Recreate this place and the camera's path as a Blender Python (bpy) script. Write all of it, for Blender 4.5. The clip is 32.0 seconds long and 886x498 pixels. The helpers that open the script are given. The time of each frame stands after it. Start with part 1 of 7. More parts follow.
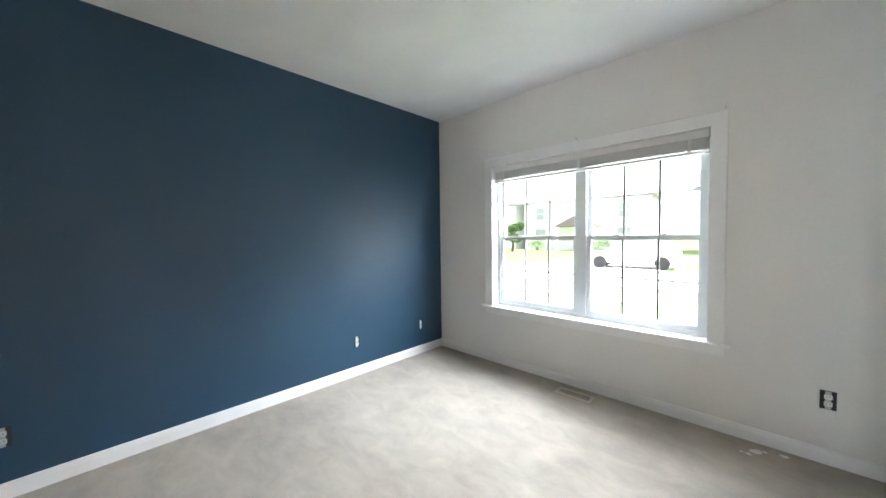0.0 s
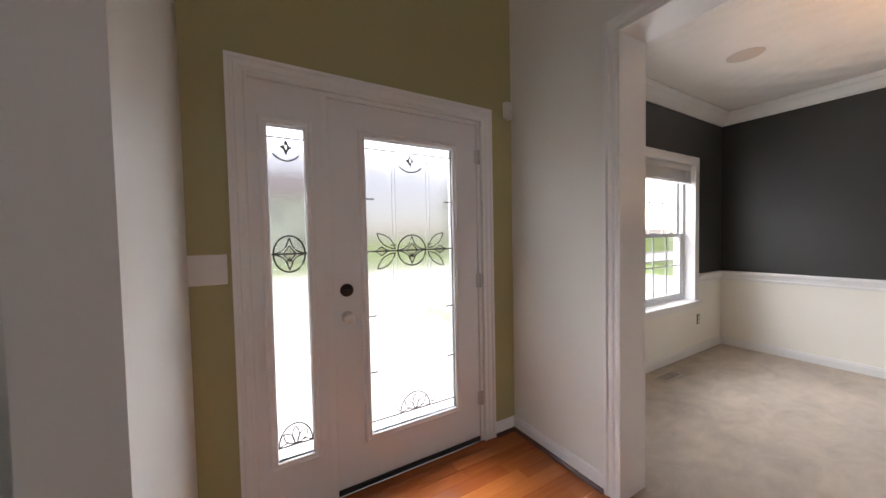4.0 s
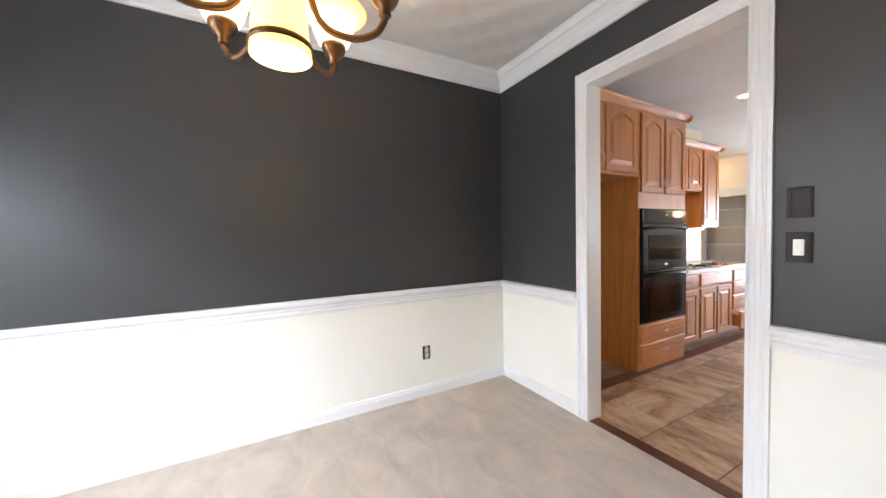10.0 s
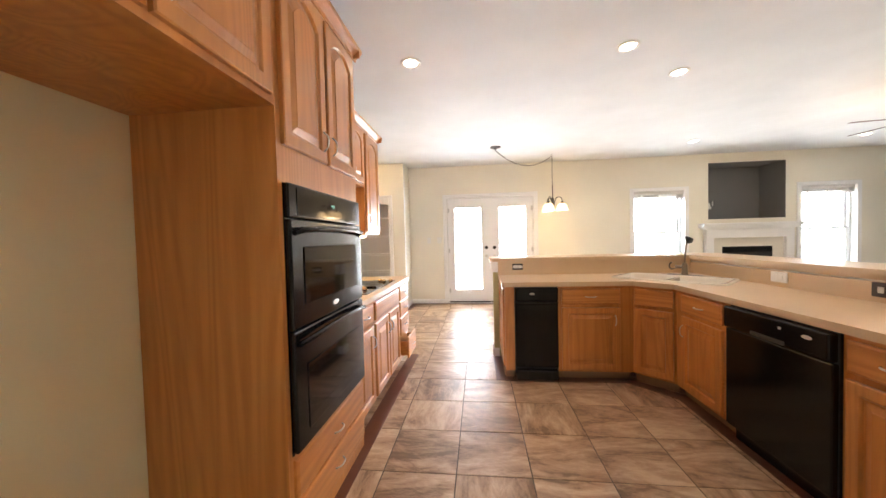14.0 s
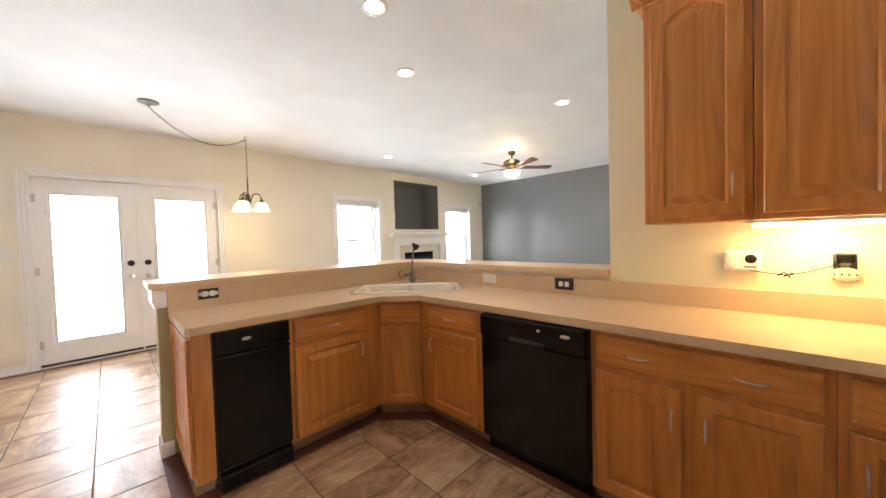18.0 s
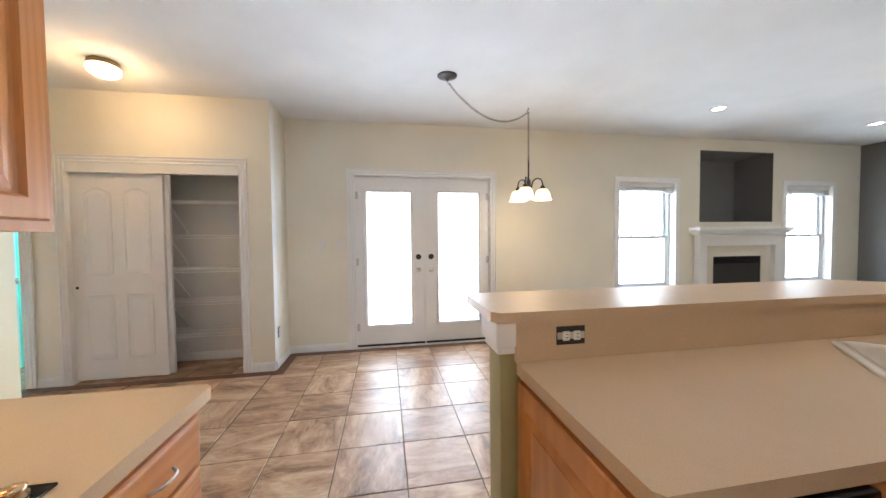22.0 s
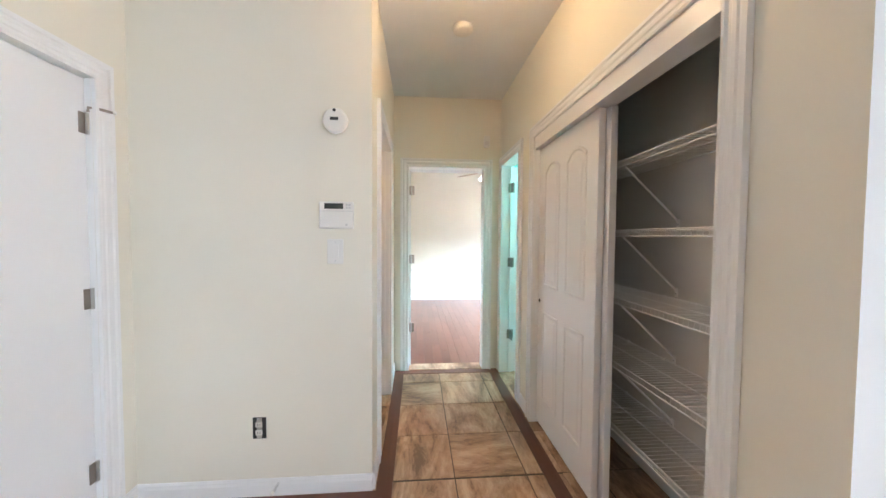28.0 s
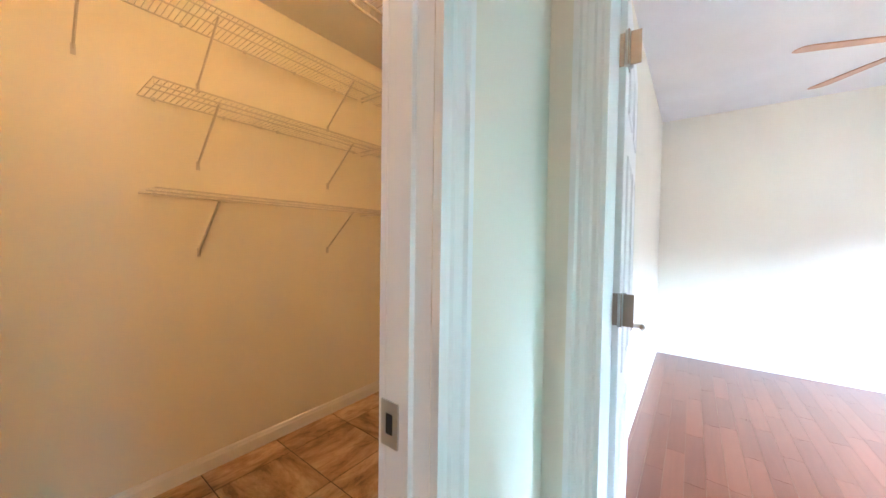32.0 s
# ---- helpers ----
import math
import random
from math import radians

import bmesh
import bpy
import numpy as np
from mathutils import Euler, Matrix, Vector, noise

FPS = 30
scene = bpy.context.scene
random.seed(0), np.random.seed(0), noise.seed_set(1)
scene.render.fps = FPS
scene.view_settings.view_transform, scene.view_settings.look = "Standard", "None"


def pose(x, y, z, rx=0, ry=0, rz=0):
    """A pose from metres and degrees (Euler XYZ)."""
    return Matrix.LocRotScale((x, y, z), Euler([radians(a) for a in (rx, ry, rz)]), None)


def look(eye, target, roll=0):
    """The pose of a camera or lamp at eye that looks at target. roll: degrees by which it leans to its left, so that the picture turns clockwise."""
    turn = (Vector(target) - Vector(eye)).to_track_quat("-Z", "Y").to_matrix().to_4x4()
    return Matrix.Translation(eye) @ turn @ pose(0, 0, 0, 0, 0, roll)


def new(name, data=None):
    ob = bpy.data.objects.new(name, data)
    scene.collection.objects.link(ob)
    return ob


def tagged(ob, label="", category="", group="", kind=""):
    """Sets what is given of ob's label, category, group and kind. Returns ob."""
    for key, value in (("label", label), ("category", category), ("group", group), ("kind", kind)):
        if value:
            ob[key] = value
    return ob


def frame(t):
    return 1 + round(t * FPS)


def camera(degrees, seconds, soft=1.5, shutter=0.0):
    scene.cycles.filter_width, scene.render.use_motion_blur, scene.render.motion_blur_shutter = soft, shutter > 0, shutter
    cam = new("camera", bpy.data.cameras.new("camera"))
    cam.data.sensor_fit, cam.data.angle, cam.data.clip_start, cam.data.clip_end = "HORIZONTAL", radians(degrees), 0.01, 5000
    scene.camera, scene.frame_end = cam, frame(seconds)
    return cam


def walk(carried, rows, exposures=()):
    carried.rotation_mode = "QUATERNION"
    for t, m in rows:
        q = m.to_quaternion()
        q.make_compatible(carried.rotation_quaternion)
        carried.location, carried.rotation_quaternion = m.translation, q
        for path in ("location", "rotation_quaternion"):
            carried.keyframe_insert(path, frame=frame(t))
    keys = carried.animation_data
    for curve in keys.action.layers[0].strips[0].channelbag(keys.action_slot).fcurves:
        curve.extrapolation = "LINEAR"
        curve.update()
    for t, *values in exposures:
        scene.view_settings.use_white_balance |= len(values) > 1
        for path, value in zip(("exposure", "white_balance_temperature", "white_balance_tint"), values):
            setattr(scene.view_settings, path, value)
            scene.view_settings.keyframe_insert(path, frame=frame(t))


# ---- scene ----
cam = camera(106.7, 32.0)
PATH = [
    (0, (0.097, 0.077, 1.315), (-1.292, 1.513, 1.236), -0.72),
    (0.5, (0.135, 0.139, 1.320), (-1.028, 1.764, 1.242), -0.91),
    (1, (0.202, 0.214, 1.331), (-0.699, 1.998, 1.258), -0.99),
    (1.5, (0.307, 0.260, 1.341), (-0.304, 2.163, 1.272), -1.07),
    (2, (0.460, 0.311, 1.334), (0.120, 2.281, 1.272), -1.07),
    (2.5, (0.670, 0.373, 1.332), (0.571, 2.369, 1.271), -1.12),
    (3, (0.811, 0.440, 1.342), (1.049, 2.424, 1.272), -1.09),
    (3.5, (0.904, 0.559, 1.339), (1.551, 2.450, 1.266), -1.04),
    (4, (1.029, 0.684, 1.341), (2.032, 2.413, 1.272), -1.15),
    (4.5, (1.141, 0.746, 1.335), (2.437, 2.268, 1.275), -1.50),
    (6.5, (1.712, 0.904, 1.325), (3.677, 1.269, 1.260), -0.99),
    (7, (1.820, 0.949, 1.321), (3.812, 1.114, 1.252), -1.09),
    (7.5, (2.000, 0.938, 1.314), (3.998, 0.987, 1.238), -1.29),
    (8, (2.269, 0.909, 1.314), (4.267, 0.895, 1.238), -1.29),
    (8.5, (2.572, 0.936, 1.305), (4.563, 0.758, 1.224), -1.14),
    (9, (2.876, 0.911, 1.297), (4.834, 0.509, 1.225), -1.16),
    (9.5, (3.191, 0.771, 1.285), (5.075, 0.102, 1.213), -1.29),
    (10, (3.475, 0.634, 1.291), (5.235, -0.314, 1.219), -1.15),
    (10.5, (3.761, 0.469, 1.301), (5.333, -0.765, 1.231), -1.29),
    (11, (3.951, 0.268, 1.296), (5.288, -1.218, 1.219), -1.47),
    (11.5, (4.085, -0.003, 1.293), (5.179, -1.675, 1.215), -1.39),
    (12, (4.225, -0.228, 1.279), (5.104, -2.023, 1.200), -1.43),
    (12.5, (4.363, -0.432, 1.285), (5.034, -2.314, 1.208), -1.40),
    (13, (4.431, -0.654, 1.284), (4.923, -2.591, 1.209), -1.30),
    (13.5, (4.488, -0.923, 1.283), (4.840, -2.891, 1.224), -1.32),
    (15.5, (4.589, -1.852, 1.290), (4.288, -3.829, 1.224), -1.75),
    (16, (4.546, -2.008, 1.290), (4.010, -3.933, 1.231), -1.67),
    (16.5, (4.544, -2.101, 1.300), (3.726, -3.925, 1.246), -1.59),
    (17, (4.561, -2.153, 1.301), (3.486, -3.839, 1.249), -1.61),
    (17.5, (4.571, -2.161, 1.295), (3.297, -3.702, 1.239), -1.62),
    (18, (4.573, -2.163, 1.280), (3.149, -3.567, 1.222), -1.63),
    (18.5, (4.570, -2.168, 1.272), (3.042, -3.457, 1.213), -1.58),
    (19, (4.581, -2.209, 1.266), (3.011, -3.446, 1.208), -1.41),
    (19.5, (4.590, -2.312, 1.271), (3.022, -3.553, 1.210), -1.25),
    (20, (4.586, -2.481, 1.283), (3.212, -3.933, 1.221), -1.20),
    (20.5, (4.618, -2.704, 1.278), (3.573, -4.408, 1.215), -0.81),
    (21, (4.718, -3.038, 1.279), (3.976, -4.895, 1.219), -0.57),
    (21.5, (4.758, -3.351, 1.299), (4.219, -5.276, 1.235), -0.68),
    (22, (4.776, -3.678, 1.323), (4.437, -5.648, 1.259), -0.59),
    (22.5, (4.853, -4.020, 1.320), (4.619, -6.005, 1.263), -0.36),
    (23, (4.940, -4.345, 1.312), (4.812, -6.340, 1.264), -0.46),
    (23.5, (4.941, -4.696, 1.307), (5.056, -6.693, 1.273), -0.62),
    (24, (5.002, -5.044, 1.320), (5.400, -7.003, 1.282), -0.34),
    (24.5, (5.028, -5.335, 1.350), (5.820, -7.171, 1.314), -0.26),
    (25, (4.968, -5.581, 1.377), (6.185, -7.168, 1.341), -0.17),
    (25.5, (4.900, -5.784, 1.374), (6.485, -7.004, 1.323), 0.19),
    (26, (4.856, -5.952, 1.359), (6.669, -6.796, 1.310), 0.29),
    (26.5, (4.781, -6.080, 1.358), (6.708, -6.611, 1.310), 0.47),
    (28.5, (5.704, -6.460, 1.336), (7.700, -6.562, 1.262), 0.18),
    (29, (6.086, -6.489, 1.347), (8.084, -6.505, 1.274), -0.07),
    (29.5, (6.430, -6.513, 1.348), (8.422, -6.360, 1.275), -0.32),
    (30, (6.750, -6.546, 1.345), (8.704, -6.124, 1.269), -0.02),
    (30.5, (7.028, -6.511, 1.337), (8.931, -5.900, 1.260), -0.09),
    (31, (7.256, -6.477, 1.342), (9.084, -5.669, 1.271), -0.13),
    (31.5, (7.469, -6.464, 1.331), (9.165, -5.405, 1.259), -0.02),
    (32, (7.733, -6.487, 1.300), (9.327, -5.280, 1.243), 0.82),
]
STOPS = [(0.0, 2.05, 6300, 12), (1.0, 1.95, 6400, 14), (2.0, 1.4, 6600, 17), (3.0, 0.5, 6500, 16), (4.0, 0.05, 6700, 19), (4.5, 0.05, 6700, 18), (6.5, 0.55, 6350, 17), (7.0, 0.6, 6350, 17),
         (8.0, 0.43, 6300, 17), (9.0, 0.5, 6200, 17), (9.5, 0.9, 6150, 16), (10.0, 1.2, 6100, 15), (11.0, 1.45, 6000, 13), (12.0, 1.55, 6100, 13), (13.0, 1.48, 6700, 14), (13.5, 1.5, 6600, 14), (15.5, 1.5, 6700, 14), (16.0, 1.5, 6700, 14),
         (17.0, 1.25, 6500, 13), (18.0, 1.32, 6500, 13), (19.0, 1.42, 7000, 13), (20.0, 1.32, 6200, 12), (22.0, 0.88, 5900, 11), (23.0, 0.7, 5600, 9), (24.0, 0.33, 5550, 9), (25.0, -0.05, 5700, 9), (25.5, 0.15, 5750, 9), (26.0, 0.62, 5850, 9),
         (26.5, 0.95, 5900, 9), (29.0, 0.88, 5800, 15), (30.0, 0.86, 5750, 16), (31.0, 0.98, 5650, 14), (32.0, 0.9, 5450, 13)]
walk(cam, [(t, look(eye, target, roll)) for t, eye, target, roll in PATH], STOPS)
# ---------------------------------------------------------------- world, sun, large lights
world = bpy.data.worlds.new("sky")
scene.world = world
world.use_nodes = True
_n = world.node_tree
_sky = _n.nodes.new("ShaderNodeTexSky")
_sky.sky_type, _sky.sun_disc, _sky.sun_elevation, _sky.sun_rotation = "NISHITA", False, radians(53), radians(95)
_sky.air_density, _sky.dust_density = 1.0, 1.0
_bg = _n.nodes["Background"]
_bg.inputs["Strength"].default_value = 0.15
_hs = _n.nodes.new("ShaderNodeHueSaturation")
_hs.inputs["Saturation"].default_value = 0.4
_n.links.new(_sky.outputs["Color"], _hs.inputs["Color"])
_n.links.new(_hs.outputs["Color"], _bg.inputs["Color"])
_s = bpy.data.lights.new("sun", "SUN")
_s.energy, _s.angle, _s.color = 5.0, radians(0.6), (1.0, 0.96, 0.9)
new("sun", _s).matrix_world = look((6, -0.6, 8), (0, 0, 0))


def area_lamp(name, eye, target, w, h, watts, colour=(1, 1, 1)):
    """Daylight that comes in through an opening."""
    d = bpy.data.lights.new(name, "AREA")
    d.shape, d.size, d.size_y, d.energy, d.color = "RECTANGLE", w, h, watts, colour
    ob = new(name, d)
    ob.matrix_world = look(eye, target)
    return ob


def bulb(name, x, y, z, watts, colour, r=0.03):
    d = bpy.data.lights.new(name, "POINT")
    d.energy, d.color, d.shadow_soft_size = watts, colour, r
    ob = new(name, d)
    ob.location = (x, y, z)
    return ob


def spot(name, x, y, z, watts, colour, angle=120):
    d = bpy.data.lights.new(name, "SPOT")
    d.energy, d.color, d.spot_size, d.spot_blend, d.shadow_soft_size = watts, colour, radians(angle), 0.6, 0.05
    ob = new(name, d)
    ob.matrix_world = look((x, y, z), (x, y + 0.001, z - 1))
    return ob


DAY, WARM, AMBER = (0.86, 0.94, 1.0), (1.0, 0.72, 0.42), (1.0, 0.58, 0.22)
# daylight of the open sky, outside the openings
area_lamp("daylight_street_side", (3.2, 13.0, 9.0), (3.2, 3.0, 1.2), 26.0, 9.0, 5300, DAY)
area_lamp("daylight_entry_door", (1.7, 4.3, 3.3), (1.7, 1.4, 0.5), 1.8, 1.6, 210, DAY)
area_lamp("daylight_dining_window", (4.295, 2.622, 1.70), (4.295, 0, 1.55), 1.80, 0.62, 24, DAY)
area_lamp("daylight_french_doors", (4.305, -7.84, 1.07), (4.305, 0, 1.07), 1.62, 1.95, 84, DAY)
area_lamp("daylight_back_window_a", (1.2, -7.935, 1.33), (1.2, 0, 1.33), 0.88, 1.46, 26, DAY)
area_lamp("daylight_back_window_b", (-1.62, -7.935, 1.33), (-1.62, 0, 1.33), 0.88, 1.46, 26, DAY)
area_lamp("daylight_bedroom_window", (10.0, -11.7, 2.75), (11.0, -9.0, 1.35), 2.6, 1.2, 2800, (0.68, 0.86, 1.0))
# fill lamp behind the bathroom window, which is added and never in view
area_lamp("fill_bathroom_opening", (8.2, -10.14, 1.55), (8.2, -7, 1.2), 0.68, 0.88, 9, (0.9, 1, 0.97))
# added fill lamp without a fixture, brightens the bathroom beyond its open door
bulb("bathroom_fill", 8.15, -8.25, 2.55, 22, (0.74, 1.0, 0.95), 0.08)
# lamps that are lit
for _k in range(5):
    _a = radians(176 + 72 * _k)
    bulb("chandelier_bulb", 4.30 + 0.23 * math.cos(_a), 0.588 + 0.23 * math.sin(_a), 1.885, 3.6, (1.0, 0.55, 0.22), 0.012)
bulb("chandelier_bulb_down", 4.30, 0.588, 1.67, 2.0, (1.0, 0.55, 0.22), 0.04)
bulb("pendant_bulb", 3.255, -7.04, 1.68, 4, WARM, 0.08)
bulb("fan_bulb", -0.2, -5.2, 2.22, 9, WARM, 0.08)
bulb("fan_bulb_top", -0.05, -5.1, 2.54, 2.6, WARM, 0.03)
bulb("bedroom_fan_bulb", 10.72, -7.55, 2.22, 10, WARM, 0.08)
bulb("flush_bulb", 6.90, -6.665, 2.52, 5.6, (1.0, 0.61, 0.28), 0.07)
bulb("laundry_bulb", 8.35, -5.75, 2.57, 21, (1.0, 0.50, 0.16), 0.07)
for _x, _y in ((5.045, -3.85), (3.375, -3.875), (2.735, -4.365), (1.10, -3.73), (1.17, -6.76), (-1.32, -6.88), (-1.34, -3.77)):
    spot("can_spot", _x, _y, 2.69, 7, (1.0, 0.86, 0.68), 130)
for _x, _y, _z, _w, _e in ((2.56, -2.0, 1.29, 0.5, 1.3), (5.70, -3.52, 1.76, 0.36, 0.45), (5.74, -4.42, 1.315, 0.2, 0.18)):
    area_lamp("undercabinet_lamp", (_x, _y, _z), (_x + (0.001 if _x > 4 else -0.001), _y, 0), 0.06, _w, _e, (1.0, 0.68, 0.25))

# ---------------------------------------------------------------- materials


def node_mat(name):
    m = bpy.data.materials.new(name)
    m.use_nodes = True
    t = m.node_tree
    return m, t, t.nodes["Principled BSDF"]


def ramp(t, stops):
    r = t.nodes.new("ShaderNodeValToRGB")
    e = r.color_ramp.elements
    for i, (p, c) in enumerate(stops):
        el = e[i] if i < 2 else e.new(p)
        el.position, el.color = p, (*c, 1)
    return r


def coords(t, scale=(1, 1, 1), world_space=True, rot=(0, 0, 0)):
    mp = t.nodes.new("ShaderNodeMapping")
    mp.inputs["Scale"].default_value = scale
    mp.inputs["Rotation"].default_value = [radians(a) for a in rot]
    if world_space:
        t.links.new(t.nodes.new("ShaderNodeNewGeometry").outputs["Position"], mp.inputs["Vector"])
    else:
        t.links.new(t.nodes.new("ShaderNodeTexCoord").outputs["Object"], mp.inputs["Vector"])
    return mp


def noise_tex(t, vec, scale, detail=4.0, rough=0.55, distort=0.0):
    n = t.nodes.new("ShaderNodeTexNoise")
    n.inputs["Scale"].default_value, n.inputs["Detail"].default_value = scale, detail
    n.inputs["Roughness"].default_value, n.inputs["Distortion"].default_value = rough, distort
    t.links.new(vec.outputs[0], n.inputs["Vector"])
    return n


def add_bump(t, b, height, strength, dist):
    bp = t.nodes.new("ShaderNodeBump")
    bp.inputs["Strength"].default_value, bp.inputs["Distance"].default_value = strength, dist
    t.links.new(height, bp.inputs["Height"])
    t.links.new(bp.outputs["Normal"], b.inputs["Normal"])
    return bp


def paint(name, colour, rough=0.5, var=0.06, grain=180.0, bump=0.12, big=1.3, metal=0.0):
    """Painted or plain surface: broad unevenness in tone, fine roller or moulding texture."""
    m, t, b = node_mat(name)
    v = coords(t)
    lo, hi = [c * (1 - var) for c in colour], [min(1, c * (1 + var)) for c in colour]
    n1 = noise_tex(t, v, big, 2, 0.45)
    r = ramp(t, [(0.3, lo), (0.7, hi)])
    t.links.new(n1.outputs["Fac"], r.inputs["Fac"])
    t.links.new(r.outputs["Color"], b.inputs["Base Color"])
    n2 = noise_tex(t, v, grain, 2)
    add_bump(t, b, n2.outputs["Fac"], bump, 0.002)
    rr = ramp(t, [(0.3, (rough * 0.97,) * 3), (0.75, (min(1, rough * 1.03),) * 3)])
    t.links.new(noise_tex(t, v, big * 3, 3).outputs["Fac"], rr.inputs["Fac"])
    t.links.new(rr.outputs["Color"], b.inputs["Roughness"])
    b.inputs["Metallic"].default_value = metal
    return m


def glow(name, colour, strength, base=(0.9, 0.9, 0.9)):
    m, t, b = node_mat(name)
    b.inputs["Base Color"].default_value = (*base, 1)
    b.inputs["Emission Color"].default_value = (*colour, 1)
    b.inputs["Emission Strength"].default_value = strength
    b.inputs["Roughness"].default_value = 0.35
    return m


def oak(name, along):
    """Varnished oak; along: the local axis of the grain."""
    m, t, b = node_mat(name)
    sc = {"z": (16, 16, 1.0), "x": (1.0, 16, 16), "y": (16, 1.0, 16)}[along]
    mp = coords(t, sc, False)
    off = t.nodes.new("ShaderNodeObjectInfo")
    ad = t.nodes.new("ShaderNodeVectorMath")
    ad.operation = "ADD"
    sca = t.nodes.new("ShaderNodeMath")
    sca.operation, sca.inputs[1].default_value = "MULTIPLY", 37.0
    t.links.new(off.outputs["Random"], sca.inputs[0])
    t.links.new(mp.outputs[0], ad.inputs[0])
    t.links.new(sca.outputs[0], ad.inputs[1])
    broad = noise_tex(t, ad, 0.55, 3, 0.5, 1.6)
    fine = noise_tex(t, ad, 5.0, 6, 0.65, 0.3)
    wv = t.nodes.new("ShaderNodeTexWave")
    wv.wave_type, wv.bands_direction = "RINGS", {"z": "Z", "x": "X", "y": "Y"}[along]
    wv.inputs["Scale"].default_value, wv.inputs["Distortion"].default_value, wv.inputs["Detail"].default_value = 0.34, 11.0, 3.0
    wv.inputs["Detail Scale"].default_value = 0.8
    t.links.new(ad.outputs[0], wv.inputs["Vector"])
    mx = t.nodes.new("ShaderNodeMix")
    mx.data_type, mx.inputs["Factor"].default_value = "FLOAT", 0.68
    t.links.new(wv.outputs["Fac"], mx.inputs["A"])
    t.links.new(fine.outputs["Fac"], mx.inputs["B"])
    m2 = t.nodes.new("ShaderNodeMix")
    m2.data_type, m2.inputs["Factor"].default_value = "FLOAT", 0.4
    t.links.new(mx.outputs["Result"], m2.inputs["A"])
    t.links.new(broad.outputs["Fac"], m2.inputs["B"])
    r = ramp(t, [(0.08, OAK[0]), (0.92, OAK[2]), (0.5, OAK[1])])
    # cathedral figure: contour lines of a broad, stretched noise
    fig = noise_tex(t, ad, 0.22, 1.5, 0.4, 0.5)
    fk = t.nodes.new("ShaderNodeMath")
    fk.operation, fk.inputs[1].default_value = "MULTIPLY", 130.0
    fs = t.nodes.new("ShaderNodeMath")
    fs.operation = "SINE"
    fr = ramp(t, [(0.0, (0.70, 0.60, 0.50)), (0.75, (1, 1, 1))])
    fm = t.nodes.new("ShaderNodeMapRange")
    fm.inputs["From Min"].default_value = -1.0
    t.links.new(fig.outputs["Fac"], fk.inputs[0])
    t.links.new(fk.outputs[0], fs.inputs[0])
    t.links.new(fs.outputs[0], fm.inputs["Value"])
    t.links.new(fm.outputs["Result"], fr.inputs["Fac"])
    mul = t.nodes.new("ShaderNodeMix")
    mul.data_type, mul.blend_type = "RGBA", "MULTIPLY"
    mul.inputs["Factor"].default_value = 0.38
    t.links.new(m2.outputs["Result"], r.inputs["Fac"])
    t.links.new(r.outputs["Color"], mul.inputs["A"])
    t.links.new(fr.outputs["Color"], mul.inputs["B"])
    t.links.new(mul.outputs["Result"], b.inputs["Base Color"])
    b.inputs["Roughness"].default_value = 0.34
    b.inputs["Coat Weight"].default_value = 0.25
    b.inputs["Coat Roughness"].default_value = 0.25
    add_bump(t, b, fine.outputs["Fac"], 0.08, 0.002)
    return m


OAK = ((0.41, 0.150, 0.034), (0.56, 0.225, 0.056), (0.66, 0.290, 0.082))
M_OAK, M_OAKX = oak("oak_upright", "z"), oak("oak_level", "x")
M_BLUE = paint("paint_blue", (0.016, 0.052, 0.092), 0.45, 0.05, 160, 0.10)
M_WHITEWALL = paint("paint_offwhite_wall", (0.74, 0.73, 0.70), 0.55, 0.03, 160, 0.12)
M_DARK = paint("paint_charcoal", (0.044, 0.0445, 0.044), 0.40, 0.06, 160, 0.12)
M_CREAMLOW = paint("paint_ivory", (0.845, 0.83, 0.755), 0.5, 0.03, 160, 0.10)
M_GREEN = paint("paint_olive", (0.40, 0.365, 0.175), 0.5, 0.05, 160, 0.12)
M_FOYER = paint("paint_pale_grey", (0.76, 0.77, 0.73), 0.42, 0.03, 160, 0.12)
M_CREAM = paint("paint_cream", (0.77, 0.735, 0.63), 0.5, 0.035, 160, 0.12)
M_CREAMK = paint("paint_yellow_cream", (0.75, 0.69, 0.48), 0.5, 0.035, 160, 0.12)
M_GREY = paint("paint_grey", (0.17, 0.175, 0.18), 0.38, 0.05, 160, 0.12)
M_NICHE = paint("paint_niche_grey", (0.19, 0.187, 0.183), 0.5, 0.05, 160, 0.12)
M_MINT = paint("paint_mint", (0.27, 0.70, 0.62), 0.5, 0.04, 160, 0.12)
M_TRIM = paint("trim_white", (0.80, 0.80, 0.79), 0.32, 0.02, 60, 0.03)
M_DOOR = paint("door_white", (0.79, 0.79, 0.79), 0.34, 0.02, 90, 0.05)
M_CEIL = paint("ceiling_white", (0.74, 0.75, 0.755), 0.75, 0.04, 60, 0.35, 2.2)
M_CLOSET = paint("paint_closet_grey", (0.74, 0.72, 0.69), 0.6, 0.04, 120, 0.12)
M_BRICK = paint("brick_red", (0.36, 0.12, 0.09), 0.85, 0.25, 14, 0.5, 4)
M_GRASS = paint("lawn", (0.20, 0.29, 0.09), 0.95, 0.35, 35, 0.6, 0.5)


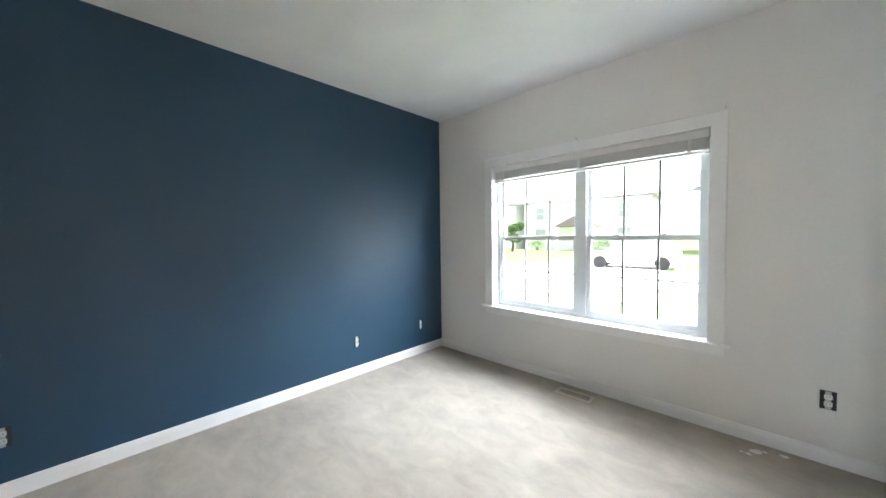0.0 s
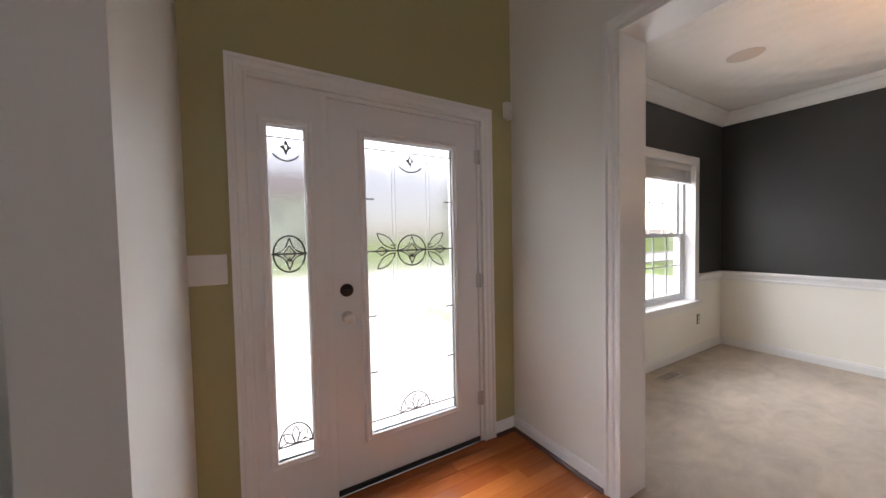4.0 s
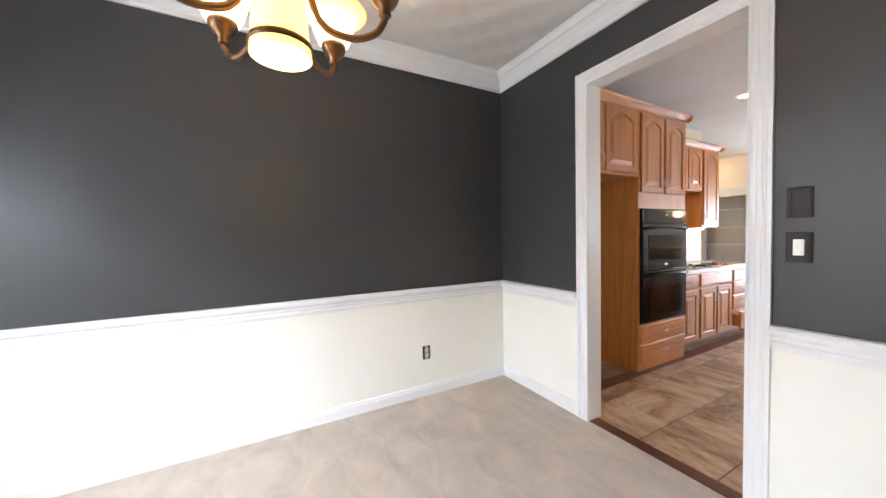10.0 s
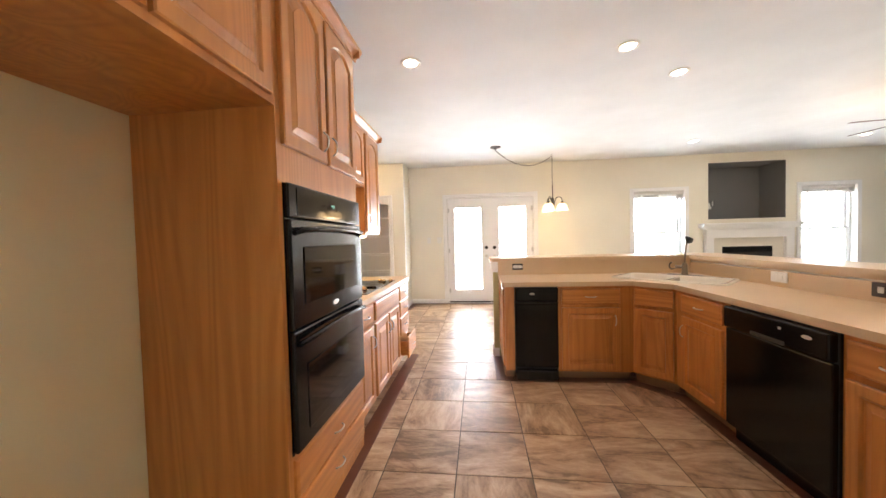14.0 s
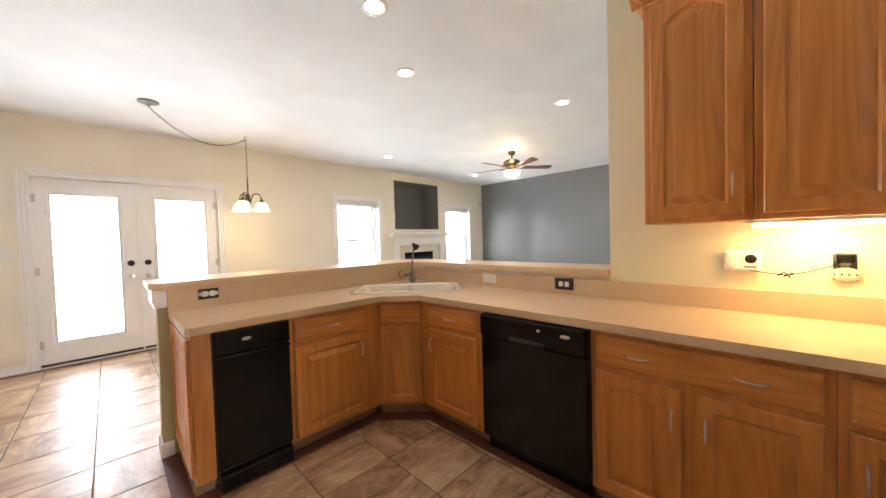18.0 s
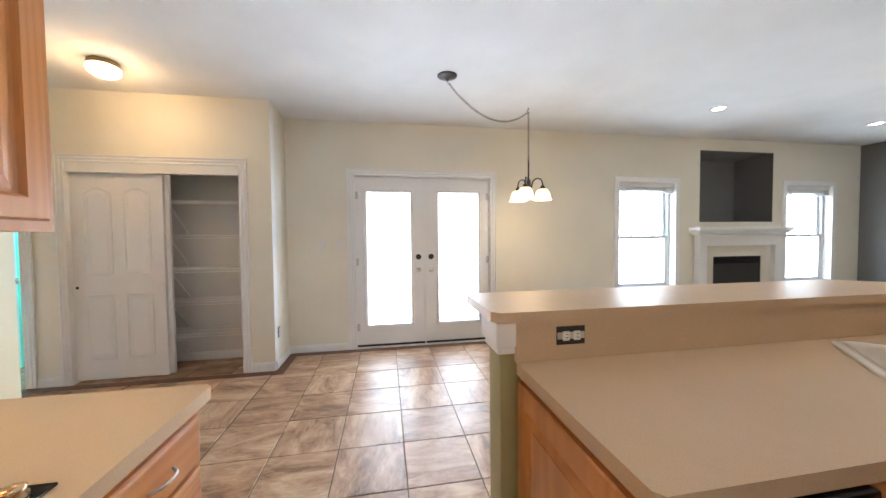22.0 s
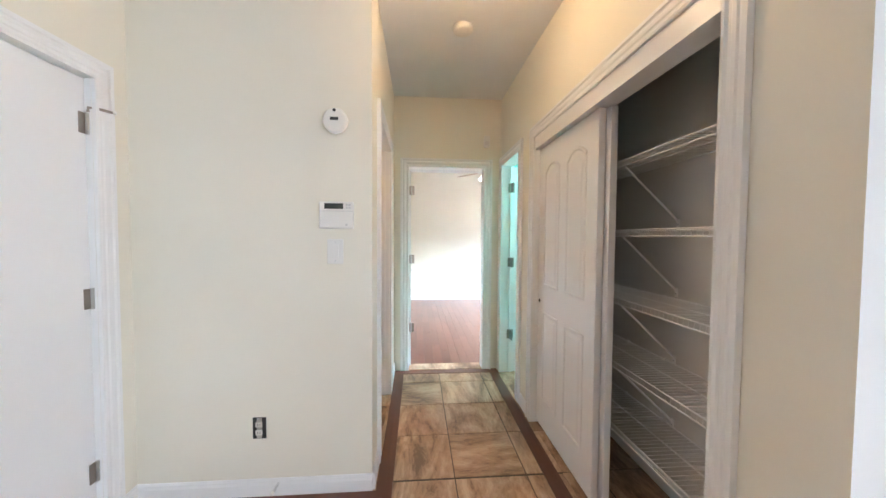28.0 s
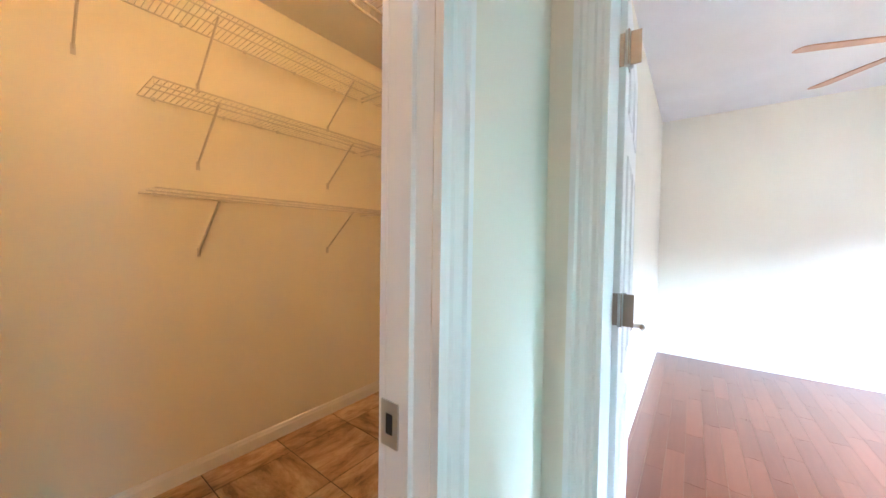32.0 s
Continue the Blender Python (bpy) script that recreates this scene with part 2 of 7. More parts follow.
# ---------------------------------------------------------------- building helpers
def box(bm, x0, x1, y0, y1, z0, z1):
    v = [bm.verts.new(p) for p in ((x0, y0, z0), (x1, y0, z0), (x1, y1, z0), (x0, y1, z0), (x0, y0, z1), (x1, y0, z1), (x1, y1, z1), (x0, y1, z1))]
    return [bm.faces.new([v[i] for i in f]) for f in ((3, 2, 1, 0), (4, 5, 6, 7), (0, 1, 5, 4), (1, 2, 6, 5), (2, 3, 7, 6), (3, 0, 4, 7))]


def boxes(*dims):
    bm = bmesh.new()
    for d in dims:
        box(bm, *d)
    return bm


def rbox(x0, x1, y0, y1, z0, z1, r=0.004, seg=2):
    """A box with rounded edges."""
    bm = boxes((x0, x1, y0, y1, z0, z1))
    bmesh.ops.bevel(bm, geom=bm.edges[:], offset=r, segments=seg, affect="EDGES", profile=0.5)
    return bm


def prism(bm, pts, z0, z1):
    """An upright solid over the outline pts, given anticlockwise."""
    lo, hi = [bm.verts.new((*p, z0)) for p in pts], [bm.verts.new((*p, z1)) for p in pts]
    n = len(pts)
    bm.faces.new(lo[::-1])
    bm.faces.new(hi)
    for i in range(n):
        bm.faces.new((lo[i], lo[(i + 1) % n], hi[(i + 1) % n], hi[i]))
    return bm


def tube(bm, pts, r, n=6, closed=False):
    """A round bar along pts."""
    pts = [Vector(p) for p in pts]
    rings, up = [], Vector((0.31, 0.17, 0.93))
    for i, p in enumerate(pts):
        a, c = pts[max(i - 1, 0)], pts[min(i + 1, len(pts) - 1)]
        d = (c - a).normalized()
        s = d.cross(up if abs(d.dot(up)) < 0.95 else Vector((1, 0, 0))).normalized()
        w = d.cross(s)
        rr = r[i] if isinstance(r, (list, tuple)) else r
        rings.append([bm.verts.new(p + rr * (math.cos(k * math.tau / n) * s + math.sin(k * math.tau / n) * w)) for k in range(n)])
    for a, c in zip(rings, rings[1:]):
        for k in range(n):
            bm.faces.new((a[k], a[(k + 1) % n], c[(k + 1) % n], c[k]))
    bm.faces.new(rings[0][::-1])
    bm.faces.new(rings[-1])
    return bm


def arc(pts, n=5):
    """Points of a smooth curve through pts."""
    out = []
    q = [pts[0]] + list(pts) + [pts[-1]]
    for i in range(1, len(q) - 2):
        a, b_, c, d = [Vector(p) for p in q[i - 1:i + 3]]
        for j in range(n):
            t = j / n
            out.append(0.5 * ((2 * b_) + (c - a) * t + (2 * a - 5 * b_ + 4 * c - d) * t * t + (3 * b_ - a - 3 * c + d) * t ** 3))
    return out + [Vector(pts[-1])]


def lathe(bm, prof, n=24, cx=0.0, cy=0.0, cap=True):
    """A turned solid: prof is a list of radius, height."""
    rings = [[bm.verts.new((cx + r * math.cos(k * math.tau / n), cy + r * math.sin(k * math.tau / n), z)) for k in range(n)] for r, z in prof]
    for a, c in zip(rings, rings[1:]):
        for k in range(n):
            bm.faces.new((a[k], a[(k + 1) % n], c[(k + 1) % n], c[k]))
    if cap:
        bm.faces.new(rings[0][::-1])
        bm.faces.new(rings[-1])
    return bm


def sweep_profile(bm, prof, length, axis="x"):
    """A moulding: prof is a list of out, up; it runs for length along local x, out is towards -y."""
    a = [bm.verts.new((0, -o, u)) for o, u in prof]
    c = [bm.verts.new((length, -o, u)) for o, u in prof]
    n = len(prof)
    for i in range(n):
        bm.faces.new((a[i], a[(i + 1) % n], c[(i + 1) % n], c[i]))
    bm.faces.new(a[::-1])
    bm.faces.new(c)
    return bm


def mesh_ob(name, bm, material, smooth=False):
    bmesh.ops.recalc_face_normals(bm, faces=bm.faces[:])
    me = bpy.data.meshes.new(name)
    bm.to_mesh(me)
    bm.free()
    if smooth:
        for p in me.polygons:
            p.use_smooth = True
    me.materials.append(material)
    return new(name, me)


def part(name, bm, material, parent, label="", smooth=False, at=None):
    ob = mesh_ob(name, bm, material, smooth)
    ob.parent = parent
    if at is not None:
        ob.matrix_basis = at
    return tagged(ob, label)


def thing(name, m, label, category, group=""):
    ob = new(name)
    ob.empty_display_size = 0.1
    ob.matrix_basis = m
    return tagged(ob, label, category, group)


def setting(name, bm, material, label, category, smooth=False):
    return tagged(mesh_ob(name, bm, material, smooth), label, category, kind="structure")


def wall(name, axis, lo, hi, a0, a1, z0, z1, mats, label, holes=(), split=None):
    """A wall between lo and hi on its axis ('x': it runs along y), from a0 to a1, with holes (b0, b1, c0, c1).
    mats: for the face towards -axis, the face towards +axis, the reveals; a face may be a pair, parted at the height split."""
    ab = sorted({a0, a1, *[v for h in holes for v in h[:2] if a0 < v < a1]})
    zb = sorted({z0, z1, *[v for h in holes for v in h[2:] if z0 < v < z1], *([split] if split else [])})
    solid = [[not any(h[0] - 1e-6 <= ab[i] and ab[i + 1] <= h[1] + 1e-6 and h[2] - 1e-6 <= zb[j] and zb[j + 1] <= h[3] + 1e-6 for h in holes)
              for j in range(len(zb) - 1)] for i in range(len(ab) - 1)]
    flat = []
    for m in mats:
        flat += list(m) if isinstance(m, tuple) else [m, m]
    bm, cache = bmesh.new(), {}

    def vert(side, a, z):
        key = (side, a, z)
        if key not in cache:
            v = hi if side else lo
            cache[key] = bm.verts.new((v, a, z) if axis == "x" else (a, v, z))
        return cache[key]

    for i in range(len(ab) - 1):
        for j in range(len(zb) - 1):
            if not solid[i][j]:
                continue
            p, q, r, s = ab[i], ab[i + 1], zb[j], zb[j + 1]
            top = 1 if split and r >= split - 1e-6 else 0
            for side in (0, 1):
                f = bm.faces.new([vert(side, p, r), vert(side, q, r), vert(side, q, s), vert(side, p, s)])
                f.material_index = 2 * side + top
            for di, dj, e in ((-1, 0, ((p, r), (p, s))), (1, 0, ((q, r), (q, s))), (0, -1, ((p, r), (q, r))), (0, 1, ((p, s), (q, s)))):
                ii, jj = i + di, j + dj
                if 0 <= ii < len(ab) - 1 and 0 <= jj < len(zb) - 1 and solid[ii][jj]:
                    continue
                (c, d), (g, h) = e
                f = bm.faces.new([vert(0, c, d), vert(0, g, h), vert(1, g, h), vert(1, c, d)])
                f.material_index = 4
    bmesh.ops.recalc_face_normals(bm, faces=bm.faces[:])
    me = bpy.data.meshes.new(name)
    bm.to_mesh(me)
    bm.free()
    for m in flat[:5]:
        me.materials.append(m)
    return tagged(new(name, me), label, "wall", kind="structure")


# ---------------------------------------------------------------- plan
H = 2.712
XB, XF, YF = -2.78, 0.634, 3.008                       # front room: accent wall, partition, window wall
YE, XE = 2.406, 2.58                                   # entry wall, wall between entry and dining
XD, YD, XDW = 5.892, 2.428, 2.77                        # dining: far wall, window wall, near wall
YK, YK2 = -1.29, -1.398                                # wall between dining and kitchen
XK = 2.39                                              # kitchen wall with the wall cabinets
YB = -7.722                                            # back wall
XG = -2.62                                             # grey wall of the living room
YG, XN, YH, XR, YC, XC = -5.0, 7.072, -6.165, 8.628, -7.231, 5.90  # nook, passage and closet
YL, XL = -4.375, 9.692                                 # laundry
XBED, YBED = 12.4, -10.0                               # bedroom

FW = (-1.985, -0.168, 0.555, 2.04)                        # window openings
DW = (3.38, 5.21, 0.60, 2.066)
W1, W2 = (0.752, 1.64, 0.585, 2.07), (-2.056, -1.177, 0.585, 2.07)
FD = (3.469, 5.144, 0.0, 2.078)
ED = (1.036, 2.315, 0.0, 2.075)

wall("wall_front_room_window", "y", YF, YF + 0.22, XB - 0.12, XF + 0.16, -0.12, H, (M_WHITEWALL, M_BRICK, M_TRIM), "off-white painted wall with a double window", [FW])
wall("wall_front_room_accent", "x", XB - 0.12, XB, -1.5, YF, -0.12, H, (M_BRICK, M_BLUE, M_BLUE), "deep blue painted accent wall")
wall("wall_front_room_back", "y", -1.6, -1.5, XB - 0.12, 0.62, -0.12, H, (M_CREAM, M_WHITEWALL, M_WHITEWALL), "plain off-white wall")
wall("wall_entry_partition", "x", XF, XF + 0.16, 1.60, YF, -0.12, H, (M_WHITEWALL, M_FOYER, M_TRIM), "white partition between front room and entry")
wall("wall_entry_header", "x", XF, XF + 0.16, -1.5, 1.60, 2.5, H, (M_WHITEWALL, M_FOYER, M_TRIM), "white beam over the wide opening")
wall("wall_entry_upper_side", "x", XF, XF + 0.16, -1.5, YF, H, 2.95, (M_WHITEWALL, M_FOYER, M_TRIM), "pale upper wall of the entry")
wall("wall_entry_door", "y", YE, YE + 0.2, XF + 0.16, XE + 0.14, 0, 2.95, (M_GREEN, M_BRICK, M_TRIM), "olive green wall round the front door", [ED])
wall("wall_entry_dining", "x", XE, XDW, -1.405, YE, 0, 2.95, (M_FOYER, (M_CREAMLOW, M_DARK), M_TRIM), "pale wall with a wide cased opening", [(-0.15, 1.63, 0, 2.30)], split=0.83)
wall("wall_dining_window", "y", YD, YD + 0.2, XDW, XD + 0.12, 0, H, ((M_CREAMLOW, M_DARK), M_BRICK, M_TRIM), "charcoal over ivory wall with a double window", [DW], split=0.83)
wall("wall_dining_far", "x", XD, XD + 0.12, -1.405, YD, 0, H, ((M_CREAMLOW, M_DARK), M_CREAM, M_CREAM), "charcoal over ivory wall", split=0.83)
wall("wall_dining_kitchen", "y", YK2, YK, XK - 0.12, XD, 0, H, (M_CREAM, (M_CREAMLOW, M_DARK), M_TRIM), "charcoal over ivory wall with a cased opening", [(4.135, 4.97, 0, 2.284)], split=0.83)
wall("wall_kitchen_cabinets", "x", XK - 0.12, XK, -2.86, YK2, 0, H, (M_CREAM, M_CREAMK, M_CREAMK), "cream wall behind the wall cabinets")
wall("wall_kitchen_range", "x", XD, XD + 0.12, -4.885, -1.405, 0, H, (M_CREAMK, M_CREAM, M_CREAMK), "cream wall behind the cooktop")
wall("wall_nook_side_door", "y", YG, YG + 0.12, XD + 0.12, XN + 0.11, 0, H, (M_CREAM, M_CREAM, M_TRIM), "cream wall with a closed side door", [(6.15, 6.895, 0, 2.012)])
wall("wall_nook_keypad", "x", XN, XN + 0.11, YH, YG, 0, H, (M_CREAM, M_CREAM, M_CREAM), "cream wall with alarm keypad")
wall("wall_passage_laundry", "y", YH, YH + 0.1, XN + 0.11, XL, 0, H, (M_CREAM, M_CREAM, M_TRIM), "cream passage wall with the laundry doorway", [(7.355, 8.13, 0, 2.045)])
wall("wall_passage_end", "x", XR, XR + 0.11, YC, YH, 0, H, (M_CREAM, M_CREAM, M_TRIM), "cream wall at the passage's end with a doorway", [(-7.057, -6.315, 0, 2.029)])
wall("wall_bathroom_bedroom", "x", XR, XR + 0.11, YBED, YC, 0, H, (M_MINT, M_CREAM, M_CREAM), "mint green bathroom wall")
wall("wall_passage_closet", "y", YC - 0.11, YC, XC, XR, 0, H, (M_MINT, M_CREAM, M_TRIM), "cream wall with closet and bathroom doorways", [(6.197, 7.645, 0, 1.975), (8.005, 8.535, 0, 2.04)])
wall("wall_closet_side", "x", XC, XC + 0.09, YB, YC - 0.11, 0, H, (M_CREAM, M_CLOSET, M_CREAM), "cream closet return wall")
wall("wall_closet_back", "y", YB - 0.1, YB, XC, 7.74, 0, H, (M_CREAM, M_CLOSET, M_CREAM), "grey closet back wall")
wall("wall_closet_end", "x", 7.66, 7.76, YB, YC - 0.11, 0, H, (M_CLOSET, M_MINT, M_CREAM), "grey closet end wall")
wall("wall_back", "y", YB - 0.2, YB, XG - 0.12, XC, 0, H, (M_BRICK, M_CREAM, M_TRIM), "cream back wall with french doors and windows", [FD, W1, W2, (-0.935, 0.347, 1.522, 2.544)])
wall("wall_living_grey", "x", XG - 0.12, XG, YB, -1.6, 0, H, (M_BRICK, M_GREY, M_GREY), "grey painted living room wall")
wall("wall_laundry_far", "y", YL, YL + 0.12, XN + 0.11, XL + 0.12, 0, H, (M_CREAM, M_CREAM, M_CREAM), "cream laundry wall")
wall("wall_laundry_end", "x", XL, XL + 0.12, YH, YL, 0, H, (M_CREAM, M_CREAM, M_CREAM), "cream laundry end wall")
wall("wall_laundry_near", "x", XN + 0.0, XN + 0.11, YG + 0.12, YL, 0, H, (M_CREAM, M_CREAM, M_CREAM), "cream laundry wall")
wall("wall_bedroom_far", "x", XBED, XBED + 0.12, YBED, YH, 0, H, (M_CREAM, M_BRICK, M_CREAM), "cream bedroom wall")
wall("wall_bedroom_side", "y", YH, YH + 0.12, XL, XBED + 0.12, 0, H, (M_CREAM, M_BRICK, M_CREAM), "cream bedroom side wall")
wall("wall_bedroom_window", "y", YBED - 0.15, YBED, XR, XBED + 0.12, 0, H, (M_BRICK, M_CREAM, M_TRIM), "cream bedroom wall with a window", [(9.4, 11.2, 0.65, 1.95)])
wall("wall_bathroom_side", "x", 7.66, 7.76, YBED, YB - 0.1, 0, H, (M_CREAM, M_MINT, M_MINT), "mint green bathroom wall")
wall("wall_bathroom_end", "y", YBED - 0.15, YBED, 7.66, XR, 0, H, (M_BRICK, M_MINT, M_TRIM), "mint green bathroom end wall", [(7.85, 8.55, 1.1, 2.0)])

# ceilings
def swirl_ceiling(cx, cy, row=0.235, fan_w=0.16):
    """White plaster combed in rings of overlapping fans round the chandelier."""
    m, t, b = node_mat("ceiling_swirl_plaster")
    v = coords(t)
    tone = ramp(t, [(0.3, (0.73, 0.71, 0.68)), (0.7, (0.78, 0.76, 0.73))])
    t.links.new(noise_tex(t, v, 1.6, 4).outputs["Fac"], tone.inputs[0])
    t.links.new(tone.outputs[0], b.inputs["Base Color"])
    b.inputs["Roughness"].default_value = 0.7

    def calc(op, x, y=0.0, z=0.0):
        k = t.nodes.new("ShaderNodeMath")
        k.operation = op
        for i, val in enumerate((x, y, z)):
            if isinstance(val, (int, float)):
                k.inputs[i].default_value = val
            else:
                t.links.new(val, k.inputs[i])
        return k.outputs[0]

    wob = noise_tex(t, v, 2.2, 2).outputs["Fac"]
    sp = t.nodes.new("ShaderNodeSeparateXYZ")
    t.links.new(v.outputs[0], sp.inputs[0])
    x, y = calc("SUBTRACT", sp.outputs["X"], cx), calc("SUBTRACT", sp.outputs["Y"], cy)
    r = calc("SQRT", calc("ADD", calc("MULTIPLY", x, x), calc("MULTIPLY", y, y)))
    rows = calc("ADD", calc("DIVIDE", r, row), calc("MULTIPLY", wob, 0.35))
    ring, u = calc("FLOOR", rows), calc("FRACT", rows)
    count = calc("ROUND", calc("MULTIPLY", calc("ADD", ring, 0.5), 2 * math.pi * row / fan_w))
    turn = calc("MULTIPLY_ADD", calc("ARCTAN2", y, x), 1 / (2 * math.pi), 0.5)
    f = calc("SUBTRACT", calc("FRACT", calc("MULTIPLY_ADD", turn, count, wob)), 0.5)
    lat, out = calc("MULTIPLY", calc("ADD", f, 0.5), fan_w), calc("MULTIPLY", calc("SUBTRACT", u, 0.5), row)
    dist = calc("SQRT", calc("ADD", calc("MULTIPLY", lat, lat), calc("MULTIPLY", out, out)))
    comb = calc("MULTIPLY", calc("SINE", calc("MULTIPLY", dist, 2 * math.pi / 0.016)), 0.00035)
    fan_h = calc("MULTIPLY", calc("COSINE", calc("MULTIPLY", f, 2 * math.pi)), 0.0019)
    step = calc("MULTIPLY", calc("COSINE", calc("MULTIPLY", u, 2 * math.pi)), 0.0031)
    add_bump(t, b, calc("ADD", comb, calc("ADD", fan_h, step)), 1.0, 1.0)
    return m


M_CEILD = swirl_ceiling(4.30, 0.588)
for nm, d in (("ceiling_front_room", (XB - 0.12, XF + 0.16, -1.6, YF + 0.2)), ("ceiling_dining", (XDW, XD + 0.12, YK, YD + 0.2)),
              ("ceiling_house_back", (XG - 0.12, XBED + 0.12, YBED - 0.15, -4.3)), ("ceiling_kitchen", (XG - 0.12, XD + 0.12, -4.3, YK))):
    if nm == "ceiling_front_room":
        d = (d[0], XF, d[2], d[3])
    if nm == "ceiling_kitchen":
        d = (d[0], d[1], -4.3, -1.6)
    setting(nm, boxes((d[0], d[1], d[2], d[3], H, H + 0.12)), M_CEILD if nm == "ceiling_dining" else M_CEIL, "white textured ceiling", "ceiling")
setting("ceiling_kitchen_strip", boxes((XF + 0.16, XD, -1.6, YK, H, H + 0.12)), M_CEIL, "white ceiling over the opening", "ceiling")
setting("ceiling_entry", boxes((XF, XE + 0.14, -1.5, YE + 0.2, 2.95, 3.05)), M_CEIL, "high white entry ceiling", "ceiling")
setting("wall_entry_upper_back", boxes((XF, XE, -1.5, -1.4, 2.83, 2.95)), M_FOYER, "pale upper wall of the entry", "wall")

# ---------------------------------------------------------------- floors


def carpet_mat(name, colour, spots):
    m, t, b = node_mat(name)
    v = coords(t)
    n1, n2 = noise_tex(t, v, 1.1, 6, 0.62, 0.6), noise_tex(t, v, 420, 2)
    n3 = noise_tex(t, coords(t, (0.85, 1.45, 1), True, (0, 0, 12)), 4.0, 8, 0.68, 0.5)
    r = ramp(t, [(0.34, [c * (1 - spots) for c in colour]), (0.66, [c * (1 + spots * 0.6) for c in colour])])
    mx = t.nodes.new("ShaderNodeMix")
    mx.data_type, mx.inputs["Factor"].default_value = "FLOAT", 0.6
    t.links.new(n1.outputs["Fac"], mx.inputs["A"])
    t.links.new(n3.outputs["Fac"], mx.inputs["B"])
    t.links.new(mx.outputs["Result"], r.inputs["Fac"])
    t.links.new(r.outputs["Color"], b.inputs["Base Color"])
    b.inputs["Roughness"].default_value = 1.0
    b.inputs["Sheen Weight"].default_value = 0.15
    add_bump(t, b, n2.outputs["Fac"], 0.6, 0.006)
    return m


def tile_mat(name, lo, mid, hi):
    """Stone-look porcelain: streaks that run one way on each tile."""
    m, t, b = node_mat(name)
    info = t.nodes.new("ShaderNodeObjectInfo")
    mp = coords(t, (1.5, 4.2, 2.0), False, (0, 0, 8))
    ad = t.nodes.new("ShaderNodeVectorMath")
    ad.operation = "ADD"
    k = t.nodes.new("ShaderNodeMath")
    k.operation, k.inputs[1].default_value = "MULTIPLY", 61.0
    t.links.new(info.outputs["Random"], k.inputs[0])
    t.links.new(mp.outputs[0], ad.inputs[0])
    t.links.new(k.outputs[0], ad.inputs[1])
    n1, n2 = noise_tex(t, ad, 1.05, 8, 0.64, 1.2), noise_tex(t, ad, 5.0, 8, 0.74, 0.9)
    mx = t.nodes.new("ShaderNodeMix")
    mx.data_type, mx.inputs["Factor"].default_value = "FLOAT", 0.36
    t.links.new(n1.outputs["Fac"], mx.inputs["A"])
    t.links.new(n2.outputs["Fac"], mx.inputs["B"])
    r = ramp(t, [(0.40, lo), (0.60, hi), (0.485, mid)])
    t.links.new(mx.outputs["Result"], r.inputs["Fac"])
    t.links.new(r.outputs["Color"], b.inputs["Base Color"])
    rr = ramp(t, [(0.3, (0.30,) * 3), (0.7, (0.46,) * 3)])
    t.links.new(n2.outputs["Fac"], rr.inputs["Fac"])
    t.links.new(rr.outputs["Color"], b.inputs["Roughness"])
    add_bump(t, b, n2.outputs["Fac"], 0.06, 0.003)
    return m


def plank_mat(name, lo, hi, rough, along):
    m, t, b = node_mat(name)
    info = t.nodes.new("ShaderNodeObjectInfo")
    mp = coords(t, (1.5, 22, 1) if along == "x" else (22, 1.5, 1))
    ad = t.nodes.new("ShaderNodeVectorMath")
    ad.operation = "ADD"
    k = t.nodes.new("ShaderNodeMath")
    k.operation, k.inputs[1].default_value = "MULTIPLY", 53.0
    t.links.new(info.outputs["Random"], k.inputs[0])
    t.links.new(mp.outputs[0], ad.inputs[0])
    t.links.new(k.outputs[0], ad.inputs[1])
    n = noise_tex(t, ad, 1.6, 6, 0.6, 0.5)
    mx = t.nodes.new("ShaderNodeMix")
    mx.data_type, mx.inputs["Factor"].default_value = "FLOAT", 0.4
    t.links.new(n.outputs["Fac"], mx.inputs["A"])
    t.links.new(info.outputs["Random"], mx.inputs["B"])
    r = ramp(t, [(0.3, lo), (0.72, hi)])
    t.links.new(mx.outputs["Result"], r.inputs["Fac"])
    t.links.new(r.outputs["Color"], b.inputs["Base Color"])
    b.inputs["Roughness"].default_value = rough
    add_bump(t, b, n.outputs["Fac"], 0.05, 0.002)
    return m


M_CARPET = carpet_mat("carpet_beige", (0.44, 0.39, 0.325), 0.27)
M_CARPETD = carpet_mat("carpet_dining", (0.52, 0.44, 0.355), 0.29)
M_TILE = tile_mat("tile_stone_look", (0.17, 0.096, 0.052), (0.375, 0.232, 0.138), (0.57, 0.41, 0.27))
M_GROUT = paint("grout_brown", (0.085, 0.066, 0.052), 0.9, 0.15, 120, 0.3)
M_STRIP = plank_mat("border_wood_red_brown", (0.085, 0.026, 0.013), (0.145, 0.048, 0.024), 0.32, "x")
M_ENTRYWOOD = plank_mat("hardwood_amber", (0.27, 0.066, 0.014), (0.42, 0.13, 0.03), 0.2, "x")
M_LAMINATE = plank_mat("laminate_red_brown", (0.110, 0.034, 0.018), (0.160, 0.054, 0.030), 0.28, "x")
M_SUB = paint("subfloor", (0.2, 0.17, 0.14), 0.9)

setting("floor_front_room", boxes((XB - 0.1, XF + 0.08, -1.55, YF, -0.08, -0.06)), M_CARPET, "worn beige carpet with vacuum marks", "floor")
setting("floor_dining", boxes((XDW - 0.1, XD, YK - 0.03, YD, -0.02, 0.0)), M_CARPETD, "worn beige carpet", "floor")
setting("floor_living", boxes((XG, 2.27, YB, -1.405, -0.02, 0.0)), M_CARPETD, "brownish carpet", "floor")
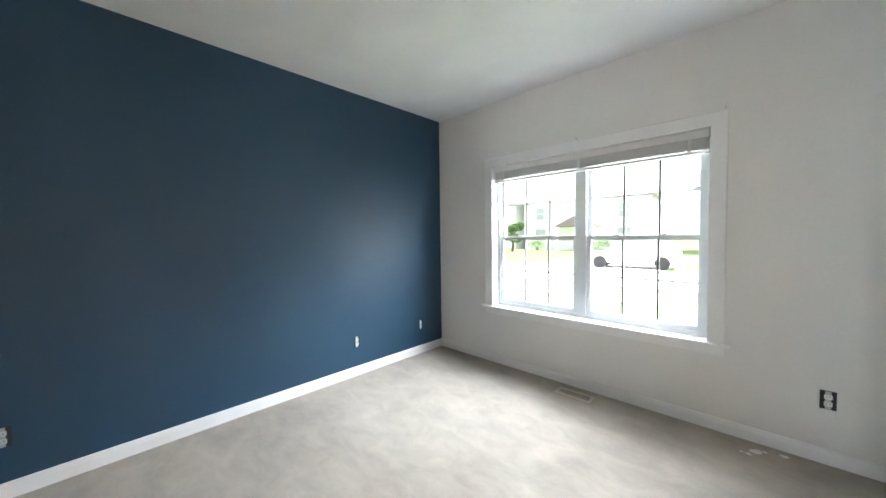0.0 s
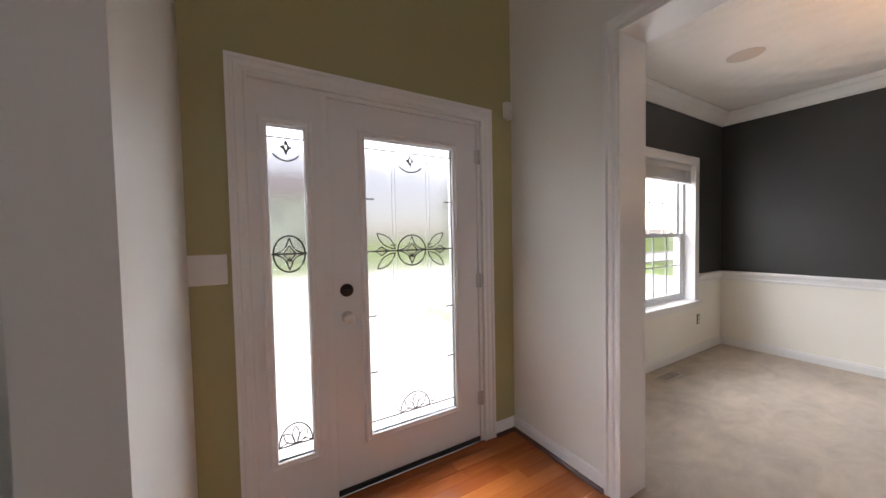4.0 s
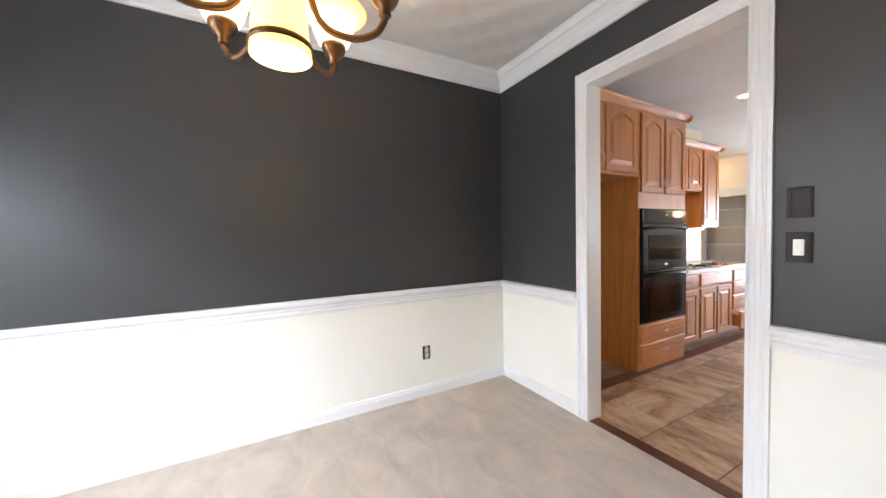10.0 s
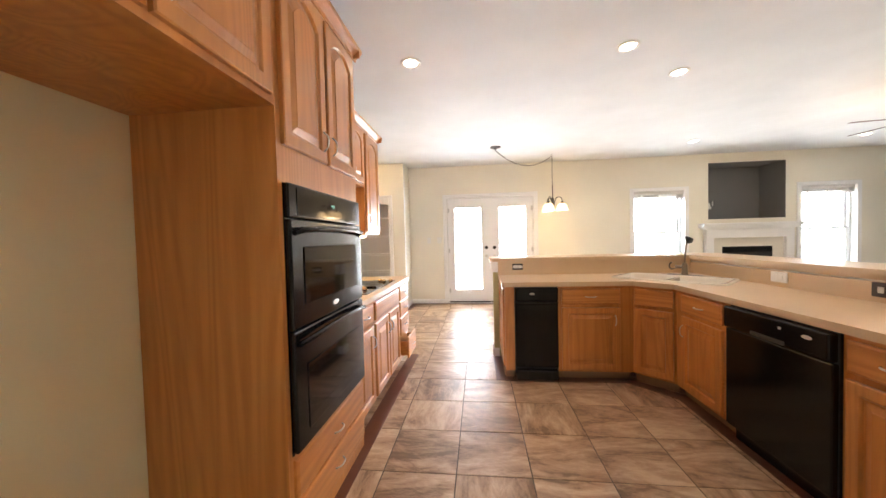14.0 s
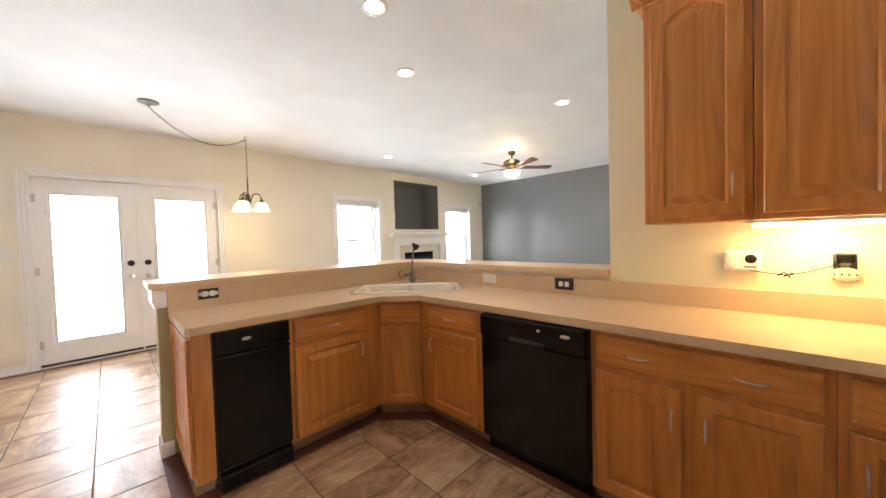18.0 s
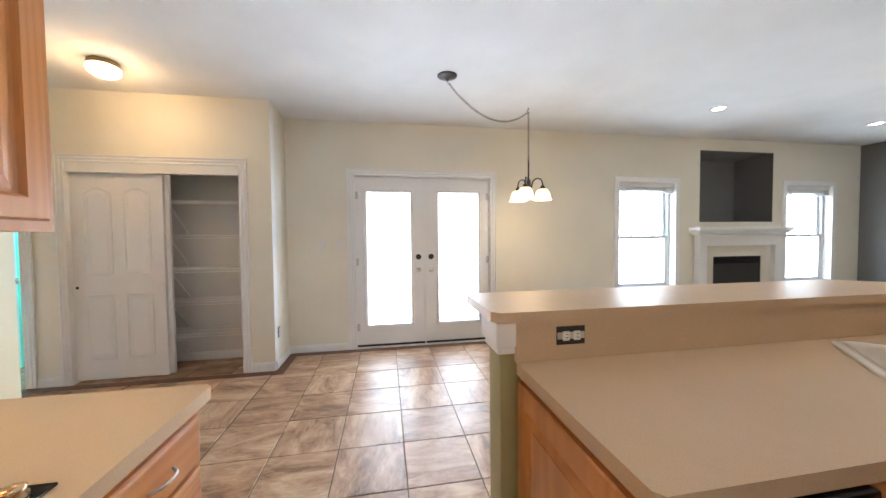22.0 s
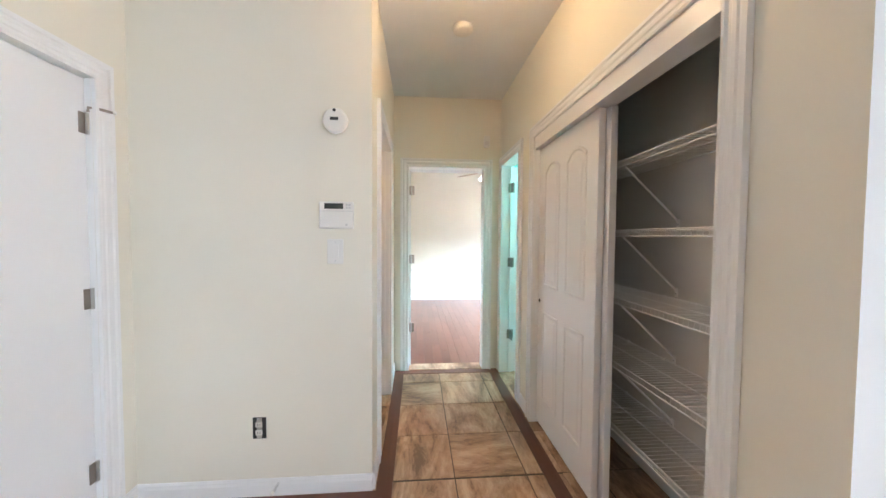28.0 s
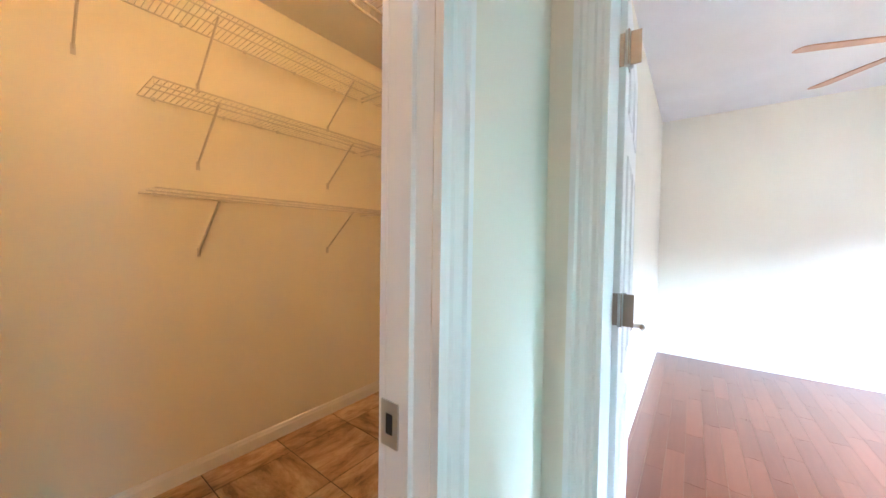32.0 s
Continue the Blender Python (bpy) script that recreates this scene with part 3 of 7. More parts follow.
setting("floor_base", boxes((XF + 0.08, XD + 0.05, YBED + 2.2, YE + 0.1, -0.08, -0.022), (XD + 0.05, XL + 0.05, YBED, YL + 0.05, -0.08, -0.022), (XL + 0.05, XBED, YBED, YH, -0.08, -0.022), (XB, XF + 0.08, YB, -1.5, -0.08, -0.022), (XB, XF + 0.08, -1.5, YF, -0.12, -0.081)), M_SUB, "plain subfloor", "floor")

# ---------------------------------------------------------------- trim
CASE = ((0.0, 0.0), (0.0, 0.016), (0.012, 0.018), (0.02, 0.012), (0.03, 0.012), (0.036, 0.016), (0.05, 0.017), (0.056, 0.013), (0.064, 0.014), (0.07, 0.02), (0.085, 0.02), (0.085, 0.0))
FLAT = ((0.0, 0.0), (0.0, 0.016), (0.006, 0.019), (0.079, 0.019), (0.085, 0.016), (0.085, 0.0))


def casing(name, m, w, h, label, prof=CASE, scale=1.0, sill=None):
    """Mitred trim round three sides of an opening w x h; the local front is -y."""
    bm = bmesh.new()
    prof = [(d * scale, o) for d, o in prof]
    rings = []
    for sx, sz in ((0, 0), (0, 1), (1, 1), (1, 0)):
        ring = []
        for d, o in prof:
            x = -d if sx == 0 else w + d
            z = h + d if sz else 0.0
            ring.append(bm.verts.new((x, -o - 0.001, z)))
        rings.append(ring)
    n = len(prof)
    for a, c in zip(rings, rings[1:]):
        for k in range(n):
            bm.faces.new((a[k], a[(k + 1) % n], c[(k + 1) % n], c[k]))
    bm.faces.new(rings[0])
    bm.faces.new(rings[-1][::-1])
    ob = setting(name, bm, M_TRIM, label, "trim")
    ob.matrix_basis = m
    return ob


BASE = ((0.0, 0.0), (0.014, 0.0), (0.014, 0.062), (0.010, 0.074), (0.010, 0.08), (0.005, 0.09), (0.0, 0.09))
RAIL = ((0.0, 0.0), (0.010, 0.002), (0.014, 0.018), (0.010, 0.03), (0.016, 0.036), (0.018, 0.05), (0.030, 0.062), (0.034, 0.078), (0.028, 0.088), (0.0, 0.09))
CROWN = ((0.0, 0.0), (0.012, 0.0), (0.016, 0.014), (0.022, 0.02), (0.034, 0.04), (0.055, 0.062), (0.066, 0.068), (0.072, 0.078), (0.085, 0.09), (0.085, 0.10), (0.0, 0.10))


def run(name, prof, x0, y0, x1, y1, z, label, category="trim", scale=1.0, material=None):
    """A moulding from one point to the other with the room on its right hand."""
    d = math.hypot(x1 - x0, y1 - y0)
    ob = setting(name, sweep_profile(bmesh.new(), [(o * scale + 0.0005, u * scale) for o, u in prof], d), material or M_TRIM, label, category)
    ob.matrix_basis = pose(x0, y0, z, 0, 0, math.degrees(math.atan2(y1 - y0, x1 - x0)))
    return ob


for p in ((XB, -1.5, XB, YF), (XB + 0.014, YF, XF - 0.014, YF), (XF, YF, XF, 1.60),
          (XF + 0.16, 1.60, XF + 0.16, YE), (XF + 0.16, YE, 0.951, YE), (2.40, YE, XE, YE), (XE, YE, XE, 1.717), (XE, -0.25, XE, -1.4),
          (XDW + 0.014, YD, XD - 0.014, YD), (XD, YD, XD, YK), (XD - 0.014, YK, 5.055, YK), (4.05, YK, XDW, YK), (XDW, YK, XDW, -0.25), (XDW, 1.72, XDW, YD),
          (XD, -4.8, XD, -4.8845), (6.982, YG, XN, YG), (XN, YG, XN, YH),
          (XN, YH, 7.265, YH), (8.218, YH, XR, YH), (7.917, YC, 7.722, YC), (6.12, YC, XC, YC),
          (XC, YC - 0.014, XC, YB), (XC - 0.014, YB, 5.226, YB), (3.387, YB, 0.66, YB), (-1.0, YB, XG, YB), (XG, YB, XG, -1.6),
          (7.65, YB, XC + 0.09, YB), (XN + 0.11, YL, XL, YL), (XL, YL, XL, YH + 0.1), (8.23, YH + 0.1, XL, YH + 0.1), (XN + 0.11, YH + 0.1, XN + 0.11, YL),
          (XBED, YH, XBED, YBED), (XBED, YBED, XR + 0.11, YBED), (XR + 0.11, YH, XBED, YH)):
    run("baseboard", BASE, *p, -0.06 if p[0] <= XF and p[1] >= -1.5 else 0.0, "white painted baseboard", "baseboard")
SHOE = ((0.015, 0.0), (0.033, 0.0), (0.031, 0.01), (0.024, 0.018), (0.015, 0.02))
for p in ((XF + 0.16, 1.60, XF + 0.16, YE), (2.40, YE, XE, YE), (XE, YE, XE, 1.717), (XE, -0.25, XE, -1.4)):
    run("trim_shoe", SHOE, *p, 0.0, "red-brown wood shoe moulding in the entry", material=M_STRIP)
for p in ((XDW, YD, 3.29, YD), (5.30, YD, XD, YD), (XD, YD, XD, YK), (XD, YK, 5.055, YK), (4.05, YK, XDW, YK), (XDW, YK, XDW, -0.25), (XDW, 1.72, XDW, YD)):
    run("trim_chair_rail", RAIL, *p, 0.776, "white moulded chair rail", scale=1.2)
for p in ((XDW, YD, XD, YD), (XD, YD, XD, YK), (XD, YK, XDW, YK), (XDW, YK, XDW, YD)):
    run("trim_crown", CROWN, *p, H - 0.13, "white crown moulding", scale=1.3)

casing("trim_entry_door", pose(ED[0], YE, 0), ED[1] - ED[0], ED[3], "white moulded trim round the front door")
casing("trim_dining_arch", pose(XE, 1.63, 0, 0, 0, -90), 1.78, 2.30, "white moulded trim of the wide opening")
casing("trim_dining_arch", pose(XDW, -0.15, 0, 0, 0, 90), 1.78, 2.30, "white moulded trim of the wide opening")
casing("trim_kitchen_opening", pose(4.97, YK, 0, 0, 0, 180), 0.835, 2.284, "white trim of the kitchen opening", CASE, 1.0)
casing("trim_kitchen_opening", pose(4.135, YK2, 0), 0.835, 2.284, "white trim of the kitchen opening", CASE, 0.9)
casing("trim_front_window", pose(FW[0], YF, FW[2]), FW[1] - FW[0], FW[3] - FW[2], "added white window, out of view, that lights the bathroom trim", FLAT, 1.1)
casing("trim_dining_window", pose(DW[0], YD, DW[2]), DW[1] - DW[0], DW[3] - DW[2], "added white window, out of view, that lights the bathroom trim", FLAT, 1.05)
casing("trim_back_window", pose(W1[1], YB, W1[2], 0, 0, 180), W1[1] - W1[0], W1[3] - W1[2], "added white window, out of view, that lights the bathroom trim", FLAT, 0.8)
casing("trim_back_window", pose(W2[1], YB, W2[2], 0, 0, 180), W2[1] - W2[0], W2[3] - W2[2], "added white window, out of view, that lights the bathroom trim", FLAT, 0.8)
casing("trim_french_doors", pose(FD[1], YB, 0, 0, 0, 180), FD[1] - FD[0], FD[3], "white trim round the french doors", CASE, 0.95)
casing("trim_side_door", pose(6.15, YG, 0), 0.745, 2.012, "white door trim")
casing("trim_laundry_door", pose(7.355, YH, 0), 0.775, 2.045, "white door trim")
casing("trim_laundry_door", pose(8.13, YH + 0.1, 0, 0, 0, 180), 0.775, 2.045, "white door trim")
casing("trim_bedroom_door", pose(XR, -6.315, 0, 0, 0, -90), 0.742, 2.029, "white door trim")
casing("trim_bathroom_door", pose(8.535, YC, 0, 0, 0, 180), 0.53, 2.04, "white door trim")
casing("trim_closet", pose(7.645, YC, 0, 0, 0, 180), 1.448, 2.05, "white closet trim", CASE, 0.9)
setting("trim_closet_valance", boxes((6.197, 7.645, YC - 0.02, YC + 0.006, 1.965, 2.05)), M_TRIM, "white board that hides the sliding track", "trim")


def sill(name, m, w):
    """Window stool with horns and an apron under it."""
    bm = bmesh.new()
    box(bm, -0.12, w + 0.12, -0.055, -0.001, -0.022, 0.0)
    box(bm, 0.001, w - 0.001, -0.001, 0.1, -0.022, -0.001)
    bmesh.ops.bevel(bm, geom=[e for e in bm.edges if all(v.co.y < -0.05 for v in e.verts)], offset=0.006, segments=2, affect="EDGES")
    box(bm, -0.09, w + 0.09, -0.016, -0.001, -0.085, -0.024)
    ob = setting(name, bm, M_TRIM, "white painted window sill", "trim")
    ob.matrix_basis = m


sill("trim_sill", pose(FW[0], YF, FW[2]), FW[1] - FW[0])
sill("trim_sill", pose(DW[0], YD, DW[2]), DW[1] - DW[0])
sill("trim_sill", pose(W1[1], YB, W1[2], 0, 0, 180), W1[1] - W1[0])
sill("trim_sill", pose(W2[1], YB, W2[2], 0, 0, 180), W2[1] - W2[0])

# ---------------------------------------------------------------- windows


def glass_mat(name, colour=(1, 1, 1), rough=0.0):
    m, t, b = node_mat(name)
    b.inputs["Base Color"].default_value = (*colour, 1)
    b.inputs["Transmission Weight"].default_value, b.inputs["Roughness"].default_value, b.inputs["IOR"].default_value = 1.0, rough, 1.45
    return m


M_GLASS = glass_mat("window_glass")
M_VINYL = paint("vinyl_white", (0.74, 0.77, 0.78), 0.3, 0.02, 80, 0.03)
M_BLIND = paint("blind_white", (0.70, 0.68, 0.66), 0.45, 0.06, 60, 0.05)


def pane(x0, x1, z0, z1, y, parent):
    ob = part("pane", boxes((x0, x1, y, y + 0.004, z0, z1)), M_GLASS, parent, "clear glass pane")
    ob.visible_shadow = False
    return ob


def frame_bm(x0, x1, z0, z1, y0, y1, w, wb=None):
    wb = wb or w
    return boxes((x0, x0 + w, y0, y1, z0, z1), (x1 - w, x1, y0, y1, z0, z1), (x0 + w, x1 - w, y0, y1, z1 - w, z1), (x0 + w, x1 - w, y0, y1, z0, z0 + wb))


def window_unit(name, m, w, h, units, cols, label):
    """Double-hung sashes with grilles; local x along the opening, outside is +y."""
    win = tagged(new(name), label, "window", kind="structure")
    win.matrix_basis = m
    part("window_frame", frame_bm(0, w, 0, h, 0.09, 0.17, 0.032), M_VINYL, win)
    step = w / units
    for u in range(units):
        a, c = u * step + 0.03, (u + 1) * step - 0.03
        if u:
            part("mullion", boxes((u * step - 0.04, u * step + 0.04, 0.085, 0.17, 0.032, h - 0.032)), M_VINYL, win)
            a += 0.012
        if u < units - 1:
            c -= 0.012
        mid = h * 0.488
        for nm, z0, z1, y in (("upper_sash", mid - 0.02, h - 0.03, 0.135), ("lower_sash", 0.03, mid + 0.02, 0.1)):
            sash = part(nm, frame_bm(a, c, z0, z1, y, y + 0.032, 0.036, 0.04), M_VINYL, win)
            pane(a + 0.034, c - 0.034, z0 + 0.036, z1 - 0.034, y + 0.014, sash)
            ww = c - a - 0.07
            for k in range(1, cols):
                x = a + 0.035 + ww * k / cols
                part("muntin", boxes((x - 0.008, x + 0.008, y + 0.018, y + 0.026, z0 + 0.04, z1 - 0.036)), M_VINYL, sash)
            zc = (z0 + z1) / 2
            part("muntin", boxes((a + 0.036, c - 0.036, y + 0.019, y + 0.027, zc - 0.008, zc + 0.008)), M_VINYL, sash)
        for k in (0.3, 0.7):
            x = a + (c - a) * k
            part("sash_lock", rbox(x - 0.028, x + 0.028, 0.092, 0.118, mid + 0.02, mid + 0.034, 0.005), M_VINYL, win)
    return win


def blind(m, w, drop, label):
    """A raised slatted blind: headrail, stacked slats, bottom rail."""
    b = thing("window_blind", m, label, "blind", "raised window blinds")
    part("headrail", rbox(0.006, w - 0.006, 0.02, 0.075, -0.06, -0.002, 0.004), M_BLIND, b)
    n = int((drop - 0.085) / 0.0075)
    for i in range(n):
        z = -0.064 - i * 0.0075
        bm = boxes((0.012, w - 0.012, 0.022, 0.072, z - 0.0035, z))
        part("slat", bm, M_BLIND, b)
    part("bottom_rail", rbox(0.01, w - 0.01, 0.02, 0.074, -drop, -drop + 0.018, 0.004), M_BLIND, b)
    for x in (0.12, w / 2, w - 0.12):
        part("ladder_tape", boxes((x - 0.012, x + 0.012, 0.0195, 0.0205, -drop, -0.06)), M_BLIND, b)
    return b


window_unit("window_front", pose(FW[0], YF, FW[2]), FW[1] - FW[0], FW[3] - FW[2], 2, 3, "white twin double-hung window with grilles")
blind(pose(FW[0], YF, FW[3]), FW[1] - FW[0], 0.165, "raised off-white slatted blind in the front window")
window_unit("window_dining", pose(DW[0], YD, DW[2]), DW[1] - DW[0], DW[3] - DW[2], 2, 3, "white twin double-hung window with grilles")
blind(pose(DW[0], YD, DW[3]), DW[1] - DW[0], 0.19, "raised grey-white slatted blind in the dining window")
for w in (W1, W2):
    window_unit("window_back", pose(w[1], YB, w[2], 0, 0, 180), w[1] - w[0], w[3] - w[2], 1, 1, "white double-hung window")
    blind(pose(w[1], YB, w[3], 0, 0, 180), w[1] - w[0], 0.14, "raised white slatted blind in a back window")
window_unit("window_bedroom", pose(11.2, YBED, 0.65, 0, 0, 180), 1.8, 1.3, 2, 1, "white twin window")
# added window, out of view, for the bathroom's fill lamp
window_unit("window_bathroom_added", pose(8.55, YBED, 1.1, 0, 0, 180), 0.7, 0.9, 1, 1, "added white window, out of view, that lights the bathroom")

# ---------------------------------------------------------------- kitchen
CT, CB = 0.885, 0.845                                   # worktop: top and underside


def counter_mat():
    m, t, b = node_mat("laminate_beige")
    v = coords(t)
    n, s = noise_tex(t, v, 260, 3), noise_tex(t, v, 2.5, 4)
    r = ramp(t, [(0.35, (0.55, 0.39, 0.24)), (0.7, (0.65, 0.48, 0.31))])
    mx = t.nodes.new("ShaderNodeMix")
    mx.data_type, mx.inputs["Factor"].default_value = "FLOAT", 0.4
    t.links.new(n.outputs["Fac"], mx.inputs["A"])
    t.links.new(s.outputs["Fac"], mx.inputs["B"])
    t.links.new(mx.outputs["Result"], r.inputs["Fac"])
    t.links.new(r.outputs["Color"], b.inputs["Base Color"])
    b.inputs["Roughness"].default_value = 0.36
    add_bump(t, b, n.outputs["Fac"], 0.03, 0.001)
    return m


M_COUNTER = counter_mat()
M_BLACK = paint("appliance_black", (0.007, 0.007, 0.008), 0.16, 0.1, 90, 0.02)
M_BLACKG = paint("black_glass", (0.006, 0.006, 0.007), 0.06, 0.05, 20, 0.0)
for _m in (M_BLACK, M_BLACKG):
    _m.node_tree.nodes["Principled BSDF"].inputs["Specular IOR Level"].default_value = 0.3
M_NICKEL = paint("satin_nickel", (0.62, 0.59, 0.55), 0.28, 0.05, 200, 0.03, metal=1.0)
M_STEEL = paint("zinc_plated", (0.55, 0.55, 0.54), 0.33, 0.08, 160, 0.05, metal=1.0)
M_PORC = paint("sink_almond", (0.80, 0.75, 0.66), 0.16, 0.02, 40, 0.0)
M_TOE = paint("toe_board_brown", (0.27, 0.17, 0.10), 0.55, 0.12, 60, 0.1)
M_PLASTIC = paint("plastic_white", (0.76, 0.75, 0.71), 0.35, 0.02, 60, 0.0)
M_BROWNPL = paint("plate_dark_brown", (0.022, 0.012, 0.012), 0.6, 0.06, 60, 0.03)
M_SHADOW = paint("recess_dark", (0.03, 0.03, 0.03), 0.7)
M_BRASS = paint("brushed_brass", (0.60, 0.44, 0.26), 0.25, 0.06, 120, 0.03, metal=1.0)


def panel_bm(w, h, arch=0.0, fr=0.055, t=0.019):
    """A raised-panel door with an optional arched top rail; x 0..w, z 0..h, front at -t."""
    bm = bmesh.new()
    K = 11

    def loop(d, y, a, inset_top=0.0):
        pts = [(d, d), (w - d, d)]
        for i in range(K):
            u = i / (K - 1)
            x = w - d - (w - 2 * d) * u
            rise = a * (1 - (2 * u - 1) ** 2) - a
            pts.append((x, h - d - inset_top + rise))
        return [bm.verts.new((x, y, z)) for x, z in pts]

    L = [loop(0.0, 0.0, 0), loop(0.0, -t + 0.004, 0), loop(0.005, -t, 0), loop(fr - 0.004, -t, arch), loop(fr, -t + 0.004, arch),
         loop(fr + 0.004, -t + 0.011, arch), loop(fr + 0.013, -t + 0.0115, arch), loop(fr + 0.040, -t + 0.0035, arch), loop(fr + 0.042, -t + 0.001, arch)]
    n = K + 2
    for a, c in zip(L, L[1:]):
        for k in range(n):
            bm.faces.new((a[k], a[(k + 1) % n], c[(k + 1) % n], c[k]))
    bm.faces.new(L[0][::-1])
    bm.faces.new(L[-1])
    return bm


def drawer_bm(w, h, t=0.019):
    bm = bmesh.new()
    L = [[bm.verts.new((x, y, z)) for x, z in ((d, d), (w - d, d), (w - d, h - d), (d, h - d))] for d, y in ((0, 0), (0, -t + 0.007), (0.004, -t + 0.003), (0.012, -t))]
    for a, c in zip(L, L[1:]):
        for k in range(4):
            bm.faces.new((a[k], a[(k + 1) % 4], c[(k + 1) % 4], c[k]))
    bm.faces.new(L[0][::-1])
    bm.faces.new(L[-1])
    return bm


def pull(parent, x, z, upright, y=-0.019, length=0.092):
    """An arched wire pull."""
    pts = []
    for i in range(9):
        u = i / 8
        s = (u - 0.5) * length
        out = y - 0.024 * (1 - abs(2 * u - 1) ** 3.2) - 0.0
        pts.append((x, out, z + s) if upright else (x + s, out, z))
    return part("handle", tube(bmesh.new(), pts, 0.0042, 6), M_NICKEL, parent, "satin nickel pull", smooth=True)


def cabinet(name, m, w, z0, z1, d, label, doors=(), drawers=(), toe=0.0, group="kitchen cabinets", side=True):
    """Face-framed cabinet; doors: x, z, w, h, arch, handle x and z (None: no pull); drawers: x, z, w, h, pulls."""
    c = thing(name, m, label, "cabinet", group)
    bm = boxes((0, w, 0.0, d, z0 + toe, z1))
    part("body", bm, M_OAK, c)
    if toe:
        part("toe_board", boxes((0.0, w, 0.06, 0.075, z0, z0 + toe)), M_TOE, c, "dusty brown toe board")
    for x, z, dw, dh, arch, hx, hz in doors:
        dr = part("door", panel_bm(dw, dh, arch), M_OAK, c, at=pose(x, -0.001, z))
        if hx is not None:
            pull(dr, hx, hz, True)
    for x, z, dw, dh, pulls in drawers:
        dr = part("drawer_front", drawer_bm(dw, dh), M_OAKX, c, at=pose(x, -0.001, z))
        for hx in pulls:
            pull(dr, hx, dh / 2, False)
    return c


# corner run under the breakfast bar
N_Y, W_X = -4.18, 2.995
cabinet("end_stile", pose(4.311, N_Y, 0, 0, 0, 180), 0.083, 0, CB, 0.6, "oak filler beside the trash compactor", toe=0.085)
part("end_panel", panel_bm(0.56, 0.7, 0, 0.075), M_OAK, bpy.data.objects["end_stile"], "framed oak end panel", at=pose(-0.001, 0.58, 0.12, 0, 0, -90))
cabinet("base_cabinet", pose(3.85, N_Y, 0, 0, 0, 180), 0.6274, 0, CB, 0.52, "oak base cabinet with one drawer and one door", [(0.03, 0.105, 0.49, 0.55, 0, 0.445, 0.44)], [(0.03, 0.685, 0.49, 0.135, (0.245,))], 0.085)
cabinet("base_cabinet", pose(3.2226, N_Y, 0, 0, 0, 135), 0.322, 0, CB, 0.25, "oak corner sink cabinet with one door", [(0.018, 0.105, 0.286, 0.55, 0, None, 0)], [(0.018, 0.685, 0.286, 0.135, ())], 0.085)
cabinet("base_cabinet", pose(W_X, -3.9525, 0, 0, 0, 90), 0.56, 0, CB, 0.6, "oak base cabinet beside the dishwasher", [(0.085, 0.105, 0.42, 0.55, 0, 0.03, 0.44)], [(0.085, 0.685, 0.42, 0.135, (0.21,))], 0.085)
cabinet("base_cabinet", pose(W_X, -2.757, 0, 0, 0, 90), 0.748, 0, CB, 0.6, "oak base cabinet with a wide drawer and two doors",
        [(0.025, 0.105, 0.325, 0.55, 0, 0.295, 0.42), (0.398, 0.105, 0.325, 0.55, 0, 0.03, 0.42)], [(0.025, 0.685, 0.698, 0.135, (0.17, 0.53))], 0.085)
cabinet("base_cabinet", pose(W_X, -2.007, 0, 0, 0, 90), 0.60, 0, CB, 0.6, "oak base cabinet at the dining room wall",
        [(0.025, 0.105, 0.525, 0.55, 0, 0.03, 0.42)], [(0.025, 0.685, 0.525, 0.135, (0.26,))], 0.085)


def slab(outer, hole, z0, z1, r=0.006):
    """A flat slab over an outline, with a hole through it."""
    bm = bmesh.new()
    es = []
    for pts in ([outer, hole] if hole else [outer]):
        vs = [bm.verts.new((*p, z1)) for p in pts]
        es += [bm.edges.new((vs[i], vs[(i + 1) % len(vs)])) for i in range(len(vs))]
    bmesh.ops.triangle_fill(bm, edges=es, use_beauty=True, use_dissolve=False)
    bmesh.ops.recalc_face_normals(bm, faces=bm.faces[:])
    ex = bmesh.ops.extrude_face_region(bm, geom=bm.faces[:])
    for v in ex["geom"]:
        if isinstance(v, bmesh.types.BMVert):
            v.co.z = z0
    sharp = [e for e in bm.edges if len(e.link_faces) == 2 and e.calc_face_angle(0) > 1.2 and abs(e.verts[0].co.z - e.verts[1].co.z) < 1e-5]
    bmesh.ops.bevel(bm, geom=sharp, offset=r, segments=2, affect="EDGES")
    return bm


def turned(cx, cy, deg, pts):
    a = radians(deg)
    return [(cx + x * math.cos(a) - y * math.sin(a), cy + x * math.sin(a) + y * math.cos(a)) for x, y in pts]


def rrect(w, h, r, n=4):
    out = []
    for sx, sy, a0 in ((1, 1, 0), (-1, 1, 90), (-1, -1, 180), (1, -1, 270)):
        for k in range(n + 1):
            a = radians(a0 + 90 * k / n)
            out.append((sx * (w / 2 - r) + r * math.cos(a), sy * (h / 2 - r) + r * math.sin(a)))
    return out


SX, SY = 2.86, -4.27
wt = thing("worktop", pose(0, 0, 0), "beige laminate worktop that wraps round the corner sink", "countertop")
part("slab", slab([(4.317, -4.147), (3.237, -4.147), (3.025, -3.935), (3.025, YK2 - 0.002), (2.412, YK2 - 0.002), (2.412, -4.758), (4.333, -4.758), (4.333, -4.163)],
                  turned(SX, SY, 135, rrect(0.79, 0.42, 0.05)), CB, CT), M_COUNTER, wt)
part("backsplash", boxes((2.412, 4.333, -4.778, -4.76, CT, 1.028)), M_COUNTER, wt)
part("backsplash", boxes((XK + 0.001, 2.411, -4.778, YK2 - 0.002, CT, 0.995)), M_COUNTER, wt)
wt.location = (2.75, -3.5, 0)
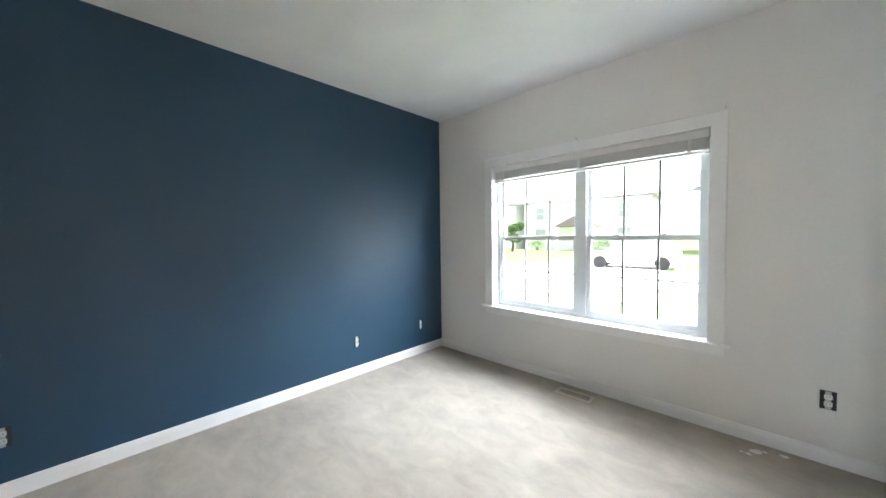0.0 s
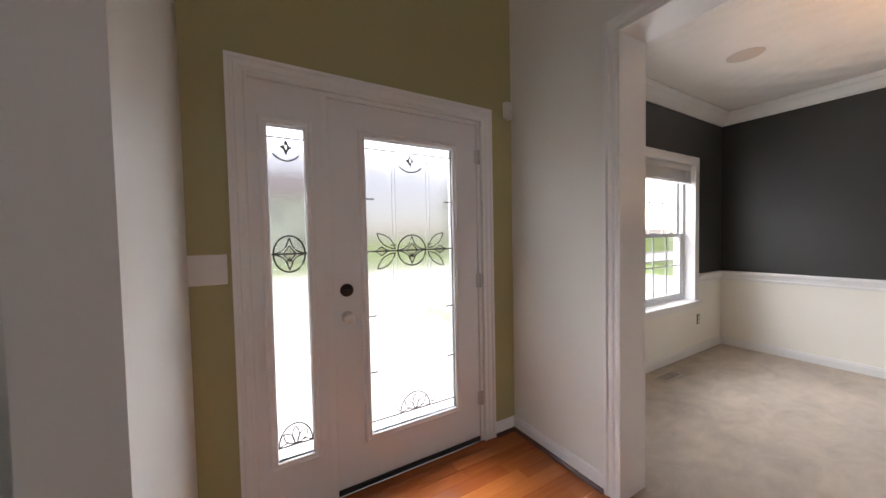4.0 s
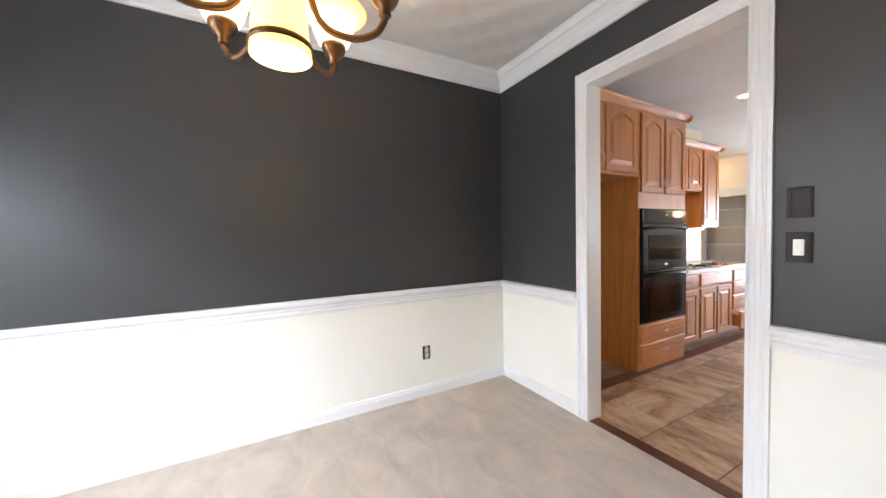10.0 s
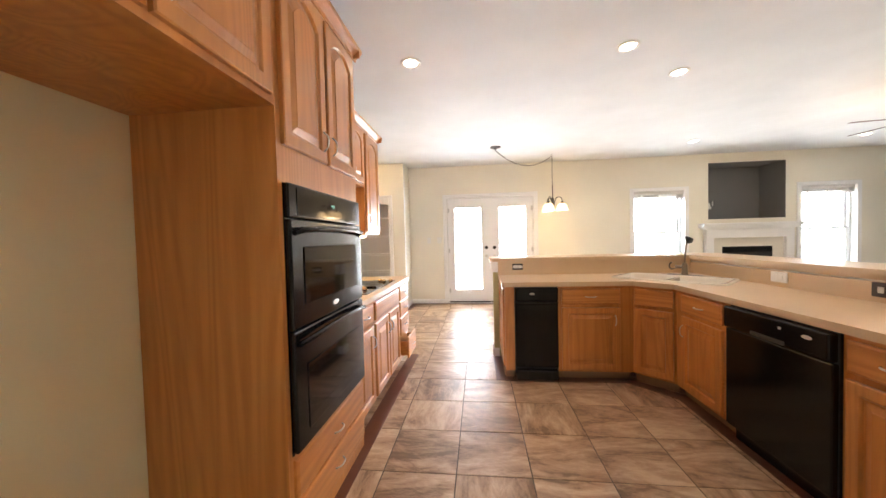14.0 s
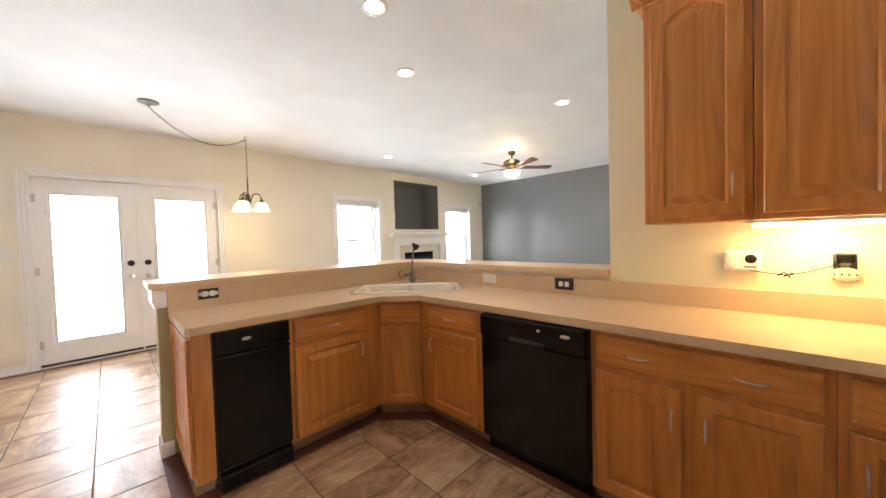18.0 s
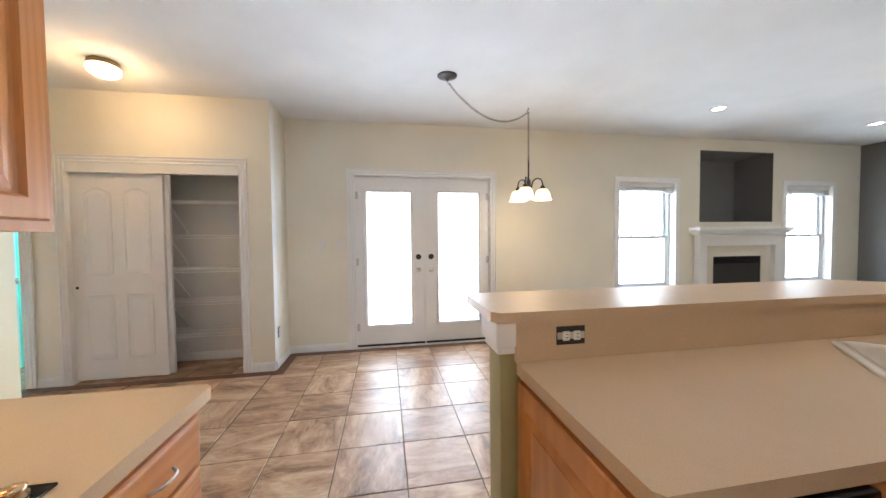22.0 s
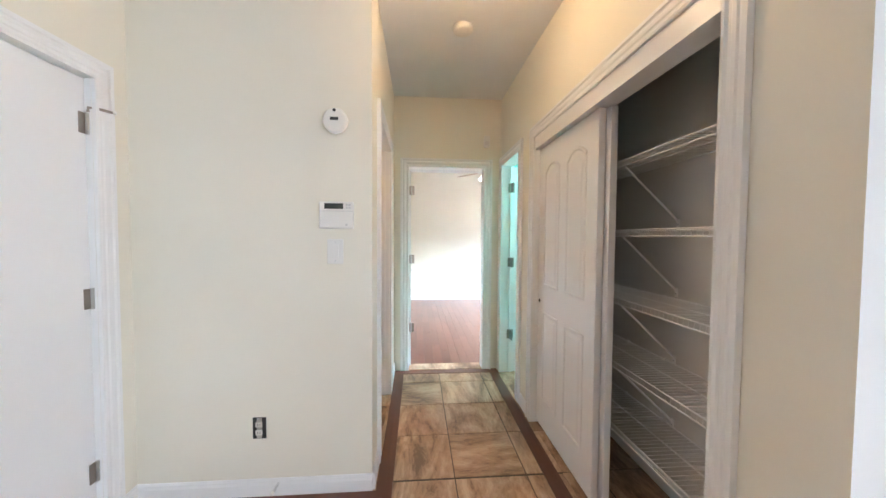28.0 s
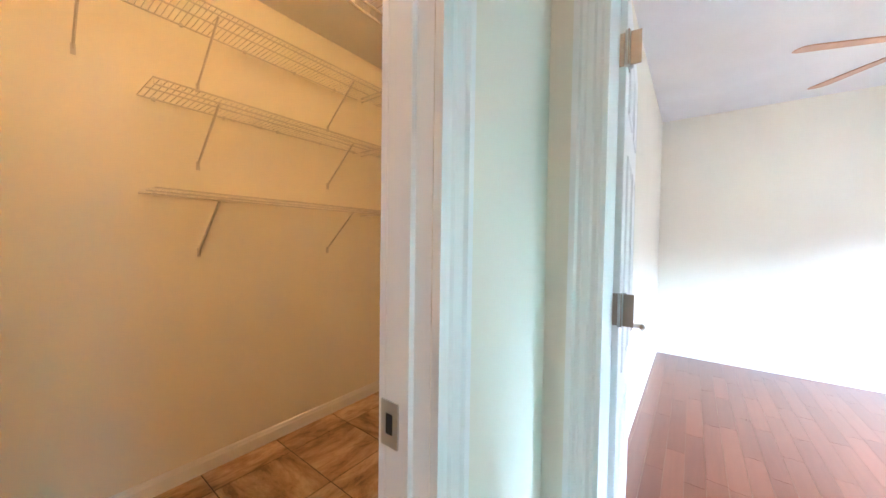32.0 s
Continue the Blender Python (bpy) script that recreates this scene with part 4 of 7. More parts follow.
for c in wt.children:
    c.location = (-2.75, 3.5, 0)


def sink():
    s = thing("kitchen_sink", pose(SX, SY, CT, 0, 0, 135), "almond double-bowl drop-in sink in the worktop corner", "sink")
    bm = bmesh.new()
    outs, ins = rrect(0.85, 0.48, 0.06), rrect(0.78, 0.41, 0.05)
    rings = []
    for pts, z in ((outs, 0.0), (outs, 0.009), ([(x * 0.985, y * 0.975) for x, y in outs], 0.014), (ins, 0.013), ([(x * 0.985, y * 0.975) for x, y in ins], -0.004), ([(x * 0.93, y * 0.88) for x, y in ins], -0.17)):
        rings.append([bm.verts.new((x, y, z)) for x, y in pts])
    for a, c in zip(rings, rings[1:]):
        for k in range(len(a)):
            bm.faces.new((a[k], a[(k + 1) % len(a)], c[(k + 1) % len(a)], c[k]))
    bm.faces.new(rings[-1])
    part("basin", bm, M_PORC, s, smooth=True)
    part("divider", rbox(-0.016, 0.016, -0.18, 0.18, -0.165, 0.004, 0.008), M_PORC, s)
    for x in (-0.18, 0.18):
        part("drain", lathe(bmesh.new(), [(0.001, -0.163), (0.03, -0.163), (0.04, -0.168)], 16, x, 0), M_NICKEL, s, "steel drain", True)
    return s


sink()


M_GUN = paint("gunmetal", (0.23, 0.21, 0.19), 0.3, 0.06, 120, 0.03, metal=1.0)


def faucet(x, y, z):
    f = thing("kitchen_faucet", pose(x, y, z, 0, 0, 45), "brushed nickel faucet with a dark cone head behind the sink", "faucet")
    part("base_plate", rbox(-0.032, 0.032, -0.135, 0.135, 0.0, 0.012, 0.006), M_GUN, f)
    part("body", lathe(bmesh.new(), [(0.030, 0.012), (0.026, 0.022), (0.024, 0.04), (0.024, 0.10), (0.018, 0.115), (0.012, 0.125)], 18), M_GUN, f, smooth=True)
    part("side_arm", tube(bmesh.new(), [(0, 0, 0.082), (0, -0.045, 0.082), (0, -0.075, 0.08)], [0.017, 0.015, 0.018], 10), M_GUN, f, smooth=True)
    part("lever", tube(bmesh.new(), arc([(0, -0.07, 0.074), (0, -0.105, 0.058), (0.004, -0.122, 0.078), (0.006, -0.118, 0.108), (0.008, -0.10, 0.124)], 4), 0.0075, 8), M_GUN, f, smooth=True)
    part("spout", tube(bmesh.new(), arc([(0, 0, 0.12), (0.002, 0.004, 0.20), (0.008, 0.014, 0.28), (0.016, 0.026, 0.325)], 4), 0.0085, 10), M_GUN, f, "slim curved neck", True)
    part("spray_head", tube(bmesh.new(), [(0.012, 0.010, 0.366), (0.018, 0.026, 0.350), (0.026, 0.048, 0.326), (0.029, 0.054, 0.320)], [0.007, 0.020, 0.032, 0.026], 14), M_SHADOW, f, "dark cone spray head", True)
    return f


faucet(2.62, -4.495, CT)

# breakfast bar
wall("wall_bar_long", "y", -4.90, -4.78, XK - 0.12, 4.385, 0, 1.028, (M_CREAM, M_GREEN, M_GREEN), "cream half wall under the breakfast bar")
wall("wall_bar_short", "x", XK - 0.12, XK, -4.78, -2.86, 0, 1.028, (M_CREAM, M_CREAM, M_CREAM), "cream half wall under the breakfast bar")
bar = thing("breakfast_bar_top", pose(2.3, -4.8, 1.028), "beige laminate raised bar top on the half wall", "countertop")
part("slab", slab([(x - 2.3, y + 4.8) for x, y in ((4.39, -4.748), (2.43, -4.748), (2.43, -2.863), (2.04, -2.863), (2.04, -4.93), (2.29, -5.17), (4.38, -5.17), (4.42, -5.13), (4.42, -4.778))], None, 0.001, 0.037, 0.008), M_COUNTER, bar)
part("under_strip", boxes((0.10, 2.07, 0.022, 0.036, -0.022, 0.0)), M_COUNTER, bar)
part("under_strip", boxes((0.092, 0.106, 0.036, 1.93, -0.022, 0.0)), M_COUNTER, bar)
cap = thing("bar_end_bracket", pose(4.385, -4.84, 0.91), "white wooden block under the end of the bar top", "trim")
part("block", rbox(-0.05, 0.022, -0.10, 0.085, 0.03, 0.117, 0.004), M_TRIM, cap)
part("moulding", boxes((-0.05, 0.012, -0.08, 0.072, 0.005, 0.03)), M_TRIM, cap)
for p in ((4.385, -4.914, 4.385, -4.766), (4.399, -4.78, 4.334, -4.78), (2.256, -4.90, 4.399, -4.90), (2.27, -2.86, 2.27, -4.90)):
    run("baseboard", BASE, *p, 0.0, "white painted baseboard", "baseboard")


# appliances
def ellipse_badge(parent, x, z, y, w=0.045, h=0.018):
    bm = bmesh.new()
    n = 20
    rings = []
    for s, o in ((1.0, 0.0), (1.0, 0.003), (0.8, 0.005)):
        rings.append([bm.verts.new((x + w / 2 * s * math.cos(k * math.tau / n), y - o, z + h / 2 * s * math.sin(k * math.tau / n))) for k in range(n)])
    for a, c in zip(rings, rings[1:]):
        for k in range(n):
            bm.faces.new((a[k], a[(k + 1) % n], c[(k + 1) % n], c[k]))
    bm.faces.new(rings[-1])
    part("badge", bm, M_NICKEL, parent, "small oval metal badge")


dwm = thing("dishwasher", pose(W_X + 0.004, -3.391, 0, 0, 0, 90) @ Matrix.Diagonal((1.06, 1, 1, 1)), "black built-in dishwasher under the worktop", "dishwasher")
part("tub", boxes((0.004, 0.591, 0.0, 0.55, 0.1, 0.842)), M_SHADOW, dwm)
part("door", rbox(0.006, 0.589, -0.03, -0.001, 0.105, 0.70, 0.006), M_BLACK, dwm)
cp = part("control_panel", rbox(0.006, 0.589, -0.045, -0.001, 0.705, 0.835, 0.012, 3), M_BLACK, dwm)
part("grip", rbox(0.2, 0.395, -0.05, -0.03, 0.712, 0.735, 0.006), M_SHADOW, cp, "dark recessed grip")
for i in range(6):
    part("button", rbox(0.15 + i * 0.024, 0.166 + i * 0.024, -0.0475, -0.044, 0.79, 0.802, 0.002), M_BLACKG, cp)
part("button", rbox(0.36, 0.376, -0.0475, -0.044, 0.79, 0.802, 0.002), M_PLASTIC, cp)
part("toe_panel", boxes((0.006, 0.589, 0.03, 0.05, 0.0, 0.115)), M_BLACK, dwm)
ellipse_badge(cp, 0.50, 0.79, -0.045)

tc = thing("trash_compactor", pose(4.228, N_Y + 0.004, 0, 0, 0, 180), "narrow black trash compactor in the cabinet run", "compactor")
part("body", boxes((0.003, 0.375, 0.0, 0.55, 0.06, 0.842)), M_SHADOW, tc)
cp = part("control_panel", rbox(0.005, 0.373, -0.04, -0.001, 0.72, 0.838, 0.008), M_BLACK, tc)
part("drawer_front", rbox(0.005, 0.373, -0.03, -0.001, 0.13, 0.705, 0.006), M_BLACK, tc)
part("grip", rbox(0.005, 0.373, -0.046, -0.02, 0.69, 0.715, 0.008), M_BLACK, tc)
part("foot_pedal", rbox(0.01, 0.368, -0.05, 0.02, 0.02, 0.105, 0.01), M_BLACK, tc)
part("display", boxes((0.24, 0.34, -0.0425, -0.0395, 0.765, 0.79)), M_BLACKG, cp)
ellipse_badge(cp, 0.15, 0.785, -0.04)

# cooking wall: refrigerator bay, oven tower, cooktop
FX = 5.28
cabinet("wall_cabinet", pose(FX, YK2 - 0.004, 0, 0, 0, -90), 0.956, 1.80, 2.40, 0.608, "oak cabinet over the empty refrigerator bay",
        [(0.03, 1.825, 0.44, 0.55, 0.055, 0.40, 0.10), (0.486, 1.825, 0.44, 0.55, 0.055, 0.04, 0.10)])
tower = cabinet("oven_tower", pose(FX, -2.36, 0, 0, 0, -90), 0.805, 0.0, 2.40, 0.608, "tall oak cabinet that holds the double oven",
                [(0.03, 1.665, 0.36, 0.71, 0.055, 0.325, 0.10), (0.415, 1.665, 0.36, 0.71, 0.055, 0.035, 0.10)],
                [(0.03, 0.265, 0.745, 0.16, (0.37,)), (0.03, 0.085, 0.745, 0.165, (0.37,))], 0.0)
CROWNK = ((0.0, 0.0), (0.008, 0.0), (0.012, 0.014), (0.028, 0.03), (0.045, 0.042), (0.05, 0.055), (0.05, 0.062), (0.0, 0.062))


def cab_crown(x0, y0, x1, y1, z):
    c = thing("cabinet_crown", pose(x0, y0, z, 0, 0, math.degrees(math.atan2(y1 - y0, x1 - x0))), "oak crown moulding along the cabinet tops", "moulding", "cabinet crowns")
    part("moulding", sweep_profile(bmesh.new(), CROWNK, math.hypot(x1 - x0, y1 - y0)), M_OAKX, c)


cab_crown(FX, YK2 - 0.004, FX, -3.215, 2.401)
cab_crown(FX - 0.05, -3.166, 5.57, -3.166, 2.401)

ov = thing("double_oven", pose(FX - 0.003, -2.387, 0.443, 0, 0, -90) @ Matrix.Diagonal((0.955, 0.75, 0.965, 1)), "black double wall oven with glass doors", "oven")
part("housing", boxes((0, 0.79, 0.0, 0.5, 0.0, 1.115)), M_BLACK, ov)
cp = part("control_panel", rbox(0.0, 0.79, -0.03, -0.001, 0.975, 1.115, 0.006), M_BLACK, ov)
part("display_glass", boxes((0.06, 0.73, -0.034, -0.029, 0.99, 1.10)), M_BLACKG, cp, "dark glass display")
M_CLOCK = glow("clock_green", (0.35, 1.0, 0.75), 0.3, (0.02, 0.05, 0.04))
for z0, z1, win in ((0.515, 0.97, (0.66, 0.86)), (0.01, 0.51, (0.12, 0.36))):
    d = part("door", rbox(0.0, 0.79, -0.035, -0.001, z0, z1, 0.008), M_BLACK, ov)
    part("window", rbox(0.09, 0.70, -0.04, -0.033, win[0] - 0.05, win[1] - 0.005, 0.004), M_BLACKG, d, "black glass window")
    zz = z1 - 0.045
    part("handle", tube(bmesh.new(), [(0.03, -0.034, zz - 0.012), (0.05, -0.07, zz), (0.2, -0.078, zz + 0.008), (0.395, -0.082, zz + 0.012), (0.59, -0.078, zz + 0.008), (0.74, -0.07, zz), (0.76, -0.034, zz - 0.012)], 0.013, 8), M_BLACK, d, "bowed black bar handle", True)
    if z0 > 0.4:
        ellipse_badge(d, 0.395, z0 + 0.05, -0.036, 0.06, 0.024)


def lettering(name, text, size, material, parent, m, label=""):
    cu = bpy.data.curves.new(name, "FONT")
    cu.body, cu.size, cu.extrude, cu.align_x = text, size, 0.0004, "CENTER"
    tmp = new(name, cu)
    me = bpy.data.meshes.new_from_object(tmp)
    bpy.data.objects.remove(tmp)
    me.materials.append(material)
    ob = new(name, me)
    ob.parent, ob.matrix_basis = parent, m
    return tagged(ob, label)


lettering("clock_digits", "4:19", 0.024, M_CLOCK, ov, pose(0.40, -0.0355, 1.045, 90), "green clock digits")

lc = thing("cooktop_worktop", pose(5.59, -4.0, CB), "beige laminate worktop under the cooktop", "countertop")
part("slab", slab([(x - 5.59, y + 4.0) for x, y in ((5.305, -3.168), (5.305, -4.765), (5.325, -4.785), (XD - 0.001, -4.785), (XD - 0.001, -3.168))], None, 0.001, 0.04, 0.006), M_COUNTER, lc)
part("backsplash", boxes((0.282, 0.3, -0.785, 0.831, 0.0405, 0.145)), M_COUNTER, lc)
BX = 5.335
cabinet("base_cabinet", pose(BX, -3.168, 0, 0, 0, -90), 0.40, 0, CB, 0.55, "oak base cabinet beside the oven tower", [(0.04, 0.105, 0.33, 0.55, 0, 0.30, 0.44)], [(0.04, 0.685, 0.33, 0.135, (0.165,))], 0.085)
cabinet("base_cabinet", pose(BX, -3.57, 0, 0, 0, -90), 0.775, 0, CB, 0.55, "oak base cabinet under the cooktop",
        [(0.025, 0.105, 0.35, 0.55, 0, 0.32, 0.44), (0.40, 0.105, 0.35, 0.55, 0, 0.03, 0.44)], [(0.025, 0.685, 0.725, 0.135, ())], 0.085)
dk = cabinet("drawer_cabinet", pose(BX, -4.347, 0, 0, 0, -90), 0.405, 0, CB, 0.55, "oak drawer cabinet with its lowest drawer pulled open", (),
             [(0.025, 0.685, 0.355, 0.135, (0.178,)), (0.025, 0.52, 0.355, 0.15, (0.178,)), (0.025, 0.335, 0.355, 0.17, (0.178,))], 0.085)
dr = part("drawer_front", drawer_bm(0.355, 0.205), M_OAKX, dk, "open drawer front", at=pose(0.025, -0.075, 0.115))
pull(dr, 0.178, 0.10, False)
part("drawer_box", frame_bm(0.04, 0.365, 0.0, 0.3, 0.0, 0.14, 0.012), M_OAKX, dk, "open drawer box", at=Matrix(((1, 0, 0, 0), (0, 0, -1, 0.225), (0, 1, 0, 0.135), (0, 0, 0, 1))))
UX = 5.60
cabinet("wall_cabinet", pose(UX, -3.168, 0, 0, 0, -90), 1.05, 1.795, 2.335, 0.29, "oak wall cabinet above the cooktop with three arched doors",
        [(0.385, 1.82, 0.315, 0.49, 0.055, 0.28, 0.09), (0.715, 1.82, 0.315, 0.49, 0.055, 0.035, 0.09), (0.03, 1.82, 0.335, 0.49, 0.055, None, 0)])
cabinet("wall_cabinet", pose(UX, -4.22, 0, 0, 0, -90), 0.445, 1.35, 2.335, 0.29, "tall oak wall cabinet at the end of the cooking wall", [(0.03, 1.375, 0.385, 0.935, 0.055, 0.035, 0.12)])
cab_crown(UX, -3.168, UX, -4.715, 2.336)
cab_crown(UX - 0.05, -4.666, XD, -4.666, 2.336)

ck = thing("cooktop", pose(5.60, -3.96, CT + 0.0005), "black glass electric cooktop with brass knobs", "cooktop")
part("glass_top", rbox(-0.235, 0.235, -0.41, 0.41, 0.0, 0.007, 0.003), M_BLACKG, ck)
part("vent_bar", rbox(-0.2, 0.2, 0.055, 0.095, 0.007, 0.02, 0.005), M_BLACK, ck, "raised black vent grille")
M_RING = paint("burner_ring_grey", (0.05, 0.05, 0.052), 0.25)
for x, y, r in ((-0.1, 0.24, 0.1), (0.1, 0.24, 0.075), (0.1, -0.16, 0.1), (-0.11, -0.15, 0.075)):
    bm = bmesh.new()
    lathe(bm, [(r, 0.0072), (r, 0.0078), (r - 0.004, 0.0078), (r - 0.004, 0.0072)], 28, x, y, False)
    part("burner_ring", bm, M_RING, ck)
for x, y in ((-0.14, 0.20), (-0.08, 0.24), (-0.15, -0.31), (-0.20, -0.37), (-0.10, -0.36)):
    part("knob", lathe(bmesh.new(), [(0.02, 0.007), (0.022, 0.012), (0.017, 0.02), (0.019, 0.026), (0.012, 0.03), (0.002, 0.031)], 14, x, y), M_BRASS, ck, "shiny brass knob", True)

# wall cabinets over the long worktop
for i, (y0, w, n) in enumerate(((-2.595, 0.39, 1), (-2.203, 0.395, 1), (-1.806, 0.397, 1))):
    hx = (0.30, 0.305, 0.035)[i]
    cabinet("wall_cabinet", pose(XK + 0.31, y0, 0, 0, 0, 90), w - 0.002, 1.325, 2.38, 0.31, "oak wall cabinet with an arched door over the long worktop", [(0.028, 1.35, w - 0.056, 1.0, 0.055, hx, 0.13)])
cab_crown(XK + 0.001, -2.596, XK + 0.36, -2.596, 2.381)
cab_crown(XK + 0.31, -2.645, XK + 0.31, YK2 - 0.001, 2.381)

M_TUBE = glow("tube_warm", (1.0, 0.72, 0.34), 14.0)
M_TUBES = glow("tube_small", (1.0, 0.70, 0.30), 4.0)
for nm, m in (("x", pose(2.56, -2.0, 1.324)), ("y", pose(5.70, -3.52, 1.794)), ("z", pose(5.74, -4.42, 1.349))):
    u = thing("undercabinet_light", m, "lit slim fluorescent light under a wall cabinet", "light", "undercabinet lights")
    ln = 0.21 if nm == "x" else 0.20 if nm == "y" else 0.10
    part("housing", rbox(-0.05, 0.05, -ln - 0.02, ln + 0.02, -0.014, 0.0, 0.003), M_PLASTIC, u)
    part("diffuser", rbox(-0.04, 0.04, -ln, ln, -0.03, -0.0145, 0.005), M_TUBE if nm == "x" else M_TUBES, u, "glowing warm diffuser")

# ---------------------------------------------------------------- doors
M_HINGE = paint("hinge_metal", (0.36, 0.31, 0.27), 0.36, 0.06, 120, 0.04, metal=1.0)
M_LEAD = paint("lead_came", (0.035, 0.035, 0.035), 0.45, 0.1, 60, 0.05)
M_BEVEL = glass_mat("bevelled_glass", (0.90, 0.86, 0.80), 0.12)
M_PRIV = glass_mat("textured_glass", (1, 1, 1), 0.18)
M_SWEEP = paint("rubber_black", (0.012, 0.011, 0.011), 0.6)
M_BRONZE = paint("dark_bronze", (0.035, 0.03, 0.028), 0.3, 0.1, 80, 0.05, metal=0.7)


def emboss(w, h, arch=0.0):
    """A moulded panel in relief; front is -y."""
    bm = bmesh.new()
    K = 9

    def loop(d, o):
        pts = [(d, d), (w - d, d)]
        for i in range(K):
            u = i / (K - 1)
            pts.append((w - d - (w - 2 * d) * u, h - d + arch * (1 - (2 * u - 1) ** 2) - arch))
        return [bm.verts.new((x, -o, z)) for x, z in pts]

    L = [loop(0.0, 0.0), loop(0.004, 0.005), loop(0.012, 0.006), loop(0.02, 0.0005), loop(0.034, 0.0008), loop(0.05, 0.005)]
    for a, c in zip(L, L[1:]):
        for k in range(K + 2):
            bm.faces.new((a[k], a[(k + 1) % (K + 2)], c[(k + 1) % (K + 2)], c[k]))
    bm.faces.new(L[-1])
    return bm


def hinge(parent, x, y, z, rz=0.0, metal=None):
    h = part("hinge", boxes((-0.032, 0.032, -0.003, 0.0, -0.044, 0.044)), metal or M_HINGE, parent, "satin metal hinge", at=pose(x, y, z, 0, 0, rz))
    part("barrel", lathe(bmesh.new(), [(0.007, -0.046), (0.007, 0.046)], 8, 0, -0.006), M_STEEL, h)
    return h


def lever(parent, x, y, z, side=1):
    h = part("handle", lathe(bmesh.new(), [(0.027, 0.0), (0.027, 0.006), (0.02, 0.01), (0.011, 0.012), (0.011, 0.05), (0.009, 0.055)], 16), M_NICKEL, parent, "satin nickel lever", True, at=pose(x, y, z, 90))
    part("lever", tube(bmesh.new(), [(0, 0, 0.045), (side * 0.03, 0.002, 0.05), (side * 0.07, 0.004, 0.052), (side * 0.105, 0.01, 0.046)], [0.011, 0.010, 0.008, 0.006], 8), M_NICKEL, h, smooth=True)
    return h


def knob(parent, x, y, z, material, r=0.027):
    return part("knob", lathe(bmesh.new(), [(0.03, 0.0), (0.03, 0.006), (0.012, 0.01), (0.012, 0.028), (r, 0.04), (r + 0.002, 0.05), (r - 0.006, 0.06), (0.002, 0.062)], 18), material, parent, "", True, at=pose(x, y, z, 90))


def deadbolt(parent, x, y, z):
    d = part("deadbolt", lathe(bmesh.new(), [(0.034, 0.0), (0.034, 0.01), (0.028, 0.016), (0.002, 0.017)], 20), M_BRONZE, parent, "dark round deadbolt", True, at=pose(x, y, z, 90))
    part("thumb_turn", rbox(-0.018, 0.018, -0.005, 0.005, 0.016, 0.03, 0.003), M_BRONZE, d)
    return d


def panel_door(name, m, w, h, label, panels, kind="structure", both=True, category="door"):
    d = tagged(new(name), label, category, kind=kind)
    d.matrix_basis = m
    part("leaf", rbox(0.0, w, 0.0, 0.035, 0.008, h, 0.003), M_DOOR, d)
    for x, z, pw, ph, arch in panels:
        part("panel", emboss(pw, ph, arch), M_DOOR, d, at=pose(x, 0.0, z))
        if both:
            part("panel", emboss(pw, ph, arch), M_DOOR, d, at=pose(x + pw, 0.035, z, 0, 0, 180))
    return d


def six(w, h, stile=0.0):
    s, c = stile or 0.115 * w / 0.76, 0.10 * w / 0.76
    pw = (w - 2 * s - c) / 2
    out = []
    for x in (s, s + pw + c):
        out += [(x, 0.24, pw, 0.52, 0), (x, 0.90, pw, 0.66, 0), (x, 1.68, pw, h - 1.68 - 0.12, 0)]
    return out


def four_arch(w, h):
    s, c = 0.105, 0.09
    pw = (w - 2 * s - c) / 2
    return [(x, z, pw, ph, a) for x in (s, s + pw + c) for z, ph, a in ((0.2, 0.62, 0), (1.0, h - 1.0 - 0.13, 0.05))]


# front door with sidelight
fd = tagged(new("door_front"), "white front door with leaded oval glass and one sidelight", "door", kind="structure")
fd.matrix_basis = pose(0, YE, 0)
GX0, GX1, GZ0, GZ1 = 1.566, 2.105, 0.277, 1.878
DX0, DX1 = 1.38, 2.289
part("slab", boxes((DX0, GX0, 0.012, 0.057, 0.03, 2.05), (GX1, DX1, 0.012, 0.057, 0.03, 2.05), (GX0, GX1, 0.012, 0.057, GZ1, 2.05), (GX0, GX1, 0.012, 0.057, 0.03, GZ0)), M_DOOR, fd)
part("door_post", boxes((1.341, DX0 - 0.003, 0.002, 0.12, 0.0, 2.075)), M_TRIM, fd)
part("door_post", boxes((DX1 + 0.003, ED[1], 0.002, 0.12, 0.0, 2.075)), M_TRIM, fd)
part("door_head", boxes((DX0 - 0.003, DX1 + 0.003, 0.004, 0.12, 2.053, 2.075)), M_TRIM, fd)
SX0, SX1 = 1.107, 1.265
part("sidelight", boxes((ED[0], SX0, 0.006, 0.05, 0.02, 2.075), (SX1, 1.341, 0.006, 0.05, 0.02, 2.075), (SX0, SX1, 0.006, 0.05, 1.88, 2.075), (SX0, SX1, 0.006, 0.05, 0.02, 0.285)), M_DOOR, fd)
part("weather_sweep", boxes((DX0, DX1, 0.006, 0.05, 0.0, 0.03)), M_SWEEP, fd, "black rubber sweep")
part("threshold", boxes((ED[0], 1.341, 0.006, 0.12, 0.0, 0.02)), M_TRIM, fd)


